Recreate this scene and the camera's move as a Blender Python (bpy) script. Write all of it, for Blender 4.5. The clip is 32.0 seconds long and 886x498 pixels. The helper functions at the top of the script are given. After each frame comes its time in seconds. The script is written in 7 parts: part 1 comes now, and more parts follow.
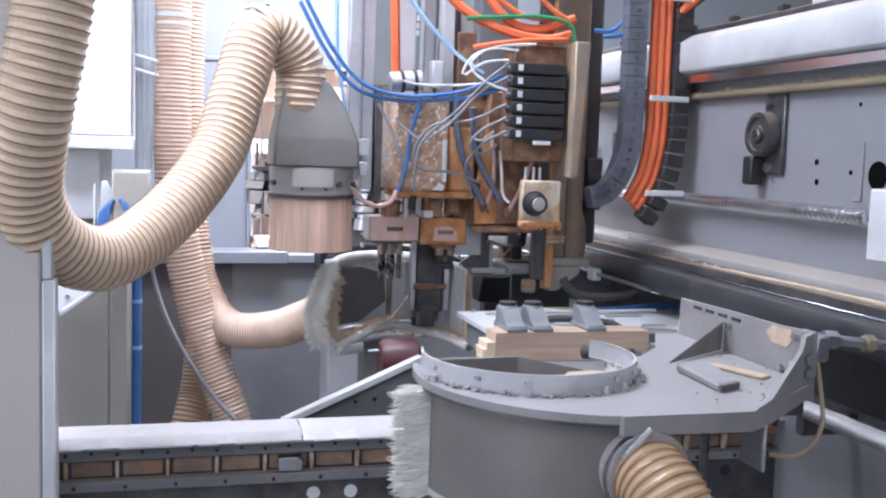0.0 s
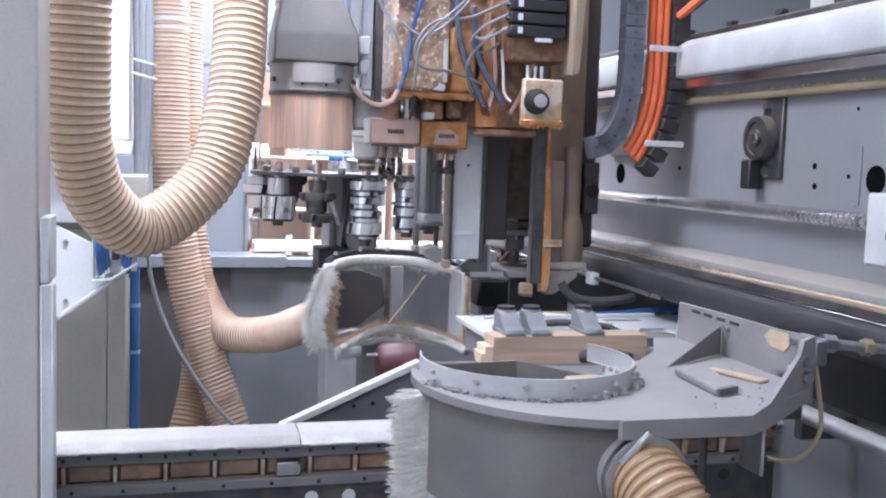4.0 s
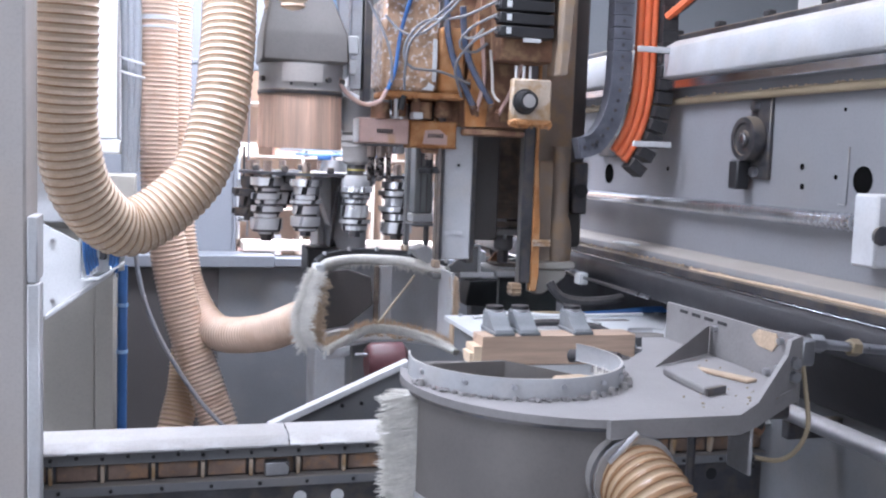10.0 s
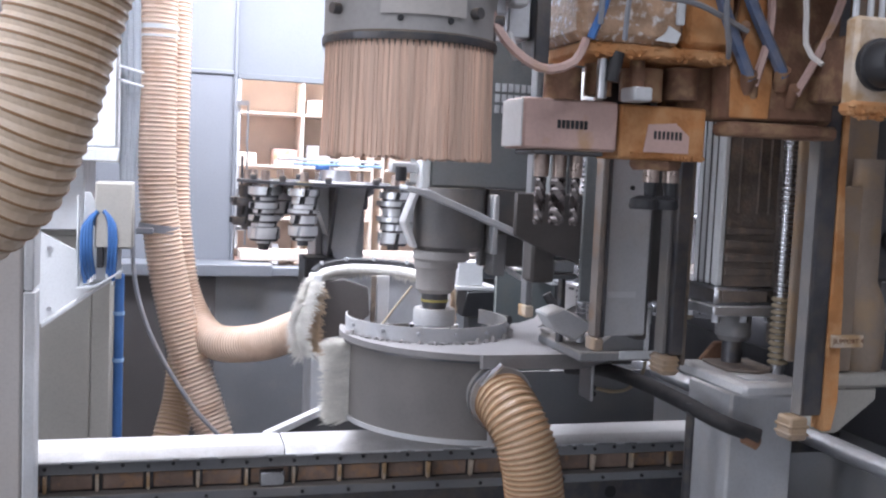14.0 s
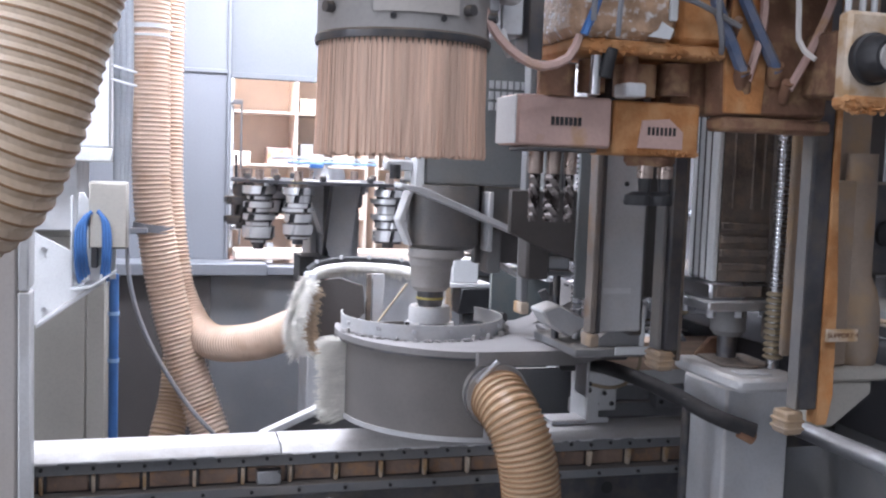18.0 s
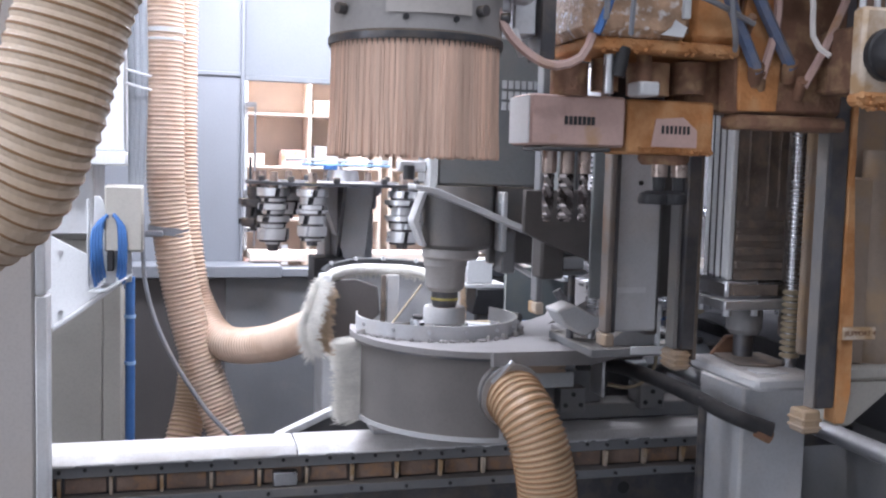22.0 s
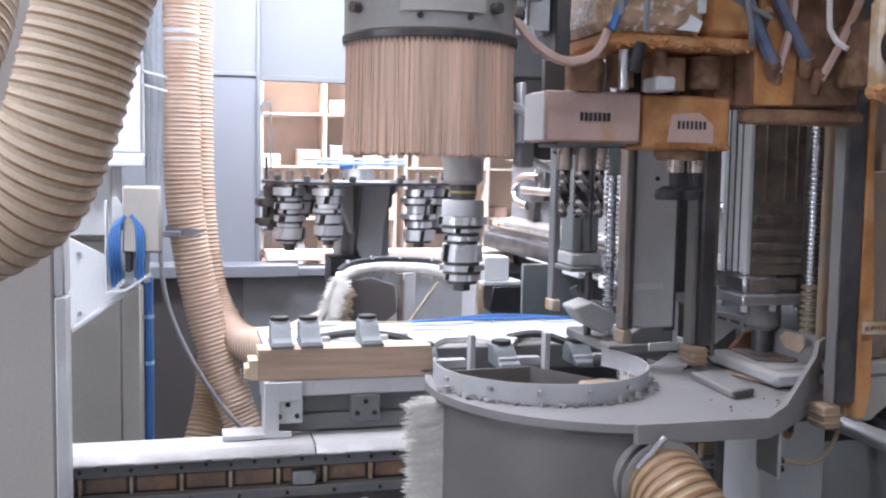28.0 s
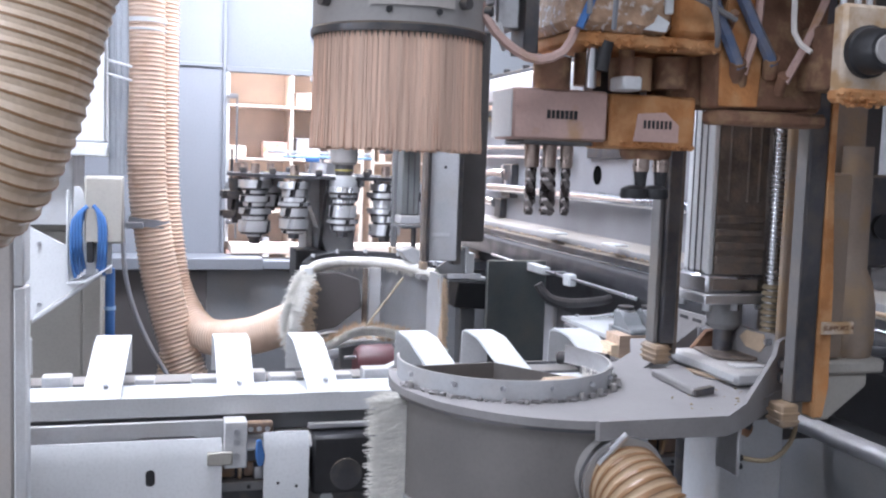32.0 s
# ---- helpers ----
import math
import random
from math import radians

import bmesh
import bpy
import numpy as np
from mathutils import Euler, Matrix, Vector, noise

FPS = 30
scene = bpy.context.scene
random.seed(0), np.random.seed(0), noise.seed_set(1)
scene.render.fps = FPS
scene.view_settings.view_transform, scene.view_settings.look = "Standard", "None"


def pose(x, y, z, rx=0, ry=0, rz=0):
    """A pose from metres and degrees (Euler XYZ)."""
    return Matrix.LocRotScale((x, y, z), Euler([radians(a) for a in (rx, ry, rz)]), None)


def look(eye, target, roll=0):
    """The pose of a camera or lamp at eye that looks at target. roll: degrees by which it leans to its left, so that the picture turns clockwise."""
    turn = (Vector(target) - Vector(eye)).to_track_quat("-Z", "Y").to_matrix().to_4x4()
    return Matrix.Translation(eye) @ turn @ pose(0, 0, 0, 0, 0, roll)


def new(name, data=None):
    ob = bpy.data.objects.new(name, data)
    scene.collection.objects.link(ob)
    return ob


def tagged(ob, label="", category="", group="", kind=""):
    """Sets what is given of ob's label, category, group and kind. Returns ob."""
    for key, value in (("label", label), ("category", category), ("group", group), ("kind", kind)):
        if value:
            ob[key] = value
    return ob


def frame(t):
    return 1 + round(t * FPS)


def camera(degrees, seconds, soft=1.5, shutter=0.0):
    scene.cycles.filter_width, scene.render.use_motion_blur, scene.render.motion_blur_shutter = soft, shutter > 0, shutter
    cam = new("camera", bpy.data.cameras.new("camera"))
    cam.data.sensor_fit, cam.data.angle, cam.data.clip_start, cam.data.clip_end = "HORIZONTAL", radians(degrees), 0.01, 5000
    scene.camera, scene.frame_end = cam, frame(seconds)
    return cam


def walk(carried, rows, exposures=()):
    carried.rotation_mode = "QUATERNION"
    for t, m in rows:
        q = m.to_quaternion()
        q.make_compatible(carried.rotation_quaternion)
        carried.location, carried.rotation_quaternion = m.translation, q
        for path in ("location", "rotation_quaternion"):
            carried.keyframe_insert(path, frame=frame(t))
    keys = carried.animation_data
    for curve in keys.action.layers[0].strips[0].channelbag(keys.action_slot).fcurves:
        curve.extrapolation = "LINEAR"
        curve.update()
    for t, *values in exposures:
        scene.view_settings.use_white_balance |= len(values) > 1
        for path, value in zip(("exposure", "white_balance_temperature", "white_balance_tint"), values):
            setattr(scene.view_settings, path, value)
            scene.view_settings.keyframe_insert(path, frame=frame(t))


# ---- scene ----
EYE = (0.0, 0.0, 1.6)
cam = camera(48.0, 32.0, soft=2.2, shutter=0.5)
PATH = [  # seconds, yaw, pitch, roll of the camera held in one place
    (0, -14.80, -5.50, -1.90),
    (0.5, -14.88, -5.42, -1.94),
    (1, -15.05, -5.36, -1.77),
    (1.5, -15.02, -5.38, -1.82),
    (2, -14.98, -5.40, -1.90),
    (2.5, -14.91, -5.46, -1.91),
    (3, -14.96, -5.33, -1.84),
    (3.5, -14.88, -5.27, -1.91),
    (5.5, -15.10, -5.22, -1.83),
    (6, -15.28, -5.23, -1.91),
    (6.5, -15.56, -5.30, -1.98),
    (7, -15.75, -5.27, -2.10),
    (7.5, -15.80, -5.28, -1.93),
    (8, -15.88, -5.25, -1.90),
    (8.5, -15.97, -5.30, -1.93),
    (9, -15.98, -5.43, -2.04),
    (9.5, -15.92, -5.30, -2.21),
    (10, -15.53, -5.25, -2.02),
    (10.5, -15.55, -5.18, -2.15),
    (11, -15.79, -5.21, -2.42),
    (11.5, -15.86, -5.27, -2.27),
    (12, -15.36, -5.21, -2.41),
    (12.5, -14.87, -4.28, -2.08),
    (13, -14.95, -4.35, -2.66),
    (13.5, -15.92, -4.71, -2.46),
    (14, -15.64, -4.63, -2.47),
    (14.5, -15.48, -4.59, -2.31),
    (16.5, -15.92, -4.75, -2.09),
    (17, -15.84, -4.73, -2.11),
    (17.5, -15.95, -4.75, -2.17),
    (18, -15.97, -4.76, -2.04),
    (18.5, -15.80, -4.75, -1.98),
    (19, -15.73, -4.72, -1.90),
    (19.5, -15.58, -4.68, -1.82),
    (20, -15.78, -4.70, -1.75),
    (20.5, -15.62, -4.66, -1.62),
    (21, -15.64, -4.78, -1.68),
    (21.5, -15.39, -4.79, -1.54),
    (22, -15.19, -4.75, -1.53),
    (22.5, -15.04, -4.81, -1.57),
    (23, -14.94, -4.81, -1.48),
    (23.5, -14.96, -4.79, -1.34),
    (24, -14.32, -4.67, -1.32),
    (24.5, -13.81, -4.67, -1.39),
    (25, -13.82, -4.75, -1.36),
    (25.5, -14.09, -4.77, -1.19),
    (27.5, -14.22, -4.88, -1.06),
    (28, -14.30, -4.89, -0.92),
    (28.5, -14.03, -4.85, -1.03),
    (29, -14.35, -4.82, -1.21),
    (29.5, -14.53, -4.83, -1.38),
    (30, -14.54, -4.74, -1.25),
    (30.5, -14.73, -4.76, -1.22),
    (31, -15.69, -4.79, -1.95),
    (31.5, -16.04, -5.05, -1.99),
    (32, -16.20, -5.11, -1.92),
]
walk(cam, [(t, pose(*EYE, 90 + pitch, roll, yaw)) for t, yaw, pitch, roll in PATH],
     exposures=[(0.0, -0.12, 5850, 18), (10.0, -0.13, 5850, 18), (11.2, -0.20, 6070, 18), (20.0, -0.24, 6050, 18), (28.5, -0.25, 6070, 18), (32.0, -0.18, 5950, 17)])

# ---- light ----
world = bpy.data.worlds.new("world")
scene.world = world
world.use_nodes = True
world.node_tree.nodes["Background"].inputs[0].default_value = (0.80, 0.88, 1.0, 1)
world.node_tree.nodes["Background"].inputs[1].default_value = 0.12


def area(name, at, target, sx, sy, power, colour):
    lamp = bpy.data.lights.new(name, "AREA")
    lamp.shape, lamp.size, lamp.size_y, lamp.energy, lamp.color = "RECTANGLE", sx, sy, power, colour
    ob = new(name, lamp)
    ob.matrix_world = look(at, target)
    return ob


ADDED_TUBES = [  # assumed tube lights, out of view, placed for brightness: x, y, z, watts
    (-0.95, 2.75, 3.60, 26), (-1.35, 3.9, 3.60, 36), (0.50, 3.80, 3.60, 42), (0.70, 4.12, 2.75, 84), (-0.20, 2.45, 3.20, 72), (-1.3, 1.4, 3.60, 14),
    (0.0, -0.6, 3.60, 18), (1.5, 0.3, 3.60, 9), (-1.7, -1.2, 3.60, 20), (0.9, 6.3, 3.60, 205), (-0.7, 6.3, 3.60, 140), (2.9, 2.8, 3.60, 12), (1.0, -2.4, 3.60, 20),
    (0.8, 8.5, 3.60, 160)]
for x, y, z, watts in ADDED_TUBES:
    area("added_tube_light", (x, y, z), (x, y, 0), 1.5, 0.25, watts, (0.93, 0.97, 1.0))
# added soft light from the left, set in an assumed west window
area("added_window_light", (-3.96, 0.2, 2.05), (0.0, 0.2, 2.05), 2.7, 1.8, 90, (0.92, 0.97, 1.0))


# ---- materials ----
def material(name, base, rough=0.5, metal=0.0, var=0.18, scale=5.0, fine=140.0, bump=0.15, dust=0.0,
             dust_colour=(0.55, 0.43, 0.30), stain=None, stain_at=0.6, stretch=(1, 1, 1), island=0.0):
    m = bpy.data.materials.new(name)
    m.use_nodes = True
    nt = m.node_tree
    n, link = nt.nodes, nt.links.new
    bsdf = n["Principled BSDF"]
    bsdf.inputs["Metallic"].default_value = metal
    co = n.new("ShaderNodeTexCoord")
    mp = n.new("ShaderNodeMapping")
    mp.inputs["Scale"].default_value = stretch
    link(co.outputs["Object"], mp.inputs["Vector"])
    big = n.new("ShaderNodeTexNoise")
    big.inputs["Scale"].default_value, big.inputs["Detail"].default_value = scale, 5
    small = n.new("ShaderNodeTexNoise")
    small.inputs["Scale"].default_value, small.inputs["Detail"].default_value = fine, 3
    link(mp.outputs[0], big.inputs["Vector"])
    link(mp.outputs[0], small.inputs["Vector"])
    ramp = n.new("ShaderNodeValToRGB")
    ramp.color_ramp.elements[0].position, ramp.color_ramp.elements[1].position = 0.3, 0.7
    ramp.color_ramp.elements[0].color = (*[c * (1 - var) for c in base], 1)
    ramp.color_ramp.elements[1].color = (*[min(1, c * (1 + var * 0.7)) for c in base], 1)
    link(big.outputs["Fac"], ramp.inputs[0])
    colour = ramp.outputs[0]

    def mix(fac, a, b_colour, amount=1.0):
        mx = n.new("ShaderNodeMix")
        mx.data_type = "RGBA"
        mul = n.new("ShaderNodeMath")
        mul.operation, mul.inputs[1].default_value = "MULTIPLY", amount
        link(fac, mul.inputs[0])
        link(mul.outputs[0], mx.inputs[0])
        link(a, mx.inputs[6])
        mx.inputs[7].default_value = (*b_colour, 1)
        return mx.outputs[2]

    grain = n.new("ShaderNodeMapRange")
    grain.inputs[1].default_value, grain.inputs[2].default_value = 0.45, 0.75
    link(small.outputs["Fac"], grain.inputs[0])
    colour = mix(grain.outputs[0], colour, tuple(c * 0.6 for c in base), 0.24)
    if island:
        info = n.new("ShaderNodeNewGeometry")
        colour = mix(info.outputs["Random Per Island"], colour, tuple(c * 0.55 for c in base), island)
    if stain:
        st = n.new("ShaderNodeTexNoise")
        st.inputs["Scale"].default_value, st.inputs["Detail"].default_value = scale * 2.3, 7
        link(co.outputs["Object"], st.inputs["Vector"])
        sr = n.new("ShaderNodeMapRange")
        sr.inputs[1].default_value, sr.inputs[2].default_value = stain_at - 0.08, stain_at + 0.08
        link(st.outputs["Fac"], sr.inputs[0])
        colour = mix(sr.outputs[0], colour, stain, 0.85)
    rough_out = None
    if dust:
        geo = n.new("ShaderNodeNewGeometry")
        sep = n.new("ShaderNodeSeparateXYZ")
        link(geo.outputs["Normal"], sep.inputs[0])
        up = n.new("ShaderNodeMapRange")
        up.inputs[1].default_value, up.inputs[2].default_value = 0.1, 0.9
        link(sep.outputs["Z"], up.inputs[0])
        dn = n.new("ShaderNodeTexNoise")
        dn.inputs["Scale"].default_value, dn.inputs["Detail"].default_value = scale * 3, 6
        link(co.outputs["Object"], dn.inputs["Vector"])
        add = n.new("ShaderNodeMath")
        add.operation = "MULTIPLY_ADD"
        add.inputs[1].default_value = 0.55
        link(up.outputs[0], add.inputs[0])
        link(dn.outputs["Fac"], add.inputs[2])
        dr = n.new("ShaderNodeMapRange")
        dr.inputs[1].default_value, dr.inputs[2].default_value = 0.45, 0.95
        link(add.outputs[0], dr.inputs[0])
        colour = mix(dr.outputs[0], colour, dust_colour, dust)
        rr = n.new("ShaderNodeMapRange")
        rr.inputs[3].default_value, rr.inputs[4].default_value = rough, 0.9
        link(dr.outputs[0], rr.inputs[0])
        rough_out = rr.outputs[0]
    link(colour, bsdf.inputs["Base Color"])
    if rough_out:
        link(rough_out, bsdf.inputs["Roughness"])
    else:
        rr = n.new("ShaderNodeMapRange")
        rr.inputs[3].default_value, rr.inputs[4].default_value = max(0.05, rough - 0.12), min(1, rough + 0.12)
        link(big.outputs["Fac"], rr.inputs[0])
        link(rr.outputs[0], bsdf.inputs["Roughness"])
    if bump:
        bp = n.new("ShaderNodeBump")
        bp.inputs["Strength"].default_value, bp.inputs["Distance"].default_value = bump, 0.004
        link(small.outputs["Fac"], bp.inputs["Height"])
        link(bp.outputs[0], bsdf.inputs["Normal"])
    return m


GREY = material("grey paint", (0.50, 0.51, 0.53), 0.45, dust=0.25, bump=0.05)
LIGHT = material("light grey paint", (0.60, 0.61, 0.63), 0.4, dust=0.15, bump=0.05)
DUSTY = material("dusty grey paint", (0.36, 0.345, 0.335), 0.55, scale=3, dust=0.5, dust_colour=(0.50, 0.47, 0.45), bump=0.1)
WHITE = material("white paint", (0.70, 0.715, 0.73), 0.4, var=0.06, bump=0.04)
SHEET = material("blue grey sheet", (0.27, 0.283, 0.312), 0.4, var=0.1, scale=1.5, bump=0.03)
PALE = material("pale sheet", (0.215, 0.228, 0.248), 0.45, var=0.07, scale=1.5, bump=0.03)
SLATE = material("dark grey sheet", (0.21, 0.215, 0.23), 0.5, var=0.2, scale=2.0, bump=0.05, dust=0.2)
CREAM = material("cream cabinet paint", (0.42, 0.40, 0.36), 0.5, var=0.08, scale=2.0, bump=0.04)
POST = material("brushed post paint", (0.50, 0.47, 0.45), 0.5, var=0.12, scale=2.0, bump=0.05, dust=0.25)
# darker copy of GREY, with the beam's shade in its colour
BEAMGREY = material("shaded beam paint", (0.25, 0.255, 0.272), 0.45, var=0.15, scale=3, bump=0.05, dust=0.3)
WEB = material("beam web paint", (0.255, 0.257, 0.275), 0.42, var=0.22, scale=1.2, bump=0.05, dust=0.35, dust_colour=(0.24, 0.20, 0.18))
PLATE = material("rim plate under pale dust", (0.255, 0.243, 0.244), 0.6, var=0.15, scale=7, bump=0.2, dust=0.5, dust_colour=(0.35, 0.335, 0.332))
STEEL = material("bare steel", (0.56, 0.57, 0.60), 0.3, 1.0, var=0.2, scale=9, bump=0.06)
TOOLSTEEL = material("ground tool steel", (0.72, 0.73, 0.75), 0.30, 0.75, var=0.10, scale=9, bump=0.03)
BIT = material("dark twist drill steel", (0.21, 0.185, 0.18), 0.25, 0.9, var=0.3, scale=30, bump=0.03)
COVER = material("wiped rail cover", (0.60, 0.61, 0.63), 0.26, 0.6, var=0.12, scale=4, bump=0.04, dust=0.2)
DUSTBLUE = material("dusty dark blue hose", (0.10, 0.14, 0.24), 0.5, var=0.2, scale=10, dust=0.4)
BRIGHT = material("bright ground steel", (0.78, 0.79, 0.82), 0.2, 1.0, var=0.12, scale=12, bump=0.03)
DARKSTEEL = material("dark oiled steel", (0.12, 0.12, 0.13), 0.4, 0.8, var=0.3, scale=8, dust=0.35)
RAILBLACK = material("blackened rail steel", (0.070, 0.070, 0.078), 0.36, 0.4, var=0.2, scale=2.5, dust=0.12, dust_colour=(0.30, 0.27, 0.25))
ALU = material("aluminium extrusion", (0.62, 0.63, 0.66), 0.35, 0.9, var=0.12, scale=6, dust=0.2)
BLACK = material("black plastic", (0.025, 0.025, 0.028), 0.45, var=0.3, scale=15)
RUBBER = material("black rubber", (0.03, 0.03, 0.033), 0.6, var=0.3, scale=15, dust=0.25, dust_colour=(0.22, 0.19, 0.18))
COPPER = material("rusty trough paint", (0.27, 0.19, 0.15), 0.6, var=0.35, scale=14, stain=(0.38, 0.22, 0.125), stain_at=0.58, dust=0.2)
OCHRE = material("machine paint under packed wood dust", (0.52, 0.228, 0.078), 0.75, var=0.4, scale=9, bump=0.5,
                 stain=(0.56, 0.305, 0.14), stain_at=0.52)
RUST = material("dust caked brown", (0.24, 0.128, 0.08), 0.8, var=0.45, scale=12, bump=0.6,
                stain=(0.36, 0.23, 0.13), stain_at=0.56)
PINK = material("dust filmed casing", (0.60, 0.415, 0.365), 0.5, var=0.2, scale=7, bump=0.15,
                stain=(0.50, 0.30, 0.13), stain_at=0.66)
# white flecks in the colour draw the film's glitter
WRAP = material("wrapped motor casing with painted glints", (0.48, 0.31, 0.20), 0.16, var=0.4, scale=30, bump=0.9,
                stain=(0.86, 0.85, 0.84), stain_at=0.615)
BRISTLE = material("tan bristle", (0.83, 0.585, 0.45), 0.75, var=0.25, scale=30, fine=220, bump=0.35,
                   stretch=(1, 1, 0.06), island=0.34)
FUR = material("white fibre bristle", (0.88, 0.86, 0.81), 0.85, var=0.15, scale=25, bump=0.6, island=0.2)
FURTAN = material("dusty fibre bristle", (0.60, 0.46, 0.33), 0.85, var=0.25, scale=25, bump=0.6, island=0.3)
HOSE = material("cream hose skin", (0.68, 0.54, 0.405), 0.28, var=0.12, scale=7, bump=0.1, stain=(0.55, 0.40, 0.25), stain_at=0.62)
HOSERIB = material("copper hose wire", (0.30, 0.165, 0.08), 0.35, var=0.2, scale=10, bump=0.05)
HOSERIBP = material("pale hose wire", (0.60, 0.43, 0.31), 0.35, var=0.15, scale=10, bump=0.05)
HOSED = material("brown dusty hose skin", (0.54, 0.39, 0.25), 0.35, var=0.15, scale=7, bump=0.1)
WOOD = material("planed pine", (0.60, 0.44, 0.33), 0.55, var=0.22, scale=3, fine=60, bump=0.12, stretch=(1.5, 22, 22))
WOODPALE = material("fresh cut pine", (0.78, 0.62, 0.45), 0.6, var=0.12, scale=4, fine=60, stretch=(1.5, 22, 22))
ORANGE = material("orange cable", (0.80, 0.16, 0.05), 0.4, var=0.12, scale=12, bump=0.02, dust=0.2)
BLUE = material("blue air line", (0.07, 0.19, 0.48), 0.35, var=0.15, scale=12, bump=0.02)
PALEBLUE = material("pale blue air line", (0.35, 0.55, 0.80), 0.35, var=0.1, scale=12, bump=0.02)
GREEN = material("green wire", (0.05, 0.28, 0.12), 0.4)
GREYCABLE = material("grey cable", (0.24, 0.25, 0.28), 0.45, var=0.12, dust=0.25)
CHAIN = material("grey cable chain", (0.13, 0.138, 0.17), 0.5, var=0.3, scale=14, dust=0.4, dust_colour=(0.24, 0.235, 0.25), bump=0.3)
MAROON = material("dark red enamel", (0.10, 0.03, 0.035), 0.4, var=0.2)
YELLOW = material("yellow band", (0.46, 0.38, 0.12), 0.5)
GREENGREY = material("green grey panel", (0.12, 0.14, 0.143), 0.5, var=0.1, scale=3, dust=0.2)
SHELFWOOD = material("warm chipboard", (0.88, 0.74, 0.63), 0.6, var=0.15, scale=3)
CONCRETE = material("concrete", (0.22, 0.215, 0.21), 0.8, var=0.2, scale=3, bump=0.3)
# near white, so that the closed hall bounces more light
PLASTER = material("hall wall paint, lightened for bounce", (0.80, 0.80, 0.79), 0.7, var=0.06, scale=1.5)
CONDUIT = material("grey conduit", (0.30, 0.32, 0.35), 0.4, var=0.1, scale=6, dust=0.1)
HOUSING = material("grey spindle paint", (0.155, 0.15, 0.15), 0.45, var=0.12, scale=4, dust=0.3)
CARRIER = material("blue grey carrier paint", (0.20, 0.212, 0.22), 0.5, var=0.1, scale=3, dust=0.2)
COLLET = material("brown tinted tool steel", (0.42, 0.34, 0.30), 0.3, 0.85, var=0.3, scale=40, bump=0.05)
DIRTY = material("dirty cream box paint", (0.60, 0.50, 0.40), 0.55, var=0.15, scale=9, bump=0.2, stain=(0.42, 0.26, 0.12), stain_at=0.53)
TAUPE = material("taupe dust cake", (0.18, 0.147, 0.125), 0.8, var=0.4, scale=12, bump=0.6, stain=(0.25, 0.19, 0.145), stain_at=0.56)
CAST = material("brown dusted casting", (0.30, 0.235, 0.185), 0.6, var=0.2, scale=7, bump=0.2, stain=(0.34, 0.235, 0.14), stain_at=0.56)
STRAW = material("straw coloured plastic", (0.31, 0.25, 0.165), 0.5)
HOSEB = material("pink cream hose skin", (0.80, 0.63, 0.51), 0.25, var=0.10, scale=6, bump=0.1, stain=(0.62, 0.43, 0.31), stain_at=0.60)
DRUM_PAINT = material("drum paint under brown dust", (0.168, 0.156, 0.148), 0.55, var=0.14, scale=2.5, bump=0.08, dust=0.3, dust_colour=(0.40, 0.37, 0.35))
CLAMP = material("blue grey clamp paint", (0.21, 0.225, 0.24), 0.4, var=0.2, scale=9, bump=0.06, dust=0.25, dust_colour=(0.34, 0.34, 0.35))
# near black colour carries the shade behind bars and in gaps
SHADOWBOX = material("brown black paint with shade in it", (0.075, 0.068, 0.066), 0.55, var=0.3, scale=5, dust=0.3, dust_colour=(0.13, 0.11, 0.10))
BARSTEEL = material("rust streaked bar steel", (0.20, 0.175, 0.165), 0.45, 0.4, var=0.3, scale=6, dust=0.3, stain=(0.21, 0.13, 0.08), stain_at=0.58)
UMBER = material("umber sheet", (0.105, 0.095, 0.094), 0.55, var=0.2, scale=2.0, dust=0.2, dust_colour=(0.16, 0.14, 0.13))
VOID = material("unlit hole", (0.006, 0.006, 0.006), 1.0, var=0.0, bump=0.0)
VOID.node_tree.nodes["Principled BSDF"].inputs["Specular IOR Level"].default_value = 0.0
LAMP = bpy.data.materials.new("lit tube")
LAMP.use_nodes = True
LAMP.node_tree.nodes["Principled BSDF"].inputs["Emission Color"].default_value = (0.95, 0.98, 1, 1)
LAMP.node_tree.nodes["Principled BSDF"].inputs["Emission Strength"].default_value = 6
CLEAR = bpy.data.materials.new("clear polycarbonate")
CLEAR.use_nodes = True
CLEAR.node_tree.nodes["Principled BSDF"].inputs["Transmission Weight"].default_value = 1
CLEAR.node_tree.nodes["Principled BSDF"].inputs["Roughness"].default_value = 0.08


# ---- mesh helpers ----
def thing(name, base, label, category, group="", kind=""):
    root = new(name)
    root.location = base
    root.empty_display_size = 0.05
    return tagged(root, label, category, group, kind)


def base_of(ob):
    while ob.parent:
        ob = ob.parent
    return Vector(ob.location)


def part(name, bm, mat, parent=None, label="", flat=False):
    """One mesh object; its vertices are given in the world of the first pose."""
    if parent:
        bmesh.ops.translate(bm, verts=bm.verts, vec=-base_of(parent))
    bmesh.ops.recalc_face_normals(bm, faces=bm.faces)
    me = bpy.data.meshes.new(name)
    bm.to_mesh(me)
    bm.free()
    if not flat:
        me.shade_smooth()
        me.set_sharp_from_angle(angle=radians(38))
    for m in (mat if isinstance(mat, (list, tuple)) else [mat]):
        me.materials.append(m)
    ob = new(name, me)
    if parent:
        ob.parent = parent
    if label:
        ob["label"] = label
    return ob


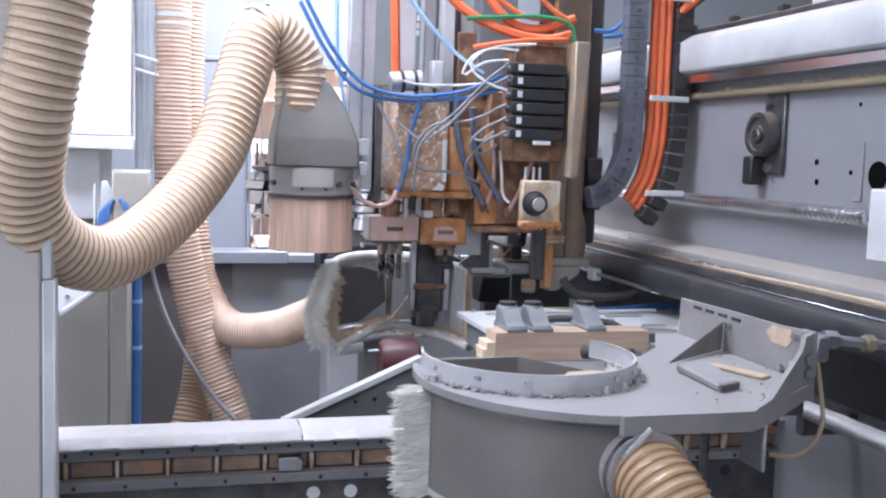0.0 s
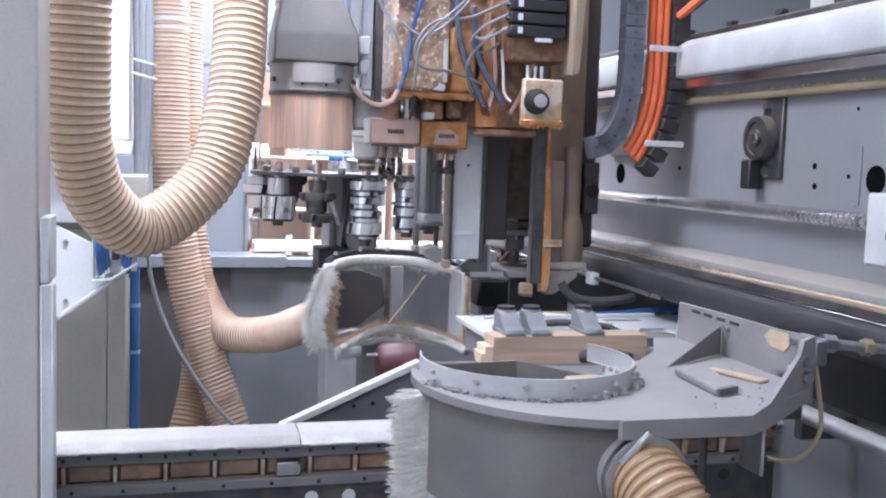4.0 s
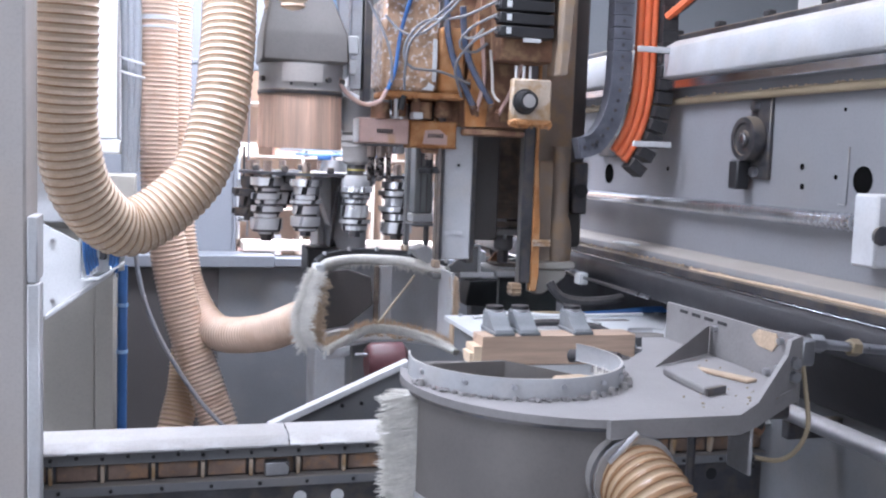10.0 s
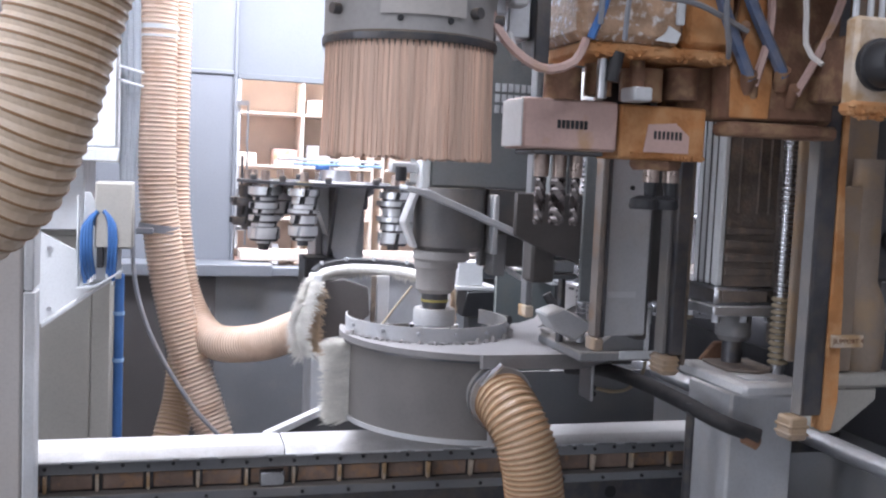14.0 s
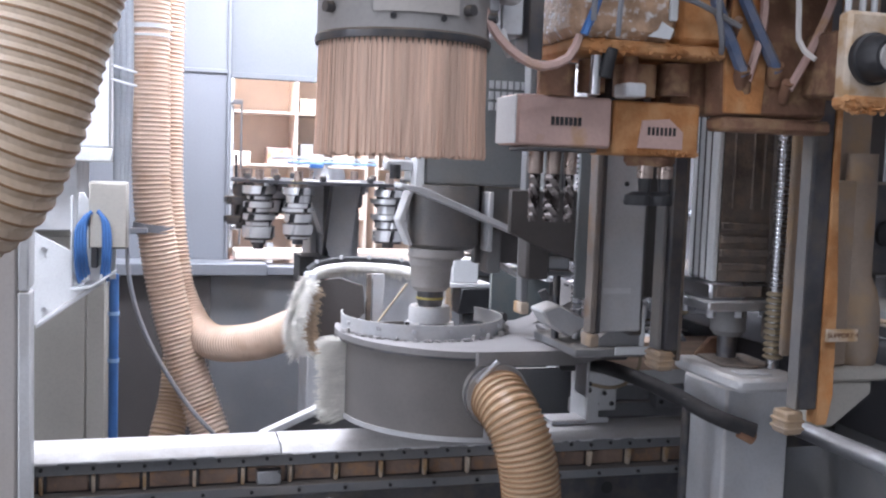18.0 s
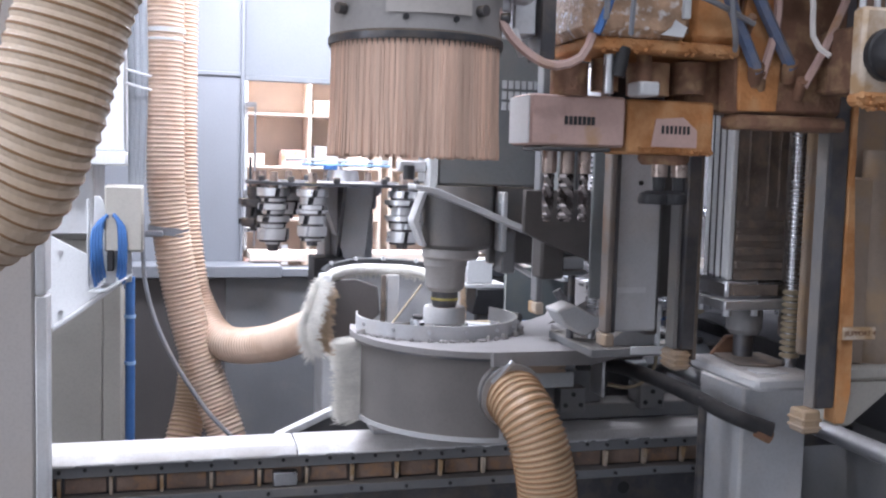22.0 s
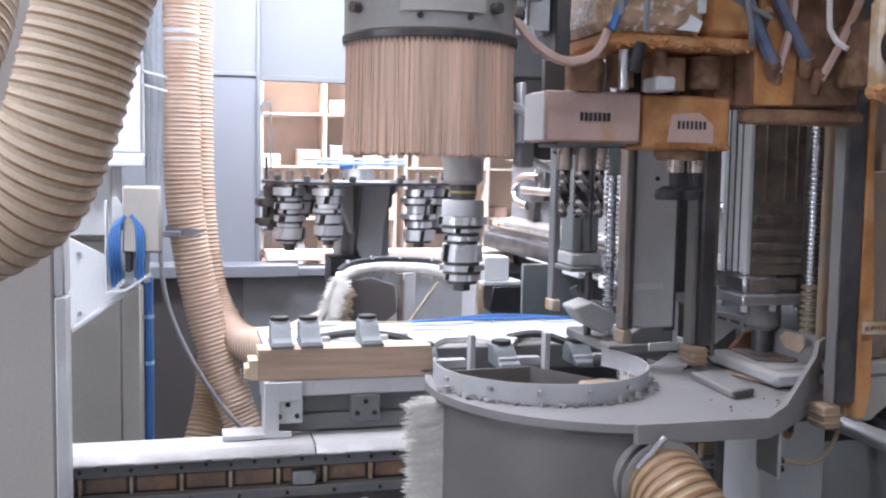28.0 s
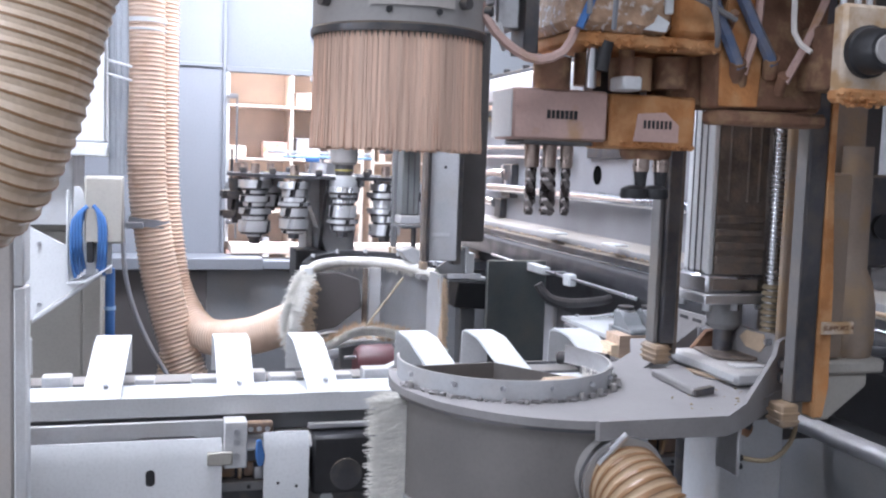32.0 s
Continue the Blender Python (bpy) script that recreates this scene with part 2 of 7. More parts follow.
def solo(name, bm, mat, label, category, group="", kind=""):
    """A thing of one mesh, with its origin at the middle of its foot."""
    lo = Vector([min(v.co[i] for v in bm.verts) for i in range(3)])
    hi = Vector([max(v.co[i] for v in bm.verts) for i in range(3)])
    at = Vector(((lo.x + hi.x) / 2, (lo.y + hi.y) / 2, lo.z))
    bmesh.ops.translate(bm, verts=bm.verts, vec=-at)
    ob = part(name, bm, mat)
    ob.location = at
    return tagged(ob, label, category, group, kind)


def box(x0, x1, y0, y1, z0, z1, bev=0.003, bm=None):
    bm = bm or bmesh.new()
    r = bmesh.ops.create_cube(bm, size=1)
    vs = r["verts"]
    for v in vs:
        v.co = Vector((x0 + (v.co.x + 0.5) * (x1 - x0), y0 + (v.co.y + 0.5) * (y1 - y0), z0 + (v.co.z + 0.5) * (z1 - z0)))
    if bev:
        es = list({e for v in vs for e in v.link_edges})
        bmesh.ops.bevel(bm, geom=es, offset=min(bev, 0.3 * min(abs(x1 - x0), abs(y1 - y0), abs(z1 - z0))), segments=1, affect="EDGES", profile=0.5)
    return bm


def rod(a, b, r, r2=None, seg=20, bm=None):
    """A capped cylinder or cone from a to b."""
    bm = bm or bmesh.new()
    a, b = Vector(a), Vector(b)
    d = b - a
    m = Matrix.Translation((a + b) / 2) @ d.to_track_quat("Z", "Y").to_matrix().to_4x4()
    bmesh.ops.create_cone(bm, cap_ends=True, segments=seg, radius1=r, radius2=r if r2 is None else r2, depth=d.length, matrix=m)
    return bm


def slab(poly, axis, lo, hi, bev=0.0, bm=None):
    """A polygon given in the plane across the axis, drawn out from lo to hi."""
    bm = bm or bmesh.new()
    i = "xyz".index(axis)

    def at(p, h):
        q = list(p)
        q.insert(i, h)
        return q
    a = [bm.verts.new(at(p, lo)) for p in poly]
    b = [bm.verts.new(at(p, hi)) for p in poly]
    n = len(poly)
    fs = [bm.faces.new(a), bm.faces.new(b[::-1])] + [bm.faces.new((a[k], b[k], b[(k + 1) % n], a[(k + 1) % n])) for k in range(n)]
    if bev:
        es = list({e for f in fs for e in f.edges})
        bmesh.ops.bevel(bm, geom=es, offset=bev, segments=1, affect="EDGES", profile=0.5)
    return bm


def spline(pts, step):
    """Points at even steps along a smooth curve through pts."""
    p = [Vector(q) for q in pts]
    p = [p[0] * 2 - p[1]] + p + [p[-1] * 2 - p[-2]]
    fine = []
    for i in range(1, len(p) - 2):
        for k in range(24):
            t = k / 24
            a, b, c, d = p[i - 1:i + 3]
            fine.append(0.5 * (2 * b + (c - a) * t + (2 * a - 5 * b + 4 * c - d) * t * t + (3 * b - a - 3 * c + d) * t ** 3))
    fine.append(p[-2])
    run = [0.0]
    for a, b in zip(fine, fine[1:]):
        run.append(run[-1] + (b - a).length)
    n = step if isinstance(step, int) else max(2, round(run[-1] / step))
    out, j = [], 0
    for k in range(n + 1):
        s = run[-1] * k / n
        while j < len(fine) - 2 and run[j + 1] < s:
            j += 1
        f = (s - run[j]) / max(1e-9, run[j + 1] - run[j])
        out.append(fine[j].lerp(fine[j + 1], f))
    return out


def frames_along(pts):
    """Turning frames that follow a curve without twist."""
    tang = [(pts[min(i + 1, len(pts) - 1)] - pts[max(i - 1, 0)]).normalized() for i in range(len(pts))]
    side = tang[0].orthogonal().normalized()
    out = []
    for t in tang:
        side = (side - t * side.dot(t)).normalized()
        out.append((t, side, t.cross(side)))
    return out


def tube(pts, r, seg=8, step=0.02, bm=None):
    bm = bm or bmesh.new()
    q = spline(pts, step)
    rings = []
    for c, (t, u, w) in zip(q, frames_along(q)):
        rings.append([bm.verts.new(c + r * (u * math.cos(2 * math.pi * k / seg) + w * math.sin(2 * math.pi * k / seg))) for k in range(seg)])
    for a, b in zip(rings, rings[1:]):
        for k in range(seg):
            bm.faces.new((a[k], a[(k + 1) % seg], b[(k + 1) % seg], b[k]))
    bm.faces.new(rings[0][::-1])
    bm.faces.new(rings[-1])
    return bm


RIB = ((0.0, 1.0, 1), (0.10, 1.035, 1), (0.26, 1.035, 1), (0.36, 1.0, 0), (0.5, 0.965, 0), (0.68, 0.955, 0), (0.86, 0.965, 0))


def ribbed(pts, r, pitch=0.028, seg=28, bm=None):
    """A corrugated hose: a soft skin (slot 0) wound with a proud wire (slot 1)."""
    bm = bm or bmesh.new()
    q = spline(pts, pitch)
    n = len(q) - 1
    cs, rs, kinds = [], [], []
    for i in range(n):
        for f, k, kind in RIB:
            cs.append(q[i].lerp(q[i + 1], f))
            rs.append(r * k)
            kinds.append(kind)
    rings = []
    for j, (c, (t, u, w)) in enumerate(zip(cs, frames_along(cs))):
        rings.append([bm.verts.new(c + rs[j] * (u * math.cos(2 * math.pi * k / seg) + w * math.sin(2 * math.pi * k / seg))) for k in range(seg)])
    for j, (a, b) in enumerate(zip(rings, rings[1:])):
        for k in range(seg):
            bm.faces.new((a[k], a[(k + 1) % seg], b[(k + 1) % seg], b[k])).material_index = kinds[j] if j % len(RIB) < 3 else 0
    return bm


def lathe(profile, at, axis="z", seg=40, bm=None, a0=0.0, a1=360.0):
    """Turns (radius, height) pairs about an axis through at."""
    bm = bm or bmesh.new()
    full = a1 - a0 > 359
    n = seg if full else seg + 1
    rings = []
    for k in range(n):
        a = radians(a0 + (a1 - a0) * k / seg)
        ring = []
        for r, h in profile:
            v = {"z": (r * math.cos(a), r * math.sin(a), h), "y": (r * math.cos(a), h, r * math.sin(a)), "x": (h, r * math.cos(a), r * math.sin(a))}[axis]
            ring.append(bm.verts.new(Vector(at) + Vector(v)))
        rings.append(ring)
    m = len(profile)
    for k in range(seg):
        a, b = rings[k], rings[(k + 1) % n]
        for j in range(m - 1):
            if profile[j][0] < 1e-6 and profile[j + 1][0] < 1e-6:
                continue
            vs = [a[j], b[j], b[j + 1], a[j + 1]]
            bm.faces.new(vs)
    bmesh.ops.remove_doubles(bm, verts=bm.verts, dist=1e-5)
    return bm


def bolts(places, axis, r, h, bm=None):
    """Hexagon heads standing h proud along the axis (+1 or -1 by the sign of h)."""
    bm = bm or bmesh.new()
    d = Vector([float(c == axis) for c in "xyz"]) * h
    for p in places:
        rod(Vector(p) - d * 0.3, Vector(p) + d, r, seg=6, bm=bm)
    return bm


def clumps(places, spread, r, n, mat, name, parent, label=""):
    """Packed dust: n small uneven lumps strewn along a line of places."""
    bm = bmesh.new()
    for _ in range(n):
        k = random.randrange(len(places) - 1)
        c = Vector(places[k]).lerp(Vector(places[k + 1]), random.random()) + Vector([random.uniform(-q, q) for q in spread])
        s = r * random.uniform(0.4, 1.3)
        vs = bmesh.ops.create_icosphere(bm, subdivisions=1, radius=s, matrix=Matrix.Translation(c))["verts"]
        for v in vs:
            d = (v.co - c) * random.uniform(0.55, 1.2)
            v.co = c + Vector((d.x, d.y, d.z * 0.75))
    return tagged(part(name, bm, mat, parent, label), kind="stuff")


def studs(name, places, axis, r, h, mat, parent):
    for p in places:
        part(name, bolts([p], axis, r, h), mat, parent)


def wires(parent, name, mat, r, runs, label=""):
    for pts in runs:
        part(name, tube(pts, r, 6, 0.02), mat, parent, label)


# ---- the hall and the machine enclosure ----
def setting(name, bm, mat, label, category):
    return tagged(part(name, bm, mat), label, category, kind="structure")


setting("floor", box(-4, 5, -4, 9.6, -0.1, 0, 0), CONCRETE, "grey concrete workshop floor under the machine", "floor")
# ceiling and outer walls are assumed; most stay out of view
setting("ceiling", box(-4, 5, -4, 9.6, 4.0, 4.1, 0), PLASTER, "plain pale hall ceiling", "ceiling")
bm = box(-4.1, -4, -4, -1.2, 0, 4, 0)
box(-4.1, -4, 1.6, 9.6, 0, 4, 0, bm)
box(-4.1, -4, -1.2, 1.6, 0, 1.1, 0, bm)
box(-4.1, -4, -1.2, 1.6, 3.0, 4, 0, bm)
setting("wall_west", bm, PLASTER, "plain pale hall wall with an assumed wide window", "wall")
# window made up to hold the fill light from the left
w2 = tagged(new("added_window"), "added wide white framed window, out of view", "window", kind="structure")
w2.location = (-4.05, 0.2, 1.1)
for y in (-1.2, -0.29, 0.635, 1.55):
    part("window_frame", box(-4.08, -4.02, y, y + 0.05, 1.15, 2.95, 0.004), WHITE, w2)
for z in (1.1, 2.95):
    part("window_frame", box(-4.08, -4.02, -1.2, 1.6, z, z + 0.05, 0.004), WHITE, w2)
for y in (-1.15, -0.24, 0.685):
    pane = part("pane", box(-4.055, -4.047, y, y + 0.86, 1.15, 2.95, 0), CLEAR, w2)
    pane.visible_shadow = False
setting("wall_east", box(5, 5.1, -4, 9.6, 0, 4, 0), PLASTER, "plain pale hall wall", "wall")
setting("wall_south", box(-4, 5, -4.1, -4, 0, 4, 0), PLASTER, "plain pale hall wall", "wall")
setting("wall_north", box(-4, 5, 9.6, 9.7, 0, 4, 0), PLASTER, "plain pale hall wall behind the storage racks", "wall")
# fixtures modelled for the assumed lamps, none of them in view
for x, y, z, watts in ADDED_TUBES:
    th = thing("added_ceiling_light", (x, y, z + 0.02), "added white twin tube light, out of view", "ceiling light", "ceiling lights")
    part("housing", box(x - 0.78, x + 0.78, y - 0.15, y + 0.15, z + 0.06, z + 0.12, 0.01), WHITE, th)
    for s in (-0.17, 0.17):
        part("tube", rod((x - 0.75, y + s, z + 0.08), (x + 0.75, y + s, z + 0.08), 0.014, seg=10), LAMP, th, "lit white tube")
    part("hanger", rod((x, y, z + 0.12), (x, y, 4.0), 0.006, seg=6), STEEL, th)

# back of the enclosure, with the opening to the hall
wl = setting("wall_back_left", box(-2.2, 0.325, 4.90, 4.95, 0, 3.4, 0.004), SHEET, "blue grey sheet metal enclosure panel", "wall")
part("seam", box(-2.2, 0.323, 4.888, 4.902, 2.002, 2.022, 0.003), SHEET, wl)
part("corner_fold", box(0.318, 0.334, 4.885, 4.96, 1.116, 3.4, 0.003), SHEET, wl)
wu = setting("wall_back_upper", box(0.335, 3.4, 4.93, 4.98, 1.99, 3.4, 0.003), PALE, "pale sheet panel above the opening", "wall")
part("edge_trim", box(0.335, 3.4, 4.905, 4.928, 1.985, 2.015, 0.004), PALE, wu)
setting("wall_back_right", box(2.0, 3.4, 4.93, 4.98, 1.17, 1.985, 0.003), PALE, "pale sheet panel beside the opening", "wall")
w1 = tagged(new("window_1"), "open hatch in the enclosure to the bright hall", "window", kind="structure")
w1.location = (0.34, 4.92, 1.165)
part("window_frame", box(0.336, 0.352, 4.90, 4.97, 1.17, 1.985, 0.002), WHITE, w1)
part("window_sill", box(0.36, 1.98, 4.80, 4.99, 1.122, 1.165, 0.004), SHELFWOOD, w1, "pale chipboard sill")
part("hinge_rod", rod((0.365, 4.88, 1.30), (0.365, 4.88, 1.62), 0.006, seg=8), BLACK, w1)
part("hinge_rod", rod((0.385, 4.87, 1.19), (0.385, 4.87, 1.86), 0.005, seg=8), STEEL, w1)
for z in (1.26, 1.44, 1.86):
    part("hinge", box(0.34, 0.39, 4.865, 4.90, z, z + 0.022, 0.003), STEEL, w1)
wb = setting("wall_back_lower", box(-0.6, 2.4, 4.72, 4.88, 0, 1.055, 0.004), SLATE, "dark grey sheet metal base of the enclosure", "wall")
# darker sheet added over the left of the base
part("dark_bay", box(-0.6, 0.245, 4.700, 4.717, 0.0, 1.052, 0.003), UMBER, wb, "added umber sheet that darkens the base behind the hoses")
part("ledge", box(-0.6, 0.50, 4.66, 4.89, 1.06, 1.115, 0.004), SHEET, wb, "blue grey folded ledge")
part("ledge", box(0.50, 2.4, 4.69, 4.88, 1.06, 1.10, 0.004), SHEET, wb)

# racks in the hall, seen through the opening
def rack(x, y, w, h):
    th = thing("storage_rack", (x, y, 0), "warm chipboard storage rack in the bright hall", "rack", "storage racks")
    for k in (0, 0.5, 1):
        part("upright", box(x + k * w - 0.011, x + k * w + 0.011, y, y + 0.4, 0, h, 0.003), SHELFWOOD, th)
    for k in range(7):
        part("shelf", box(x, x + w, y + 0.005, y + 0.395, 0.012 + k * 0.385, 0.030 + k * 0.385, 0.003), SHELFWOOD, th)
    part("back", box(x, x + w, y + 0.40, y + 0.415, 0, h, 0), SHELFWOOD, th)
    for k in range(7):
        for j in range(4):
            if random.random() < 0.25:
                continue
            bx, bw = x + 0.04 + j * w / 4 + 0.04 * random.random(), (0.05, 0.15, 0.18)[random.randrange(3)]
            b = box(bx, bx + bw, y + 0.06 + 0.03 * j, y + 0.30, 0.031 + k * 0.385, 0.10 + k * 0.385 + 0.16 * random.random(), 0.004)
            solo("carton", b, (LIGHT, SHELFWOOD, PINK)[(k + j) % 3], "small carton standing on a rack shelf", "carton", "cartons on the racks")


rack(0.45, 7.4, 1.07, 2.75)
rack(1.60, 7.4, 1.3, 2.75)
rack(-0.95, 7.4, 1.3, 2.75)

# left side: post, cabinets, switch box, plugs, conduits
p1 = thing("machine_post", (-0.42, 2.25, 0), "brown grey painted steel post at the machine opening", "post")
part("column", box(-0.62, -0.275, 2.20, 2.40, 0, 3.3, 0.006), POST, p1)
part("edge_rail", box(-0.272, -0.247, 2.185, 2.25, 0, 1.31, 0.003), LIGHT, p1, "light painted edge rail")
part("stop_angle", box(-0.272, -0.252, 2.19, 2.30, 1.312, 1.45, 0.003), LIGHT, p1)
c1 = thing("white_cabinet", (-0.40, 3.5, 1.57), "white painted control cabinet above a cream one", "cabinet")
part("body", box(-0.75, -0.141, 3.30, 3.95, 1.62, 3.2, 0.006), WHITE, c1)
part("bottom_lip", box(-0.75, -0.135, 3.28, 3.98, 1.575, 1.618, 0.005), WHITE, c1)
part("neck", box(-0.66, -0.24, 3.36, 3.9, 1.352, 1.574, 0.004), LIGHT, c1)
c2 = thing("cream_cabinet", (-0.33, 3.7, 0), "tall cream sheet metal cabinet", "cabinet")
part("body", box(-0.70, -0.156, 3.45, 3.95, 0.0, 1.35, 0.005), CREAM, c2)
part("door", box(-0.695, -0.222, 3.440, 3.449, 0.04, 1.33, 0.003), CREAM, c2)
part("door", box(-0.218, -0.160, 3.440, 3.449, 0.04, 1.33, 0.003), CREAM, c2)
br = thing("support_bracket", (-0.3, 3.3, 1.07), "white bracket holding the plug plate", "bracket")
part("plate", slab([(-0.43, 1.07), (-0.352, 1.06), (-0.155, 1.205), (-0.155, 1.24), (-0.36, 1.35), (-0.43, 1.35)], "y", 3.30, 3.312, 0.002), WHITE, br)
part("flange", slab([(-0.352, 1.058), (-0.152, 1.203), (-0.152, 1.218), (-0.352, 1.073)], "y", 3.24, 3.299, 0.002), LIGHT, br)
studs("screw", [(-0.335, 3.299, 1.11), (-0.335, 3.299, 1.30)], "y", 0.008, -0.008, STEEL, br)
pp = thing("plug_plate", (-0.2, 3.28, 1.2), "white plate with blue air plugs and hose loops", "plug plate")
part("plate", slab([(-0.245, 1.20), (-0.120, 1.21), (-0.120, 1.30), (-0.215, 1.48), (-0.232, 1.48)], "y", 3.27, 3.28, 0.002), WHITE, pp)
part("plate_edge", box(-0.252, -0.246, 3.23, 3.28, 1.18, 1.47, 0.002), WHITE, pp)
for x, d, z in ((-0.228, -1, 0.0), (-0.219, -1, 0.012), (-0.210, -1, 0.02), (-0.201, -1, 0.028), (-0.162, 1, 0.03), (-0.153, 1, 0.02), (-0.144, 1, 0.008)):
    part("air_line", tube([(x, 3.255, 1.20 + z), (x + 0.007 * d, 3.215, 1.27 + z), (x + 0.006 * d, 3.205, 1.36 + z), (x - 0.008 * d, 3.21, 1.395 + z), (x - 0.020 * d, 3.235, 1.37 + z)], 0.0058, 10), BLUE, pp, "looped blue air line")
    part("coupling", rod((x, 3.257, 1.182 + z), (x, 3.255, 1.222 + z), 0.0062, seg=8), BRIGHT, pp, "bright plug coupling")
part("bottom_flange", slab([(-0.252, 1.180), (-0.195, 1.185), (-0.118, 1.235), (-0.118, 1.243), (-0.195, 1.193), (-0.252, 1.188)], "y", 3.225, 3.269, 0.001), WHITE, pp)
part("valve", box(-0.192, -0.172, 3.215, 3.268, 1.25, 1.38, 0.003), BLACK, pp)
sb = thing("switch_box", (-0.14, 3.28, 1.309), "cream sheet metal switch box on the cabinet side", "switch box")
part("body", box(-0.199, -0.086, 3.22, 3.34, 1.309, 1.515, 0.004), CREAM, sb)
part("lid", box(-0.196, -0.089, 3.212, 3.2195, 1.314, 1.510, 0.003), CREAM, sb)
for k in range(3):
    x = -0.128 + 0.019 * k
    solo("conduit", tube([(x, 3.36 + 0.01 * k, 3.2), (x - 0.003, 3.36, 2.3), (x + 0.004, 3.35, 1.85), (x + 0.006 * (1 - k), 3.36, 1.52)], 0.0125, 10, 0.05), CONDUIT,
         "grey cable conduit hanging beside the cabinet", "conduit", "conduits")
clip = thing("cable_clip", (-0.11, 3.33, 1.84), "white cable ties round the grey conduits", "cable tie")
for z in (1.825, 1.868):
    part("tie", tube([(-0.145, 3.33, z + 0.012), (-0.10, 3.315, z), (-0.065, 3.33, z - 0.008)], 0.004, 6), WHITE, clip)
    part("tail", tube([(-0.145, 3.33, z + 0.012), (-0.17, 3.31, z + 0.018)], 0.003, 6), WHITE, clip)
bp = thing("blue_pipe", (-0.1346, 3.5, 0), "blue air pipe with clamps against the dark base", "pipe")
part("pipe", rod((-0.1346, 3.5, 0.0), (-0.1346, 3.5, 1.20), 0.016, seg=16), BLUE, bp)
for z in (0.32, 0.62, 0.9, 1.06):
    part("clamp", rod((-0.1346, 3.5, z), (-0.1346, 3.5, z + 0.012), 0.019, seg=16), PALEBLUE, bp)

# dust hoses at the back
def back_hose(name, pts, r, skin, label):
    th = thing(name, pts[-1], label, "hose", "dust hoses")
    part("hose", ribbed(pts, r, 0.0165, 24), (skin, HOSERIBP), th)
    return th


h1 = back_hose("dust_hose", [(-0.030, 3.9, 3.3), (-0.028, 3.9, 2.4), (-0.026, 3.9, 1.9), (-0.020, 3.9, 1.5), (0.005, 3.9, 1.28), (0.042, 3.9, 1.08),
                             (0.10, 3.88, 0.86), (0.17, 3.85, 0.66), (0.22, 3.82, 0.48), (0.24, 3.8, 0.1)], 0.070, HOSEB, "cream ribbed dust hose with a foil joint")
for z, h in ((2.036, 0.008), (2.066, 0.016)):
    part("foil_joint", rod((-0.028, 3.9, z), (-0.028, 3.9, z + h), 0.0760, seg=28), WHITE, h1, "white cable tie")
part("strap", rod((-0.012, 3.9, 1.315), (-0.009, 3.9, 1.345), 0.0755, seg=28), GREYCABLE, h1, "grey strap")
part("strap_bar", box(-0.10, -0.03, 3.81, 3.83, 1.312, 1.335, 0.003), GREYCABLE, h1)
h2 = back_hose("dust_hose", [(0.025, 4.06, 3.3), (0.03, 4.06, 2.2), (0.035, 4.05, 1.5), (0.07, 4.03, 1.15), (0.105, 4.0, 1.02), (0.155, 3.92, 0.935), (0.225, 3.80, 0.905),
                        (0.348, 3.60, 0.945), (0.415, 3.44, 1.0), (0.470, 3.30, 1.05)], 0.066, HOSEB, "cream ribbed dust hose bending into the hood")
h3 = back_hose("dust_hose", [(0.12, 4.1, 1.0), (0.10, 4.1, 0.8), (0.08, 4.06, 0.62), (0.04, 4.0, 0.45), (0.0, 3.95, 0.05)], 0.068, HOSED, "brown ribbed dust hose behind the others")
part("cuff", rod((0.0295, 4.06, 2.30), (0.0297, 4.06, 2.37), 0.072, seg=28), WHITE, h2, "white taped joint")
part("cuff", rod((0.12, 4.1, 1.0), (0.114, 4.1, 0.94), 0.074, seg=28), GREY, h3, "grey end cuff")
part("floor_cuff", rod((0.0, 3.95, 0.0), (0.002, 3.952, 0.07), 0.075, seg=28), GREY, h3, "grey end cuff")
part("floor_cuff", rod((0.24, 3.8, 0.0), (0.24, 3.8, 0.11), 0.077, seg=28), GREY, h1, "grey end cuff")
solo("grey_cable", tube([(-0.10, 3.72, 1.4), (-0.09, 3.72, 1.15), (-0.02, 3.7, 0.93), (0.12, 3.66, 0.70), (0.28, 3.62, 0.52), (0.4, 3.6, 0.3)], 0.008, 8), GREYCABLE,
     "thin grey cable slung along the hoses", "cable")

# tool changer
TC = Vector((0.672, 4.03, 1.513))
TR = 0.35
turret = thing("tool_changer", TC, "round tool changer carrying stacked profile cutters", "tool changer")
part("plate", lathe([(0.0, 0.0), (0.39, 0.0), (0.39, 0.012), (0.0, 0.012)], TC, seg=60), RAILBLACK, turret)
part("hub", lathe([(0.0, 0.012), (0.07, 0.012), (0.06, 0.06), (0.0, 0.06)], TC, seg=30), STEEL, turret)


def station(a):
    return Vector((TC.x + TR * math.sin(radians(a)), TC.y - TR * math.cos(radians(a)), TC.z))


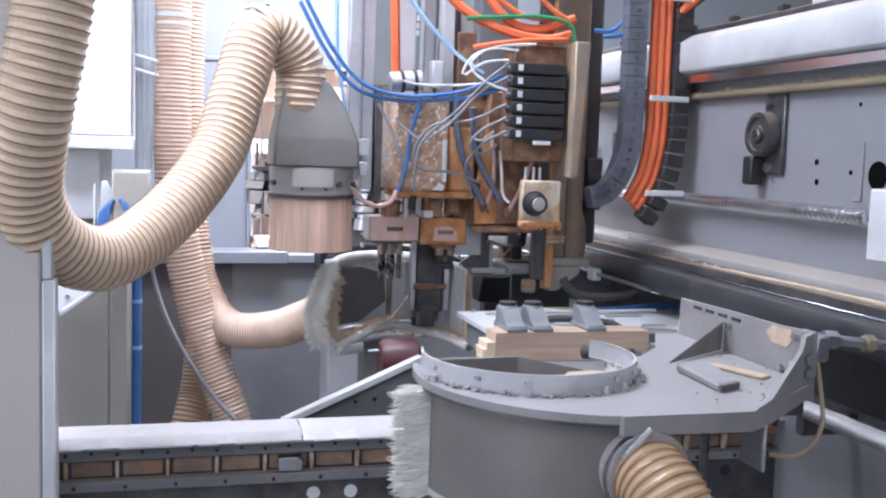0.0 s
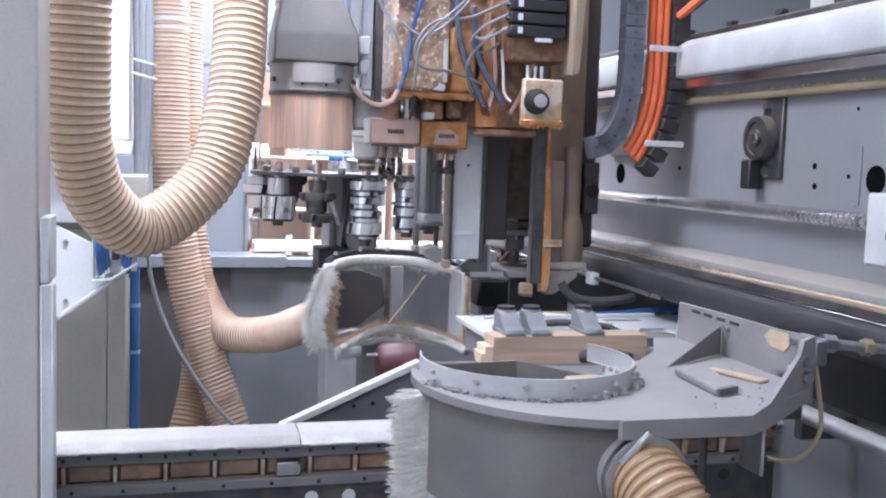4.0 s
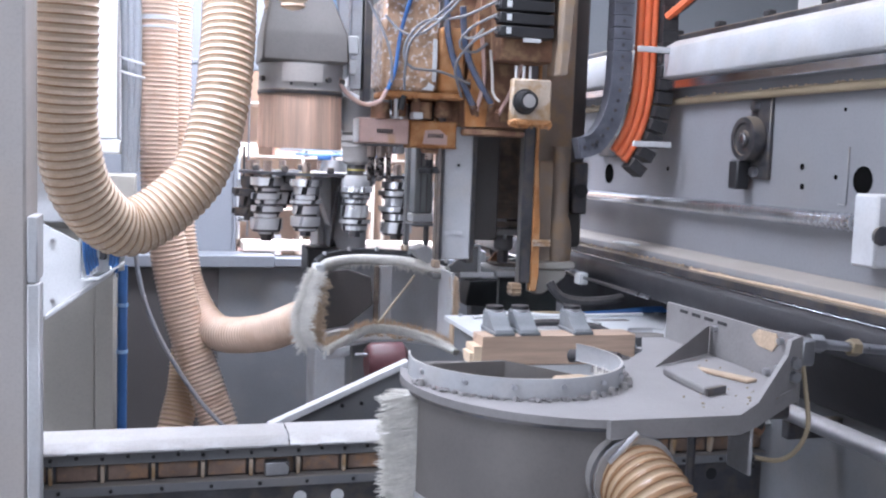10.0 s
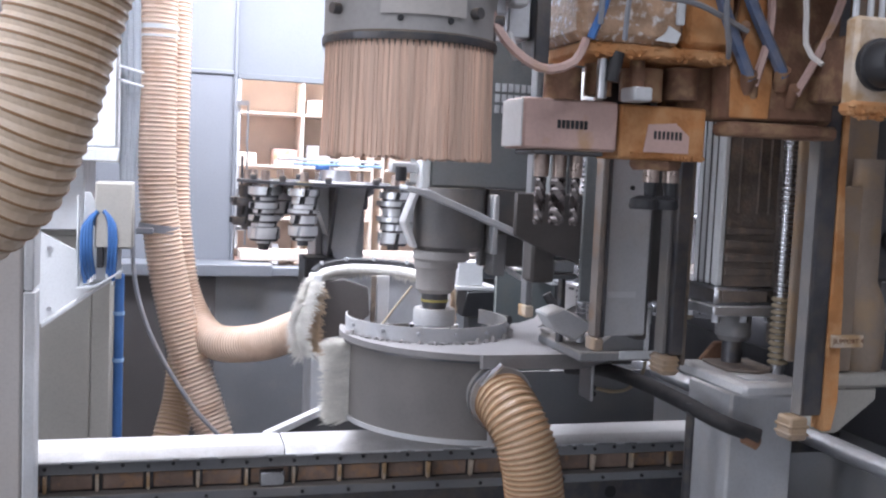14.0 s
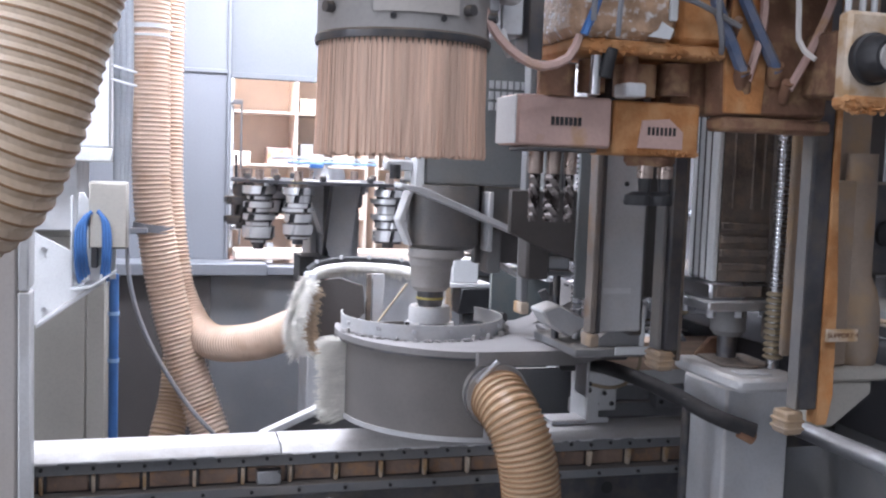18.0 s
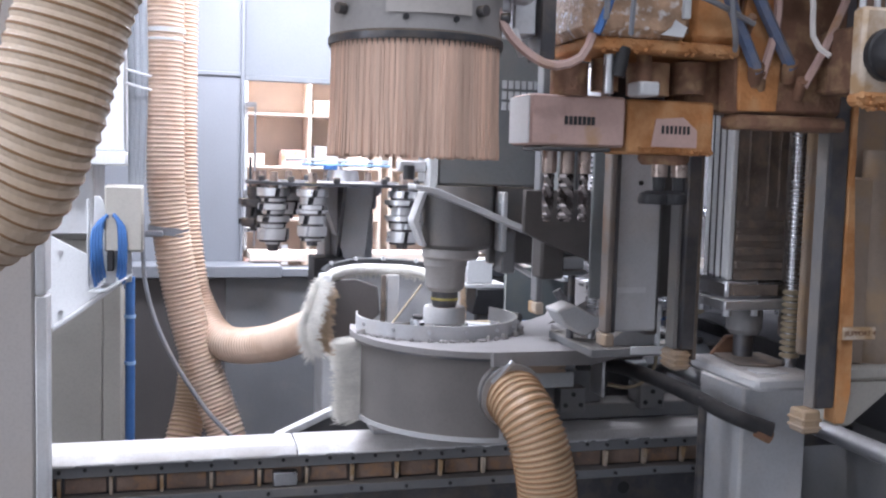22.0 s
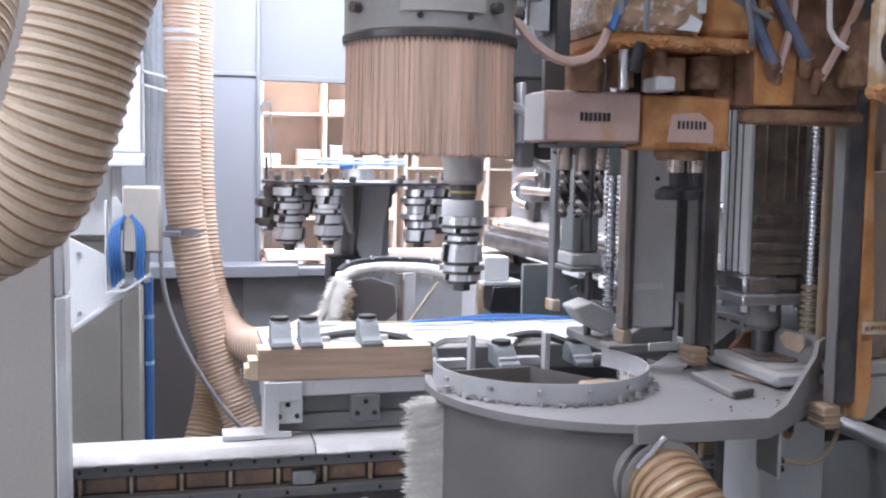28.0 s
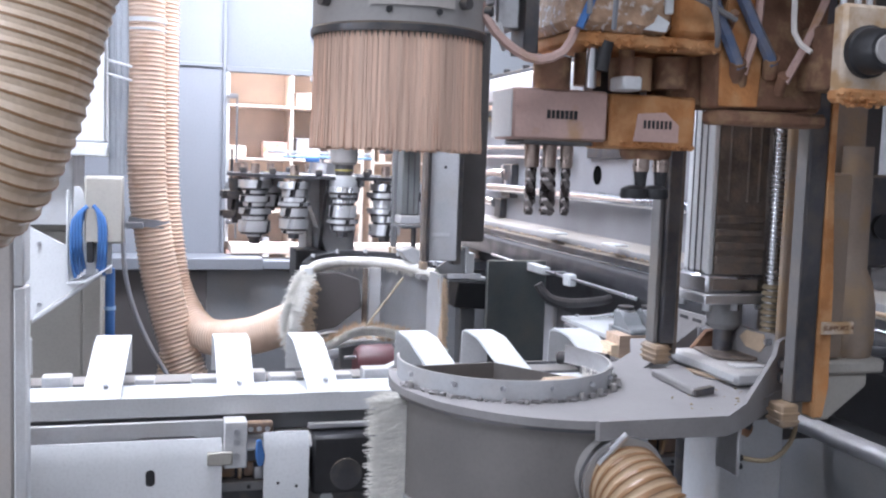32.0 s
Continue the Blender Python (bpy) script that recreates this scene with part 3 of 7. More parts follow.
def cutter(name, at, discs, parent, dark=False):
    """A stack of toothed discs hanging under its holder."""
    top = part(name, rod(at + Vector((0, 0, -0.012)), at + Vector((0, 0, 0.050)), 0.019, 0.015, 18), COLLET, parent, "tool holder with cutters")
    part("collar", rod(at + Vector((0, 0, -0.002)), at + Vector((0, 0, 0.013)), 0.030, seg=24), YELLOW if len(discs) % 2 else STEEL, top)
    z = at.z - 0.012
    for r, h, teeth in discs:
        n = teeth * 10
        bm = bmesh.new()
        rings = []
        for f, zz in ((0.0, z - h), (1.0, z)):
            ring = []
            for k in range(n):
                a = 2 * math.pi * (k + 22 * h * f) / n + r * 40 + z * 37
                rr = r * (1.05 if k % 10 < 2 else 0.86 if k % 10 < 3 else 0.99)
                ring.append(bm.verts.new((at.x + rr * math.cos(a), at.y + rr * math.sin(a), zz)))
            rings.append(ring)
        bm.faces.new(rings[0][::-1])
        bm.faces.new(rings[1])
        for k in range(n):
            bm.faces.new((rings[0][k], rings[0][(k + 1) % n], rings[1][(k + 1) % n], rings[1][k])).material_index = int(k % 10 in (1, 2) and k % 20 < 10)
        part("cutter_disc", bm, (DARKSTEEL if dark else TOOLSTEEL, BLACK), top)
        z -= h
        gap = 0.003 if int(r * 1000) % 2 else 0.009
        part("spacer", rod((at.x, at.y, z - gap), (at.x, at.y, z), r * 0.86, seg=20), DARKSTEEL, top)
        z -= gap
    part("nut", rod((at.x, at.y, z - 0.018), (at.x, at.y, z), 0.022, seg=6), DARKSTEEL, top)
    return top


STACKS = {
    -58: ([(0.060, 0.030, 4), (0.046, 0.012, 3), (0.057, 0.022, 3), (0.044, 0.014, 4), (0.060, 0.020, 3), (0.049, 0.014, 4), (0.062, 0.042, 4), (0.030, 0.010, 4)], False),
    -28: ([(0.057, 0.026, 4), (0.047, 0.026, 3), (0.049, 0.016, 3), (0.058, 0.012, 4), (0.050, 0.030, 3), (0.056, 0.036, 4), (0.045, 0.008, 4)], False),
    32: ([(0.056, 0.026, 4), (0.068, 0.018, 3), (0.045, 0.030, 4), (0.068, 0.018, 3), (0.050, 0.024, 4), (0.060, 0.040, 5)], False),
    62: ([(0.058, 0.03, 4), (0.062, 0.022, 5), (0.055, 0.05, 5), (0.060, 0.03, 4)], False),
    92: ([(0.055, 0.03, 4), (0.064, 0.03, 4), (0.055, 0.05, 4)], False),
    122: ([(0.05, 0.05, 6), (0.06, 0.03, 4), (0.05, 0.04, 4)], False),
    152: ([(0.06, 0.03, 4), (0.04, 0.05, 4)], True),
    182: ([(0.06, 0.03, 4), (0.05, 0.05, 4)], False),
    -148: ([(0.055, 0.03, 4), (0.064, 0.03, 4), (0.055, 0.05, 4)], False),
    -118: ([(0.040, 0.06, 3), (0.066, 0.085, 12)], False),
    -88: ([(0.034, 0.04, 3), (0.068, 0.022, 5), (0.038, 0.038, 3), (0.064, 0.022, 5)], True)}
for a, (discs, dark) in STACKS.items():
    cutter("tool", station(a), discs, turret, dark)
for a in range(-163, 197, 30):
    p = station(a)
    part("pocket_finger", box(p.x - 0.012, p.x + 0.012, p.y - 0.012, p.y + 0.012, TC.z + 0.0125, TC.z + 0.035, 0.003), DARKSTEEL, turret)
stand = thing("changer_stand", (0.69, 3.9, 1.06), "grey tapered stand under the tool changer", "stand")
part("bracket", slab([(0.545, 1.527), (0.775, 1.527), (0.735, 1.24), (0.735, 1.06), (0.66, 1.06), (0.655, 1.24)], "y", 3.86, 3.98, 0.004), GREY, stand)
part("side_web", slab([(3.70, 1.525), (4.25, 1.525), (4.1, 1.15), (3.92, 1.15)], "x", 0.625, 0.637), DARKSTEEL, stand)
part("base_block", box(0.53, 0.655, 3.80, 3.98, 1.12, 1.235, 0.005), BLACK, stand)
part("column", box(0.60, 0.80, 4.02, 4.25, 0.0, 1.4, 0.005), GREY, stand)
bar = thing("gripper_bar", (0.62, 3.75, 1.575), "pale flat bars with a blue tool gripper above the changer", "bar")
part("bar", box(0.46, 0.90, 4.18, 4.20, 1.606, 1.618, 0.002), LIGHT, bar)
part("bar", box(0.52, 0.90, 4.16, 4.178, 1.588, 1.600, 0.002), PALEBLUE, bar)
part("gripper", box(0.61, 0.665, 4.12, 4.158, 1.572, 1.592, 0.003), BLUE, bar, "blue gripper")
part("post", rod((0.70, 4.265, 1.0), (0.70, 4.265, 1.60), 0.008, seg=10), STEEL, bar)
part("post_arm", box(0.692, 0.708, 4.18, 4.27, 1.600, 1.606, 0.001), STEEL, bar)

# fixed suction hood with fibre bristles behind the work
def fringe(path, way, length, spread, n, mat, name, parent, width=0.004):
    """Tufts that stand off a curve: thin tapered blades, uneven in length and lean."""
    bm = bmesh.new()
    q = spline(path, n)
    for i in range(n):
        c = q[i]
        d = Vector(way) * length * (0.7 + 0.5 * random.random()) + Vector([random.uniform(-spread, spread) for _ in range(3)])
        t = (q[i + 1] - c).normalized() * width * random.uniform(0.8, 1.6)
        u = d.cross(t).normalized() * width * 0.6
        a = [bm.verts.new(c + k) for k in (-t - u, t - u, t + u, -t + u)]
        m = [bm.verts.new(c + d * 0.6 + k * 0.9) for k in (-t - u, t - u, t + u, -t + u)]
        e = [bm.verts.new(c + d + k * 0.25) for k in (-t - u, t - u, t + u, -t + u)]
        for r0, r1 in ((a, m), (m, e)):
            for k in range(4):
                bm.faces.new((r0[k], r0[(k + 1) % 4], r1[(k + 1) % 4], r1[k]))
        bm.faces.new(e)
    return tagged(part(name, bm, mat, parent, flat=True), kind="stuff")


hd = thing("suction_hood", (0.69, 3.3, 0.98), "open steel suction hood edged with white fibre bristles", "suction hood")
arc_top = [(0.47, 3.20, 1.232), (0.52, 3.32, 1.243), (0.62, 3.41, 1.250), (0.72, 3.42, 1.250), (0.83, 3.38, 1.245), (0.925, 3.24, 1.228)]
arc_low = [(0.49, 3.08, 0.985), (0.56, 3.16, 1.000), (0.66, 3.25, 1.022), (0.76, 3.25, 1.018), (0.86, 3.17, 0.998), (0.915, 3.07, 0.98)]
bm = bmesh.new()
q = spline(arc_top, 24)
top_v = [bm.verts.new(v) for v in q]
bot_v = [bm.verts.new((v.x, v.y + 0.02, 0.99)) for v in q]
for k in range(24):
    bm.faces.new((top_v[k], top_v[k + 1], bot_v[k + 1], bot_v[k]))
bmesh.ops.solidify(bm, geom=bm.faces[:], thickness=0.004)
part("back_wall", bm, GREY, hd, "curved grey back wall")
part("rim", tube([(v[0], v[1] + 0.01, v[2] + 0.010) for v in arc_top], 0.012, 6), BLACK, hd, "black bolted rim")
studs("rim_bolt", [(v[0], v[1], v[2] + 0.018) for v in arc_top[1:]], "z", 0.007, 0.010, LIGHT, hd)
part("floor_plate", slab([(0.48, 3.06), (0.57, 3.15), (0.67, 3.23), (0.77, 3.23), (0.86, 3.15), (0.92, 3.05), (0.93, 3.3), (0.80, 3.45), (0.6, 3.45), (0.47, 3.3)], "z", 0.976, 0.984), GREY, hd)
part("lip", slab([(0.49, 3.055), (0.58, 3.12), (0.575, 3.135), (0.485, 3.075)], "z", 0.955, 0.985, 0.001), WHITE, hd)
part("divider", box(0.722, 0.765, 3.36, 3.372, 0.985, 1.22, 0.003), GREY, hd)
part("divider", box(0.700, 0.718, 3.35, 3.362, 0.985, 1.22, 0.003), TAUPE, hd, "dust brown divider")
part("side_cheek", box(0.466, 0.474, 3.14, 3.20, 0.99, 1.225, 0.002), GREY, hd)
part("side_cheek", box(0.905, 0.915, 3.10, 3.26, 0.985, 1.225, 0.002), GREY, hd)
part("stick", rod((0.672, 3.14, 1.055), (0.815, 3.24, 1.200), 0.004, seg=8), STRAW, hd, "thin straw coloured rod")
part("corner_tape", box(0.462, 0.50, 3.17, 3.22, 1.20, 1.245, 0.006), WHITE, hd, "white taped corner")
part("fur_band", tube([(v[0], v[1] - 0.012, v[2] - 0.014) for v in arc_top], 0.018, 10), FUR, hd, "packed white fibre band")
part("fur_band", tube([(v[0], v[1] - 0.020, v[2] - 0.004) for v in arc_low], 0.015, 10), FUR, hd, "packed white fibre band")
part("fur_band", tube([(0.458, 3.12, 1.235), (0.425, 3.11, 1.16), (0.404, 3.10, 1.08), (0.425, 3.10, 1.01)], 0.011, 10), FUR, hd, "packed white fibre band")
part("fur_band", tube([(0.912, 3.12, 1.21), (0.915, 3.11, 1.12), (0.912, 3.10, 1.0)], 0.009, 10), FURTAN, hd, "packed dusty fibre band")
fringe(arc_top, (0.0, -0.25, -0.9), 0.042, 0.010, 1300, FUR, "bristles", hd, 0.0015)
fringe(arc_top, (0.0, -0.6, -0.5), 0.036, 0.010, 900, FUR, "bristles", hd, 0.0015)
fringe(arc_low, (0.0, -0.35, 0.55), 0.040, 0.012, 800, FURTAN, "bristles", hd, 0.0015)
fringe(arc_low, (0.0, -0.75, 0.15), 0.055, 0.010, 1300, FUR, "bristles", hd, 0.0018)
fringe([(0.462, 3.12, 1.240), (0.432, 3.10, 1.16), (0.415, 3.09, 1.08), (0.435, 3.09, 1.0)], (-0.55, -0.25, -0.45), 0.036, 0.020, 1100, FUR, "bristles", hd, 0.0013)
fringe([(0.455, 3.11, 1.225), (0.427, 3.09, 1.15), (0.406, 3.08, 1.08), (0.425, 3.08, 1.01)], (0.75, -0.1, -0.35), 0.036, 0.022, 900, FUR, "bristles", hd, 0.0013)
fringe([(0.470, 3.13, 1.21), (0.455, 3.12, 1.12), (0.452, 3.12, 1.02)], (0.70, 0.0, -0.4), 0.045, 0.02, 600, FURTAN, "bristles", hd, 0.0014)
# dark plate draws the shade inside the hood's left compartment
part("dark_pocket", slab([(0.482, 1.0), (0.60, 1.02), (0.69, 1.09), (0.68, 1.185), (0.60, 1.212), (0.482, 1.20)], "y", 3.31, 3.325, 0.003), UMBER, hd, "dark plate for the shade in the hood's mouth")
fringe([(0.915, 3.12, 1.22), (0.918, 3.11, 1.12), (0.915, 3.10, 0.99)], (0.05, -0.5, -0.3), 0.05, 0.012, 800, FURTAN, "bristles", hd, 0.0015)
part("support", box(0.62, 0.78, 3.32, 3.44, 0.0, 0.975, 0.004), SLATE, hd)

# gantry beam on the right
beam = tagged(new("gantry_beam"), "long grey gantry beam with rails, ball screw and bearings", "beam")
beam.location = (1.7, 2.6, 1.0)
Y0, Y1 = 0.55, 4.80
part("web", box(1.585, 1.64, Y0, Y1, 1.30, 1.87, 0.003), WEB, beam, "grey web streaked with brown dust")
part("upper_extrusion", slab([(1.50, 1.875), (1.52, 1.868), (1.90, 1.868), (1.90, 1.99), (1.54, 1.99), (1.50, 1.965)], "y", Y0, Y1, 0.003), GREY, beam, "light grey top extrusion")
part("upper_rail", box(1.515, 1.584, Y0, Y1, 1.838, 1.864, 0.002), BRIGHT, beam, "bright steel guide rail")
part("rod", rod((1.565, Y0, 1.803), (1.565, Y1, 1.803), 0.012, seg=16), STRAW, beam, "dusty brass coloured rod")
part("cable_tray", box(1.56, 1.86, Y0, Y1, 1.992, 2.012, 0.004), DARKSTEEL, beam, "dark cable tray with clips")
for k in range(16):
    y = 0.9 + k * 0.25
    part("tray_clip", box(1.565, 1.59, y, y + 0.03, 2.013, 2.03, 0.003), RUBBER, beam)
part("ball_screw", rod((1.548, 1.96, 1.482), (1.548, 4.50, 1.482), 0.0125, seg=16), DARKSTEEL, beam, "oily ball screw")
bm = bmesh.new()
for k in range(49):
    y = 1.965 + k * 0.021
    lathe([(0.0120, 0), (0.0215, 0.0030), (0.0215, 0.0080), (0.0120, 0.0110)], (1.548, y, 1.482), "y", 14, bm)
part("thread", bm, BRIGHT, beam, "shining screw thread")
part("screw_cover", rod((1.548, 2.99, 1.482), (1.548, 4.50, 1.482), 0.021, seg=20), BRIGHT, beam, "shining telescopic screw cover")
for z, r in ((1.667, 0.012), (1.624, 0.009)):
    part("air_pipe", rod((1.555, 3.60, z), (1.555, 4.78, z), r, seg=14), BRIGHT, beam, "bright steel pipe")
part("web_bracket", box(1.566, 1.5845, 3.14, 3.46, 1.625, 1.70, 0.004), DARKSTEEL, beam, "dark bracket plate")
part("ledge", slab([(1.515, 1.30), (1.515, 1.322), (1.585, 1.34), (1.585, 1.30)], "y", Y0, Y1, 0.002), BEAMGREY, beam, "grey ledge with a line of dust")
part("lower_rail", box(1.47, 1.60, Y0, Y1, 1.276, 1.298, 0.002), DARKSTEEL, beam, "dark steel lower guide rail")
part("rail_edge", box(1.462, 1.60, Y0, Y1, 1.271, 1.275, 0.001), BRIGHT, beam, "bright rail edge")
part("dark_beam", slab([(1.44, 1.19), (1.44, 1.262), (1.47, 1.270), (1.95, 1.270), (1.95, 1.0), (1.62, 1.0), (1.60, 1.15)], "y", Y0, Y1, 0.004), RAILBLACK, beam, "dark lower beam")
part("dust_ridge", tube([(1.498, Y0, 1.302), (1.497, 1.2, 1.303), (1.499, 1.7, 1.302), (1.497, 2.2, 1.300), (1.498, 2.62, 1.295)], 0.006, 6, 0.06), FURTAN, beam, "ridge of saw dust")


def bearing(y, z):
    part("bearing_plate", box(1.572, 1.5845, y - 0.075, y + 0.02, z - 0.11, z + 0.115, 0.003), DARKSTEEL, beam)
    b = part("bearing", lathe([(0.0, -0.034), (0.022, -0.034), (0.024, -0.026), (0.044, -0.026), (0.046, -0.032), (0.060, -0.032), (0.063, -0.015), (0.063, 0.0)], (1.570, y, z), "x", 32), DARKSTEEL, beam, "round flanged bearing")
    part("cap", lathe([(0.0, -0.038), (0.014, -0.038), (0.016, -0.0345), (0.0, -0.0345)], (1.570, y, z), "x", 20), BRIGHT, b)
    studs("bolt", [(1.571, y - 0.01, z + 0.09), (1.571, y - 0.02, z - 0.09)], "x", 0.014, -0.014, STEEL, beam)
    part("stop", box(1.53, 1.571, y + 0.005, y + 0.05, z - 0.14, z - 0.06, 0.004), BLACK, beam)


bearing(2.447, 1.681)
for y, z, r in ((2.00, 1.581, 0.034), (3.395, 1.563, 0.036), (2.236, 1.609, 0.008), (2.231, 1.558, 0.008), (2.099, 1.586, 0.006), (2.08, 1.75, 0.005), (2.95, 1.59, 0.007)):
    part("hole", rod((1.5835, y, z), (1.60, y, z), r, seg=24), VOID, beam, "dark round hole")
part("slot_edge", box(1.581, 1.5845, 2.052, 2.056, 1.52, 1.66, 0.001), BEAMGREY, beam)
part("slot_edge", box(1.581, 1.5845, 2.056, 2.085, 1.517, 1.521, 0.001), BEAMGREY, beam)
gd = part("screw_guard", box(1.525, 1.60, 1.868, 1.951, 1.386, 1.552, 0.006), LIGHT, beam, "white bearing guard")
part("guard_plug", rod((1.54, 1.864, 1.46), (1.54, 1.873, 1.46), 0.022, seg=20), DARKSTEEL, gd)
eb = part("end_bearing", box(1.545, 1.583, 4.22, 4.34, 1.44, 1.592, 0.004), DARKSTEEL, beam, "dark end bearing plate")
studs("bolt", [(1.544, 4.25, 1.51), (1.544, 4.30, 1.575), (1.544, 4.27, 1.56)], "x", 0.012, -0.014, BRIGHT, eb)
part("end_bearing", box(1.55, 1.583, 4.36, 4.44, 1.342, 1.43, 0.004), DARKSTEEL, beam)
part("pipe_elbow", tube([(1.555, 4.32, 1.545), (1.548, 4.46, 1.548), (1.545, 4.58, 1.525), (1.545, 4.63, 1.475), (1.545, 4.58, 1.425), (1.55, 4.44, 1.410)], 0.021, 14), BRIGHT, beam)
part("cover_lip", box(1.45, 1.50, 3.45, 3.62, 1.335, 1.342, 0.002), WHITE, beam)
part("cover_lip", box(1.45, 1.50, 2.95, 3.05, 1.335, 1.342, 0.002), WHITE, beam)
clumps([(1.50, 4.70, 1.285), (1.50, 4.78, 1.295)], (0.02, 0.02, 0.025), 0.018, 40, FURTAN, "dust_lump", beam, "matted lump of saw dust")
part("post", box(1.65, 1.95, 3.9, 4.3, 0, 1.0, 0.005), GREY, beam)
part("post", box(1.65, 1.95, 0.6, 1.0, 0, 1.0, 0.005), GREY, beam)
part("base_panel", box(1.66, 1.95, 1.001, 3.899, 0.1, 0.998, 0.004), SLATE, beam, "dark base panel")
solo("guide_tube", rod((1.50, 0.7, 1.0), (1.50, 3.4, 1.0), 0.022, seg=20), ALU, "grey steel guide tube under the beam", "tube")
fx = thing("tube_bracket", (1.56, 2.1, 0.99), "steel bracket that carries the guide tube", "bracket", "tube brackets")
part("arm", box(1.50, 1.66, 2.1, 2.13, 0.93, 0.978, 0.003), DARKSTEEL, fx)
lk = thing("link_rod", (1.33, 3.2, 1.2), "thin steel link rod with white end blocks", "rod")
part("rod", rod((1.36, 2.6, 1.215), (1.36, 3.9, 1.215), 0.006, seg=10), STEEL, lk)
part("end_block", box(1.345, 1.375, 3.30, 3.46, 1.20, 1.23, 0.003), WHITE, lk)
part("end_block", box(1.345, 1.375, 3.07, 3.12, 1.19, 1.23, 0.003), WHITE, lk)
part("foot", box(1.37, 1.46, 3.3, 3.34, 1.20, 1.212, 0.002), STEEL, lk)
solo("screen_panel", box(1.191, 1.427, 3.462, 3.480, 0.0, 1.237, 0.004), GREENGREY, "green grey sheet screen standing behind the rail", "panel")
wbk = thing("white_block", (1.14, 3.65, 0.0), "white bracket block over a black buffer", "block")
part("block", box(1.085, 1.185, 3.60, 3.70, 1.160, 1.250, 0.003), WHITE, wbk)
part("shelf", box(1.075, 1.235, 3.58, 3.72, 1.143, 1.158, 0.002), LIGHT, wbk)
part("buffer", slab([(1.10, 1.045), (1.25, 1.035), (1.262, 1.141), (1.115, 1.141)], "y", 3.57, 3.69, 0.004), BLACK, wbk)
part("leg", box(1.14, 1.20, 3.62, 3.68, 0.0, 1.034, 0.003), SLATE, wbk)
mr = thing("motor", (0.60, 2.92, 0.9), "dark red round motor behind the work line", "motor")
part("body", lathe([(0.0, -0.06), (0.05, -0.06), (0.062, -0.045), (0.064, 0.05), (0.03, 0.075), (0.0, 0.075)], (0.655, 2.93, 0.970), "x", 28), MAROON, mr)
part("shaft", rod((0.56, 2.93, 0.995), (0.62, 2.93, 0.995), 0.006, seg=10), STEEL, mr)
part("foot", box(0.63, 0.70, 2.90, 2.96, 0.0, 0.910, 0.003), SLATE, mr)
gc = thing("sloping_guard", (0.6, 2.78, 0.0), "dark guard plate with a bright sloping edge", "guard")
part("plate", slab([(0.30, 0.0), (0.30, 0.835), (0.68, 1.0), (1.5, 1.0), (1.5, 0.0)], "y", 2.78, 2.79), SLATE, gc)
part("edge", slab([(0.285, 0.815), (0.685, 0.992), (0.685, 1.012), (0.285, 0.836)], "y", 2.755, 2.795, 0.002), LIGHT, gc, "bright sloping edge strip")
studs("rivet", [(0.497, 2.779, 0.88), (0.553, 2.779, 0.885)], "y", 0.006, -0.006, BLACK, gc)
solo("cable_loop", tube([(1.190, 2.955, 1.215), (1.205, 2.95, 1.190), (1.235, 2.94, 1.165), (1.30, 2.93, 1.155), (1.39, 2.93, 1.160), (1.44, 2.95, 1.165)], 0.015, 8), RUBBER, "black cable loop by the beam", "cable")
dc = thing("cable_duct", (1.2, 2.0, 0.9), "black cable duct falling along the rail", "cable duct")
part("duct", tube([(1.026, 2.38, 1.095), (1.085, 2.30, 1.107), (1.121, 2.15, 1.106), (1.145, 2.00, 1.096), (1.188, 1.90, 1.072), (1.263, 1.86, 1.046)], 0.018, 12), RUBBER, dc)
part("frayed_end", tube([(1.232, 1.872, 1.045), (1.262, 1.862, 1.030)], 0.015, 10), RUST, dc, "frayed brown end")
part("stay", rod((1.15, 1.96, 0.62), (1.15, 1.96, 1.10), 0.010, seg=8), DARKSTEEL, dc)

# the rail along which the work carriages run
rl = thing("work_rail", (-0.6, 2.5, 0), "long steel carriage rail with bolted troughs", "rail")
part("body", box(-3.5, 2.1, 2.46, 2.536, 0.74, 0.876, 0.003), DARKSTEEL, rl)
for x0, x1 in ((-3.5, -0.903), (-0.9, 0.300), (0.303, 1.5), (1.503, 2.1)):
    part("top_cover", slab([(2.405, 0.878), (2.405, 0.884), (2.43, 0.902), (2.538, 0.902), (2.538, 0.878)], "x", x0, x1, 0.001), COVER, rl, "bright folded cover")
part("bolt_strip", box(-3.5, 2.1, 2.438, 2.459, 0.842, 0.876, 0.002), SLATE, rl)
part("lower_strip", box(-3.5, 2.1, 2.42, 2.459, 0.772, 0.796, 0.002), SLATE, rl)
part("skirt", box(-3.5, 2.1, 2.44, 2.459, 0.60, 0.770, 0.002), DARKSTEEL, rl)
for k in range(25):
    x = -0.836 + 0.1165 * k
    part("trough", box(x + 0.012, x + 0.105, 2.452, 2.4595, 0.800, 0.838, 0.002), COPPER, rl, "rust brown trough panel")
    part("rib", slab([(2.44, 0.797), (2.458, 0.797), (2.458, 0.841), (2.432, 0.841), (2.432, 0.833)], "x", x - 0.004, x + 0.004, 0.001), DIRTY, rl)
    studs("strip_bolt", [(x, 2.4375, 0.858), (x + 0.058, 2.4375, 0.862)], "y", 0.005, -0.004, BLACK, rl)
    studs("strip_bolt", [(x + 0.02, 2.4195, 0.784)], "y", 0.005, -0.004, BLACK, rl)
for x in (0.335, 0.43, 0.95, 1.2, 1.5):
    part("hole", rod((x, 2.4395, 0.735), (x, 2.445, 0.735), 0.017, seg=18), BLACK if x > 0.6 else WHITE, rl)
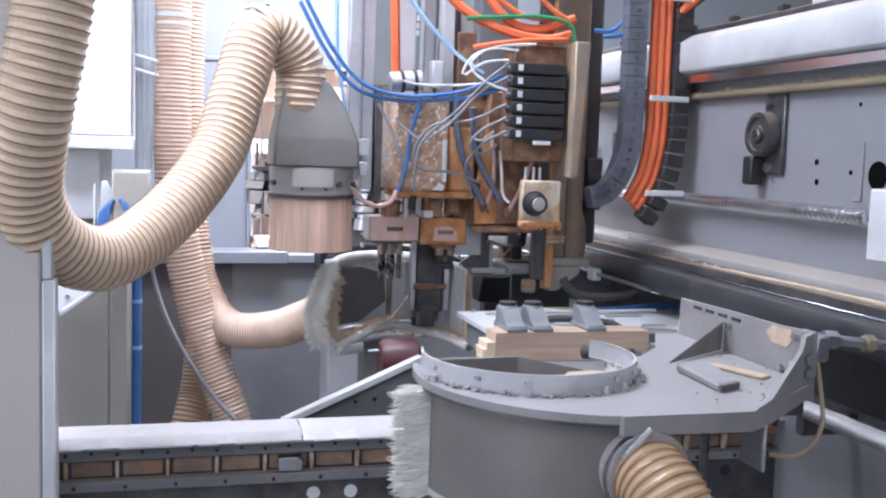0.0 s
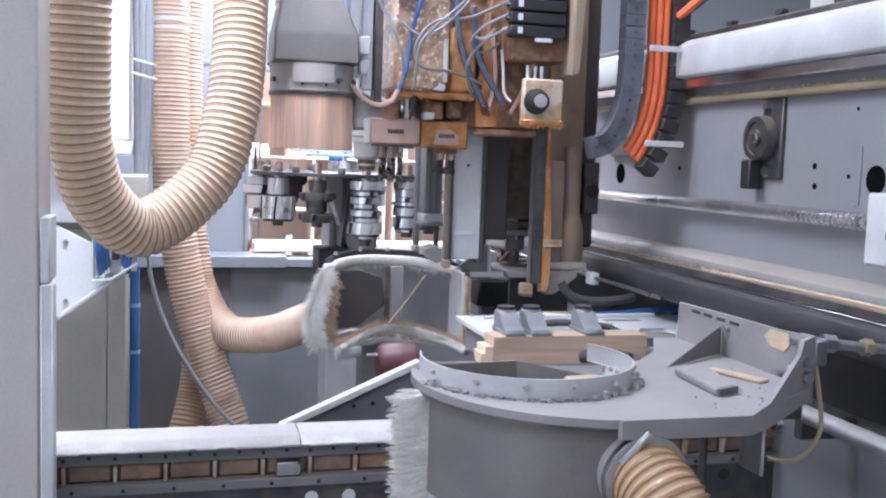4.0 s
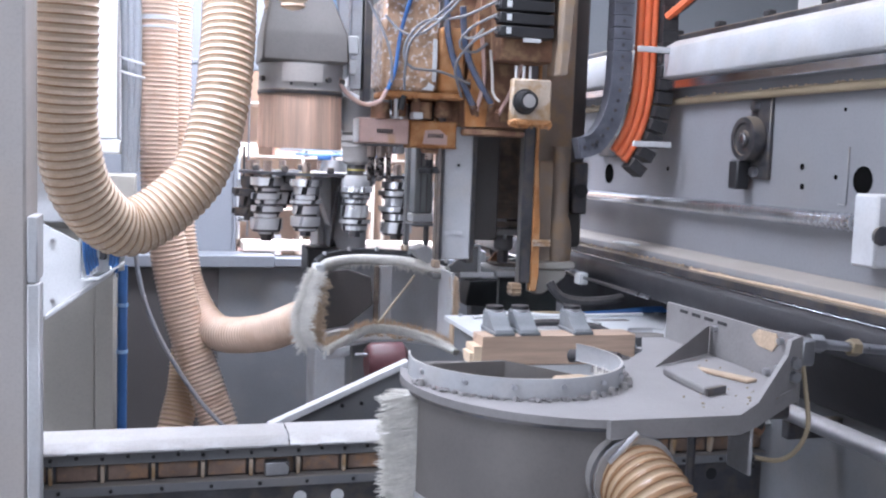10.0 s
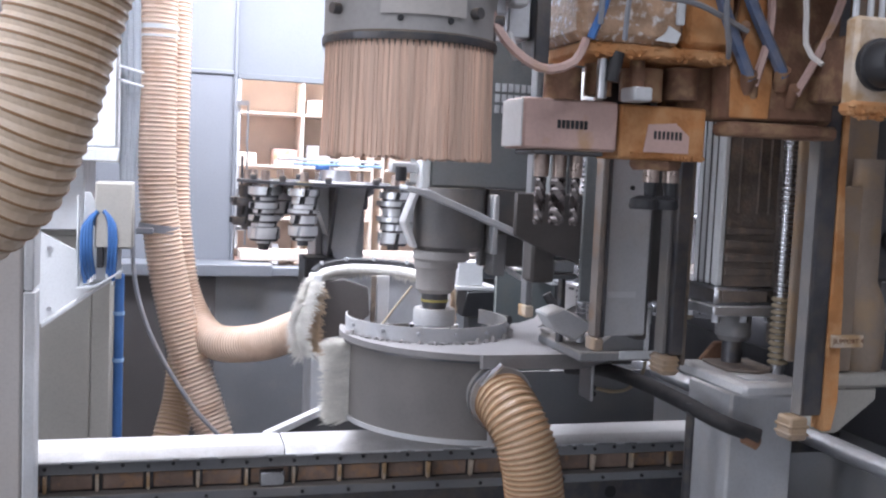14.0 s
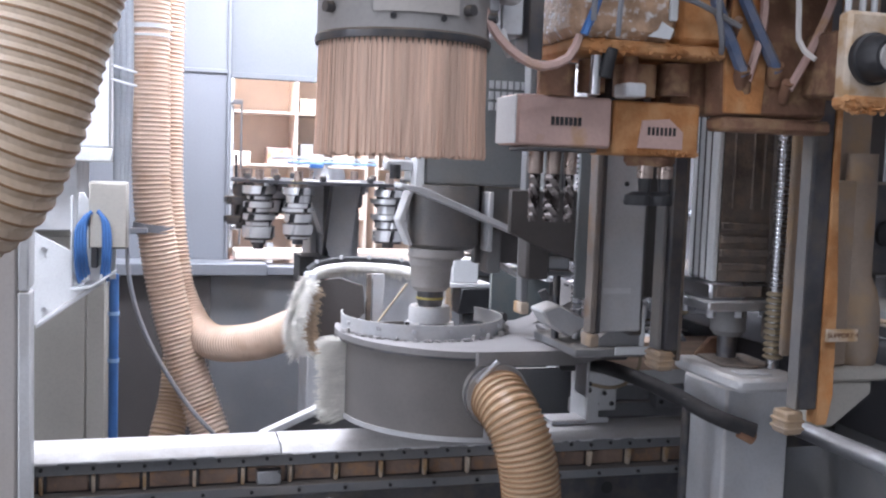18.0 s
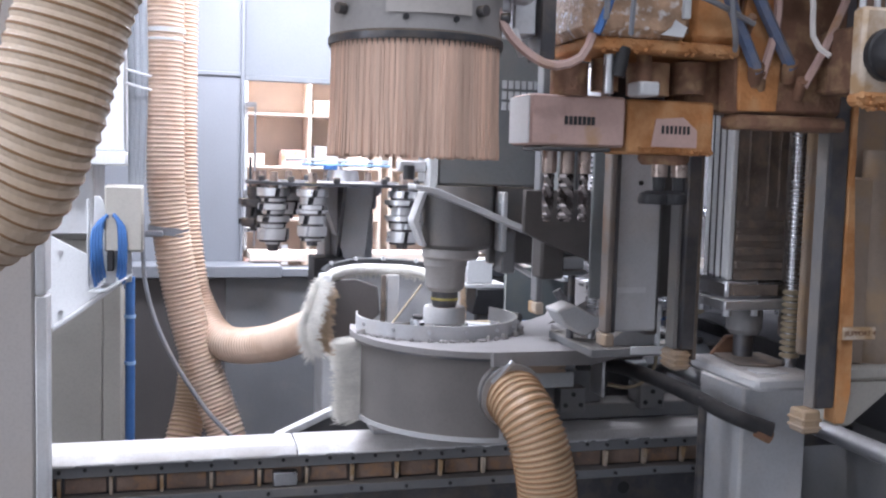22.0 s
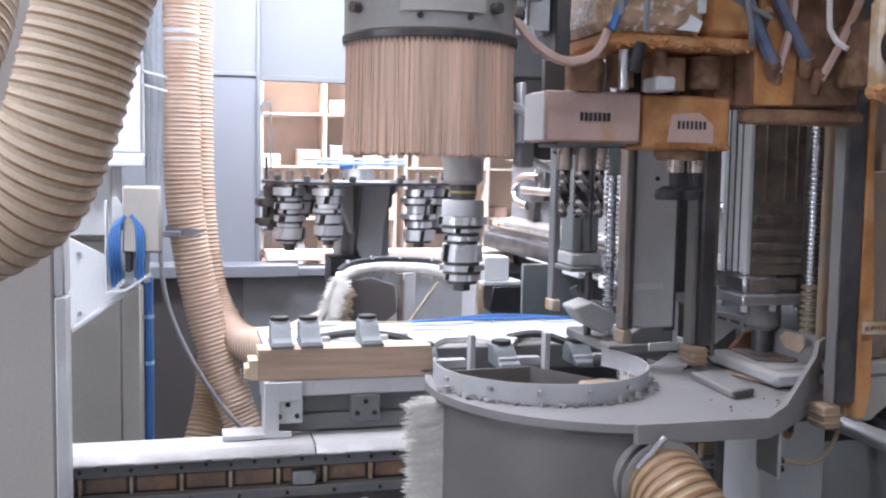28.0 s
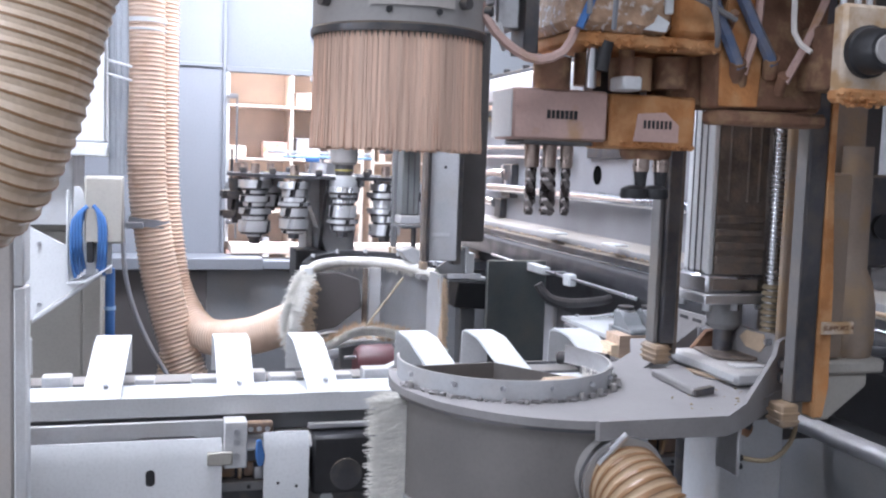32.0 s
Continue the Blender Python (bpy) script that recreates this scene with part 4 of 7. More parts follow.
part("sensor", box(0.245, 0.305, 2.42, 2.45, 0.80, 0.835, 0.003), STEEL, rl)
part("pedestal", box(-3.4, 2.0, 2.462, 2.534, 0.0, 0.74, 0.005), SLATE, rl)
clumps([(1.50, 1.2, 1.303), (1.50, 4.6, 1.303)], (0.004, 0, 0.001), 0.005, 160, FURTAN, "saw_dust", beam, "saw dust on the lower rail")
clumps([(1.565, 1.0, 1.815), (1.565, 4.6, 1.815)], (0.006, 0, 0.001), 0.006, 140, FURTAN, "saw_dust", beam, "saw dust on the rod")
clumps([(0.52, 3.2, 0.987), (0.68, 3.34, 0.987), (0.88, 3.2, 0.987)], (0.03, 0.04, 0.002), 0.009, 120, FURTAN, "saw_dust", hd, "saw dust in the hood")

# ---- first machining unit: column and head ----
col = thing("unit_column", (1.0, 1.55, 1.16), "dusty column with guide bars, air cylinder and ball screw", "machine column")
part("guide_bar", box(0.987, 1.017, 1.7775, 1.827, 1.2445, 2.7, 0.003), DARKSTEEL, col, "dark guide bar")
# paler strip carries the light on the bar's left face
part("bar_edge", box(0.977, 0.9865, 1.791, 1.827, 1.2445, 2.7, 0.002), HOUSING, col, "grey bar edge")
# taupe strip puts shade on the bar's right side
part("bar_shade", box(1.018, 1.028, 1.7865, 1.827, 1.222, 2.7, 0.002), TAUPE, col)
part("bar_tip", box(0.972, 1.006, 1.773, 1.8315, 1.204, 1.2436, 0.004), CAST, col)
for k in range(3):
    part("tip_ring", box(0.970, 1.008, 1.771, 1.8335, 1.211 + 0.011 * k, 1.2157 + 0.011 * k, 0.002), CAST, col)
cyl = part("air_cylinder", box(1.062, 1.181, 1.7406, 1.8405, 1.391, 1.98, 0.006), WHITE, col, "ribbed aluminium air cylinder")
for k in range(3):
    part("groove", box(1.0606, 1.063, 1.766 + 0.0234 * k, 1.7695 + 0.0234 * k, 1.391, 1.98, 0), DARKSTEEL, cyl)
part("corner_rib", box(1.058, 1.071, 1.736, 1.7505, 1.391, 1.98, 0.003), WHITE, cyl, "dusty cylinder corner")
part("dust_face", box(1.072, 1.1826, 1.737, 1.7402, 1.391, 1.98, 0), TAUPE, cyl, "dust caked brown cylinder face")
for k, w in enumerate((0.108, 0.110, 0.106, 0.108)):
    part("dust_cake", box(1.072, 1.072 + w, 1.730 - 0.001 * (k % 2), 1.738, 1.413 + 0.027 * k, 1.429 + 0.027 * k, 0.005), TAUPE, col)
for x in (1.0935, 1.136, 1.161):
    part("face_rib", box(x, x + 0.0055, 1.7325, 1.738, 1.537, 1.98, 0.002), TAUPE, col)
part("end_cap", box(1.055, 1.190, 1.7316, 1.8468, 1.353, 1.390, 0.006), STEEL, col, "steel end cap")
part("cap_window", box(1.069, 1.17, 1.730, 1.732, 1.3606, 1.382, 0.001), TAUPE, col)
part("end_flange", box(1.049, 1.195, 1.7244, 1.854, 1.332, 1.3525, 0.003), ALU, col)
for x, y in ((1.062, 1.737), (1.062, 1.836), (1.125, 1.737), (1.181, 1.737)):
    part("cap_bolt", rod((x, y, 1.319), (x, y, 1.332), 0.009, seg=8), STEEL, col)
part("rod_nut", lathe([(0.0, 1.274), (0.027, 1.274), (0.036, 1.285), (0.036, 1.331), (0.0, 1.331)], (1.136, 1.791, 0), seg=22), SLATE, col)
part("piston_rod", rod((1.136, 1.791, 1.2225), (1.136, 1.791, 1.274), 0.020, seg=18), DARKSTEEL, col)
part("rod_web", slab([(1.09, 1.2225), (1.18, 1.2225), (1.16, 1.262), (1.125, 1.262)], "y", 1.835, 1.848, 0.003), RUST, col)
part("foot_plate", box(1.052, 1.200, 1.606, 1.856, 1.195, 1.222, 0.007), GREY, col, "light grey foot plate")
part("foot_paper", slab([(1.075, 1.64), (1.14, 1.635), (1.135, 1.675), (1.08, 1.68)], "z", 1.2225, 1.225), LIGHT, col)
part("foot_dust", slab([(1.08, 1.72), (1.14, 1.69), (1.19, 1.71), (1.195, 1.82), (1.09, 1.83)], "z", 1.2225, 1.229, 0.003), TAUPE, col)
part("screw_shaft", rod((1.182, 1.698, 1.2225), (1.182, 1.698, 1.95), 0.0136, seg=14), STEEL, col)
bm = bmesh.new()
for k in range(62):
    lathe([(0.0136, 0), (0.0172, 0.0022), (0.0172, 0.004), (0.0136, 0.0066)], (1.182, 1.698, 1.382 + 0.009 * k), "z", 14, bm)
part("screw_thread", bm, BRIGHT, col, "bright screw thread")
bm = bmesh.new()
for k in range(11):
    lathe([(0.0125, 0), (0.0198, 0.0035), (0.0198, 0.007), (0.0125, 0.012)], (1.182, 1.698, 1.240 + 0.0125 * k), "z", 16, bm)
part("bellows", bm, STRAW, col, "straw coloured bellows")
part("shaft_guard", box(1.206, 1.258, 1.725, 1.78, 1.27, 1.98, 0.003), TAUPE, col)
part("guide_bar", box(1.090, 1.128, 1.481, 1.512, 1.193, 2.7, 0.003), DARKSTEEL, col, "dark guide bar")
# paler strip again for the lit left face
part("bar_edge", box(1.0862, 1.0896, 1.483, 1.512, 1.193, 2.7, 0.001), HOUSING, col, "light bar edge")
part("bar_tip", box(1.062, 1.098, 1.474, 1.518, 1.150, 1.192, 0.004), CAST, col)
for k in range(2):
    part("tip_ring", box(1.060, 1.100, 1.472, 1.520, 1.158 + 0.014 * k, 1.164 + 0.014 * k, 0.002), CAST, col)
part("side_plate", slab([(1.1285, 1.165), (1.150, 1.165), (1.157, 1.22), (1.153, 1.40), (1.140, 1.60), (1.140, 2.4), (1.1285, 2.4)], "y", 1.478, 1.512, 0.003), OCHRE, col, "ochre dust covered side plate")
part("motor_casting", lathe([(0.0, 0.0), (0.036, 0.0), (0.046, 0.014), (0.049, 0.05), (0.048, 0.11), (0.040, 0.150), (0.029, 0.175), (0.027, 0.40), (0.0, 0.40)], (1.252, 1.56, 1.250), "z", 28), CAST, col, "rounded dusty casting")
part("casting_foot", box(1.158, 1.30, 1.505, 1.60, 1.235, 1.262, 0.006), CREAM, col)
part("casting_web", box(1.158, 1.21, 1.515, 1.535, 1.263, 1.60, 0.004), CAST, col)
part("back_plate", box(1.145, 1.312, 1.612, 1.63, 1.263, 2.4, 0.004), CAST, col, "brown dusted back plate")
part("name_plate", box(1.125, 1.19, 1.463, 1.4685, 1.318, 1.340, 0.001), DIRTY, col, "pale name plate reading SUPPORT 4")
td = bpy.data.curves.new("plate_text", "FONT")
td.body, td.size, td.align_x, td.align_y, td.extrude = "SUPPORT 4", 0.0125, "CENTER", "CENTER", 0.0004
tx = new("plate_text_curve", td)
bpy.context.view_layer.update()
me = bpy.data.meshes.new_from_object(tx)
bpy.data.objects.remove(tx)
me.materials.append(RUST)
to = new("lettering", me)
to.parent = col
to.matrix_basis = Matrix.Translation(Vector((1.1575, 1.4615, 1.329)) - Vector(col.location)) @ Euler((radians(90), 0, 0)).to_matrix().to_4x4()
# coloured near black for the dark zone behind the column
part("back_body", box(1.25, 1.374, 1.64, 1.72, 1.30, 2.6, 0.01), SHADOWBOX, col, "column body, near black for the shade behind the bars")
part("motor_box", box(1.318, 1.374, 1.60, 1.638, 1.42, 1.60, 0.006), DARKSTEEL, col)
part("motor_ring", rod((1.347, 1.60, 1.50), (1.347, 1.59, 1.50), 0.024, seg=20), BLACK, col)
part("pedestal", box(1.232, 1.40, 1.93, 2.12, 0.35, 1.127, 0.006), GREY, col, "grey pedestal under the column")
part("lower_casting", slab([(1.158, 1.150), (1.19, 1.150), (1.27, 1.21), (1.27, 1.234), (1.158, 1.234)], "y", 1.515, 1.60, 0.004), CREAM, col)

head = thing("machining_head", (0.8, 1.45, 1.613), "dust covered machining head with brush hood, motors and drills", "machining head")
BC = (0.347, 1.45)
# brush
bm = bmesh.new()
n = 420
for k in range(n):
    a = 2 * math.pi * (k + random.uniform(-0.3, 0.3)) / n
    r0, r1 = 0.1238 + random.uniform(-0.0012, 0.001), 0.1268 + random.uniform(-0.0022, 0.0018)
    w = radians(random.uniform(0.4, 0.9))
    lo = 1.613 + random.uniform(-0.0025, 0.003)
    lean = random.uniform(-0.006, 0.006)
    q = []
    for r, z, dl in ((r0, 1.778, 0), (r0 + 0.001, 1.70, lean * 0.4), (r1, lo, lean)):
        for rr in (r, r - 0.008):
            for s in (-w, w):
                q.append(bm.verts.new((BC[0] + rr * math.cos(a + s + dl), BC[1] + rr * math.sin(a + s + dl), z)))
    for b in (0, 4):
        for i0, i1 in ((0, 1), (1, 3), (3, 2), (2, 0)):
            bm.faces.new((q[b + i0], q[b + i1], q[b + 4 + i1], q[b + 4 + i0]))
    bm.faces.new((q[8], q[9], q[11], q[10]))
br_ob = part("brush", bm, BRISTLE, head, "round curtain of tan bristles", flat=True)
tagged(br_ob, kind="stuff")
part("brush_core", lathe([(0.117, 1.778), (0.1185, 1.63), (0.110, 1.63), (0.108, 1.778)], (*BC, 0), seg=64), BRISTLE, head)
part("band", lathe([(0.105, 1.772), (0.1285, 1.772), (0.1295, 1.776), (0.1295, 1.782), (0.127, 1.785), (0.105, 1.785)], (*BC, 0), seg=64), DARKSTEEL, head, "dark steel band")
# dark triangles stand in for the gaps between the tufts
bm = bmesh.new()
for k in range(96):
    a = 2 * math.pi * k / 96
    q = [bm.verts.new((BC[0] + 0.1278 * math.cos(a + d), BC[1] + 0.1278 * math.sin(a + d), z)) for d, z in ((-0.012, 1.7715), (0.012, 1.7715), (0.0, 1.7625))]
    bm.faces.new(q)
bmesh.ops.solidify(bm, geom=bm.faces[:], thickness=0.003)
tagged(part("comb", bm, SHADOWBOX, head, "dark triangles for the gaps between the bristle tufts", flat=True), kind="stuff")
part("collar", lathe([(0.105, 1.785), (0.1265, 1.785), (0.1265, 1.845), (0.128, 1.848), (0.128, 1.862), (0.10, 1.864)], (*BC, 0), seg=64), DUSTY, head, "dusty grey collar")
studs("collar_bolt", [(BC[0] + 0.1265 * math.cos(radians(a)), BC[1] + 0.1265 * math.sin(radians(a)), 1.80) for a in (250, 282)], "y", 0.0045, -0.004, BLACK, head)
bm = lathe([(0.129, 0), (0.131, 0), (0.131, 0.052), (0.129, 0.052)], (*BC, 1.806), seg=20, a0=238, a1=292)
part("dark_window", bm, POST, head, "brown stained inspection strip")
for a in (205, 300, 330):
    part("lug", rod((BC[0] + 0.128 * math.cos(radians(a)), BC[1] + 0.128 * math.sin(radians(a)), 1.815), (BC[0] + 0.140 * math.cos(radians(a)), BC[1] + 0.140 * math.sin(radians(a)), 1.815), 0.008, seg=10), DARKSTEEL, head)
# duct above it
bm = bmesh.new()
levels = [(1.864, 0.220, 0.474, 1.33, 1.57), (1.95, 0.224, 0.470, 1.335, 1.565), (2.06, 0.246, 0.425, 1.37, 1.53), (2.12, 0.250, 0.388, 1.385, 1.52)]
rings = [[bm.verts.new(p) for p in ((a, c, z), (b, c, z), (b, d, z), (a, d, z))] for z, a, b, c, d in levels]
for r0, r1 in zip(rings, rings[1:]):
    for k in range(4):
        bm.faces.new((r0[k], r0[(k + 1) % 4], r1[(k + 1) % 4], r1[k]))
bm.faces.new(rings[0][::-1])
bm.faces.new(rings[-1])
bmesh.ops.bevel(bm, geom=bm.edges[:], offset=0.006, segments=1, affect="EDGES", profile=0.5)
part("duct", bm, DRUM_PAINT, head, "dusty grey tapered suction duct")
part("duct_neck", rod((0.318, 1.45, 2.115), (0.318, 1.45, 2.17), 0.064, seg=28), GREY, head)
# motors and boxes
part("profile", box(0.452, 0.486, 1.42, 1.48, 1.83, 2.75, 0.003), ALU, head, "aluminium profile")
part("profile", box(0.495, 0.532, 1.44, 1.50, 1.80, 2.75, 0.003), ALU, head, "aluminium profile")
part("dark_rail", box(0.536, 0.560, 1.43, 1.49, 1.765, 2.12, 0.002), DARKSTEEL, head)
part("air_fitting", box(0.475, 0.512, 1.385, 1.42, 1.90, 1.955, 0.004), LIGHT, head)
part("air_fitting", box(0.482, 0.508, 1.385, 1.419, 1.84, 1.885, 0.004), LIGHT, head)
part("hook", tube([(0.482, 1.40, 1.80), (0.486, 1.39, 1.78), (0.496, 1.395, 1.765)], 0.007, 8), LIGHT, head)
mo = part("motor", box(0.583, 0.758, 1.375, 1.56, 1.80, 2.085, 0.012), WRAP, head, "motor wrapped in dusty shiny film")
part("motor_flange", box(0.596, 0.848, 1.385, 1.56, 1.780, 1.799, 0.004), OCHRE, head, "ochre dusted flange")
part("torn_label", slab([(0.705, 1.805), (0.742, 1.803), (0.748, 1.818), (0.728, 1.828), (0.722, 1.816)], "y", 1.372, 1.3745), WHITE, mo)
part("rib", box(0.738, 0.752, 1.368, 1.3745, 1.83, 1.96, 0.003), WHITE, mo)
part("side_motor", box(0.762, 0.848, 1.385, 1.56, 1.80, 2.0, 0.01), OCHRE, head)
for x, y, z, r in ((0.60, 1.42, 1.735, 0.030), (0.66, 1.42, 1.745, 0.022), (0.73, 1.41, 1.74, 0.034), (0.80, 1.41, 1.745, 0.028)):
    part("gear_stub", rod((x, y + 0.05, z - 0.02), (x, y + 0.05, z + 0.03), r, seg=18), RUST, head)
part("shaft", rod((0.635, 1.40, 1.716), (0.635, 1.40, 1.775), 0.008, seg=10), STEEL, head)
part("clutch", box(0.690, 0.722, 1.40, 1.45, 1.716, 1.738, 0.003), LIGHT, head)
part("clutch_shaft", rod((0.705, 1.425, 1.738), (0.705, 1.425, 1.779), 0.012, seg=14), RUST, head)
part("dark_plug", rod((0.648, 1.395, 1.742), (0.655, 1.392, 1.786), 0.011, seg=12), BLACK, head, "black cable plug")


def drill_box(x0, x1, z0, z1, mat, label, vent_x):
    b = part("drill_box", box(x0, x1, 1.45, 1.545, z0, z1, 0.004), mat, head, label)
    for k in range(7):
        part("vent_slot", box(vent_x + 0.0075 * k, vent_x + 0.0048 + 0.0075 * k, 1.4475, 1.4515, z0 + 0.033, z0 + 0.046, 0), BLACK, b)
    return b


drill_box(0.531, 0.690, 1.637, 1.716, PINK, "pinkish dusted drill gearbox with a vent", 0.587)
# thin white skin puts the light from the left on this side
part("box_side", box(0.5285, 0.5305, 1.453, 1.543, 1.640, 1.713, 0), WHITE, head, "white box side, lit from the left")
drill_box(0.694, 0.846, 1.628, 1.714, OCHRE, "ochre dusted drill gearbox with a vent", 0.752)
part("clean_patch", slab([(0.735, 1.640), (0.815, 1.640), (0.815, 1.668), (0.79, 1.688), (0.742, 1.684)], "y", 1.4478, 1.4495), PINK, head)


def drill(x, y, z, r, length, parent):
    c = part("collet", rod((x, y, z - 0.036), (x, y, z), 0.0098, 0.0105, 16), COLLET, parent, "brown steel collet")
    bm = bmesh.new()
    for s in (0, math.pi):
        prev = None
        for k in range(31):
            zz = z - 0.036 - length * k / 30
            a = s + 5.2 * k / 30
            rr = r if k < 29 else r * 0.75
            ring = [bm.verts.new((x + rr * math.cos(a + d), y + rr * math.sin(a + d), zz)) for d in (-0.95, 0, 0.95)] + [bm.verts.new((x, y, zz))]
            if prev:
                for i in range(4):
                    bm.faces.new((prev[i], prev[(i + 1) % 4], ring[(i + 1) % 4], ring[i]))
            prev = ring
    part("drill_bit", bm, BIT, c, "twist drill")


part("chuck_plate", box(0.551, 0.668, 1.452, 1.54, 1.629, 1.6365, 0.002), DARKSTEEL, head, "dark chuck plate")
for x, y, r, ln in ((0.572, 1.475, 0.0080, 0.076), (0.603, 1.475, 0.0130, 0.076), (0.633, 1.475, 0.0080, 0.076), (0.588, 1.505, 0.007, 0.06), (0.62, 1.51, 0.007, 0.06)):
    drill(x, y, 1.630, r, ln, head)
part("chuck_plate", lathe([(0.0, 0.0), (0.036, 0.0), (0.042, 0.008), (0.042, 0.016), (0.0, 0.016)], (0.783, 1.497, 1.6115), seg=28), RUST, head, "dusty round chuck plate")
for x in (0.765, 0.801):
    c = part("collet", rod((x, 1.475, 1.592), (x, 1.475, 1.6125), 0.0135, seg=16), COLLET, head, "brown steel collet")
    part("shank", rod((x, 1.475, 1.568), (x, 1.475, 1.592), 0.009, 0.011, 12), BLACK, c)
    part("boring_bit", lathe([(0.0, 1.550), (0.022, 1.548), (0.024, 1.553), (0.022, 1.564), (0.010, 1.570), (0.0, 1.570)], (x - 0.010, 1.475, 0), seg=12), BLACK, c, "dark flat boring bit")
# ochre body to the right
part("cheek", slab([(0.856, 1.697), (1.05, 1.700), (1.06, 2.10), (0.90, 2.12), (0.852, 1.80)], "y", 1.404, 1.46, 0.005), RUST, head, "brown dusted cheek plate")
part("cheek_face", slab([(0.857, 1.699), (0.925, 1.700), (0.930, 1.78), (0.905, 1.90), (0.892, 2.05), (0.862, 1.86), (0.854, 1.80)], "y", 1.398, 1.4045, 0.002), OCHRE, head, "ochre dusted cheek face")
part("carrier", slab([(0.80, 1.70), (1.09, 1.70), (1.10, 2.3), (0.80, 2.3)], "y", 1.462, 1.54, 0.005), RUST, head, "brown dusty carrier plate")
part("underside", box(0.86, 1.06, 1.40, 1.46, 1.672, 1.695, 0.006), RUST, head)
kb = part("knob_box", box(0.953, 1.080, 1.235, 1.265, 1.709, 1.845, 0.006), DIRTY, head, "dust edged box with a black knob")
part("dust_lip", box(0.950, 1.084, 1.230, 1.266, 1.703, 1.724, 0.006), OCHRE, kb)
part("knob", lathe([(0.0, -0.045), (0.026, -0.045), (0.030, -0.04), (0.034, -0.012), (0.038, -0.010), (0.038, 0.0)], (0.992, 1.236, 1.776), "y", 30), BLACK, kb, "black turning knob")
part("knob_face", lathe([(0.0, -0.048), (0.019, -0.048), (0.021, -0.044), (0.0, -0.044)], (0.992, 1.236, 1.776), "y", 24), DUSTY, kb, "worn grey knob face")
part("arm", box(1.00, 1.07, 1.266, 1.42, 1.73, 1.83, 0.005), RUST, head)
for x in (0.975, 1.0, 1.02):
    part("air_stub", rod((x, 1.27, 1.845), (x, 1.27, 1.885), 0.005, seg=8), LIGHT, kb)
# fittings where the hoses and cables enter the cheek
for x, y, z, r in ((0.88, 1.386, 1.757, 0.0125), (0.94, 1.386, 1.766, 0.0125), (0.96, 1.381, 1.739, 0.009), (0.89, 1.391, 1.749, 0.009), (0.86, 1.372, 1.829, 0.007)):
    part("hose_fitting", rod((x - 0.004, y - 0.003, z + 0.012), (x + 0.006, 1.404, z - 0.014), r, seg=12), RUST, head, "dusty hose fitting")
# packed dust on the edges
clumps([(0.60, 1.388, 1.788), (0.846, 1.388, 1.788)], (0.004, 0.004, 0.010), 0.0040, 162, OCHRE, "packed_dust", head, "packed ochre wood dust")
clumps([(0.70, 1.449, 1.635), (0.845, 1.449, 1.632)], (0.004, 0.002, 0.004), 0.0030, 90, OCHRE, "packed_dust", head)
clumps([(0.944, 1.233, 1.708), (1.08, 1.233, 1.708)], (0.004, 0.004, 0.010), 0.0045, 144, OCHRE, "packed_dust", head)
# valve terminal
part("valve_mount", box(0.93, 1.10, 1.28, 1.40, 1.90, 2.25, 0.005), RUST, head)
for k in range(6):
    z = 1.966 + 0.039 * k
    v = part("valve", box(0.905, 1.078, 1.232, 1.278, z, z + 0.033, 0.003), BLACK, head, "black air valve")
    part("valve_label", box(0.925, 0.940, 1.2295, 1.2335, z + 0.008, z + 0.027, 0.0), WHITE, v)
    part("valve_port", rod((0.895, 1.255, z + 0.016), (0.905, 1.255, z + 0.016), 0.008, seg=10), STEEL, v)
part("valve_plate", box(0.98, 1.035, 1.229, 1.236, 1.952, 1.964, 0.001), WHITE, head)
part("terminal_plate", slab([(1.092, 1.855), (1.118, 1.86), (1.142, 2.262), (1.092, 2.262)], "y", 1.20, 1.32, 0.005), CAST, head, "dusty terminal plate")
part("silencer", rod((0.565, 1.36, 2.125), (0.66, 1.36, 2.135), 0.030, seg=22), ALU, head, "round grey silencer")
part("silencer_ring", rod((0.595, 1.36, 2.128), (0.605, 1.36, 2.129), 0.033, seg=22), RUBBER, head)
part("silencer_ring", rod((0.635, 1.36, 2.132), (0.645, 1.36, 2.133), 0.033, seg=22), RUBBER, head)
part("air_cylinder", box(0.705, 0.742, 1.40, 1.45, 2.12, 2.20, 0.004), LIGHT, head)
part("cylinder_rod", rod((0.724, 1.42, 2.20), (0.724, 1.42, 2.30), 0.006, seg=10), STEEL, head)
part("profile", box(0.60, 0.66, 1.44, 1.52, 2.09, 2.75, 0.004), LIGHT, head, "light cylinder profile")
part("profile", box(0.69, 0.725, 1.46, 1.52, 2.09, 2.75, 0.004), ALU, head, "aluminium profile")
part("profile", box(0.75, 0.79, 1.46, 1.52, 2.09, 2.75, 0.004), LIGHT, head, "light cylinder profile")
part("grey_block", box(0.86, 0.98, 1.42, 1.55, 2.12, 2.75, 0.006), SLATE, head)
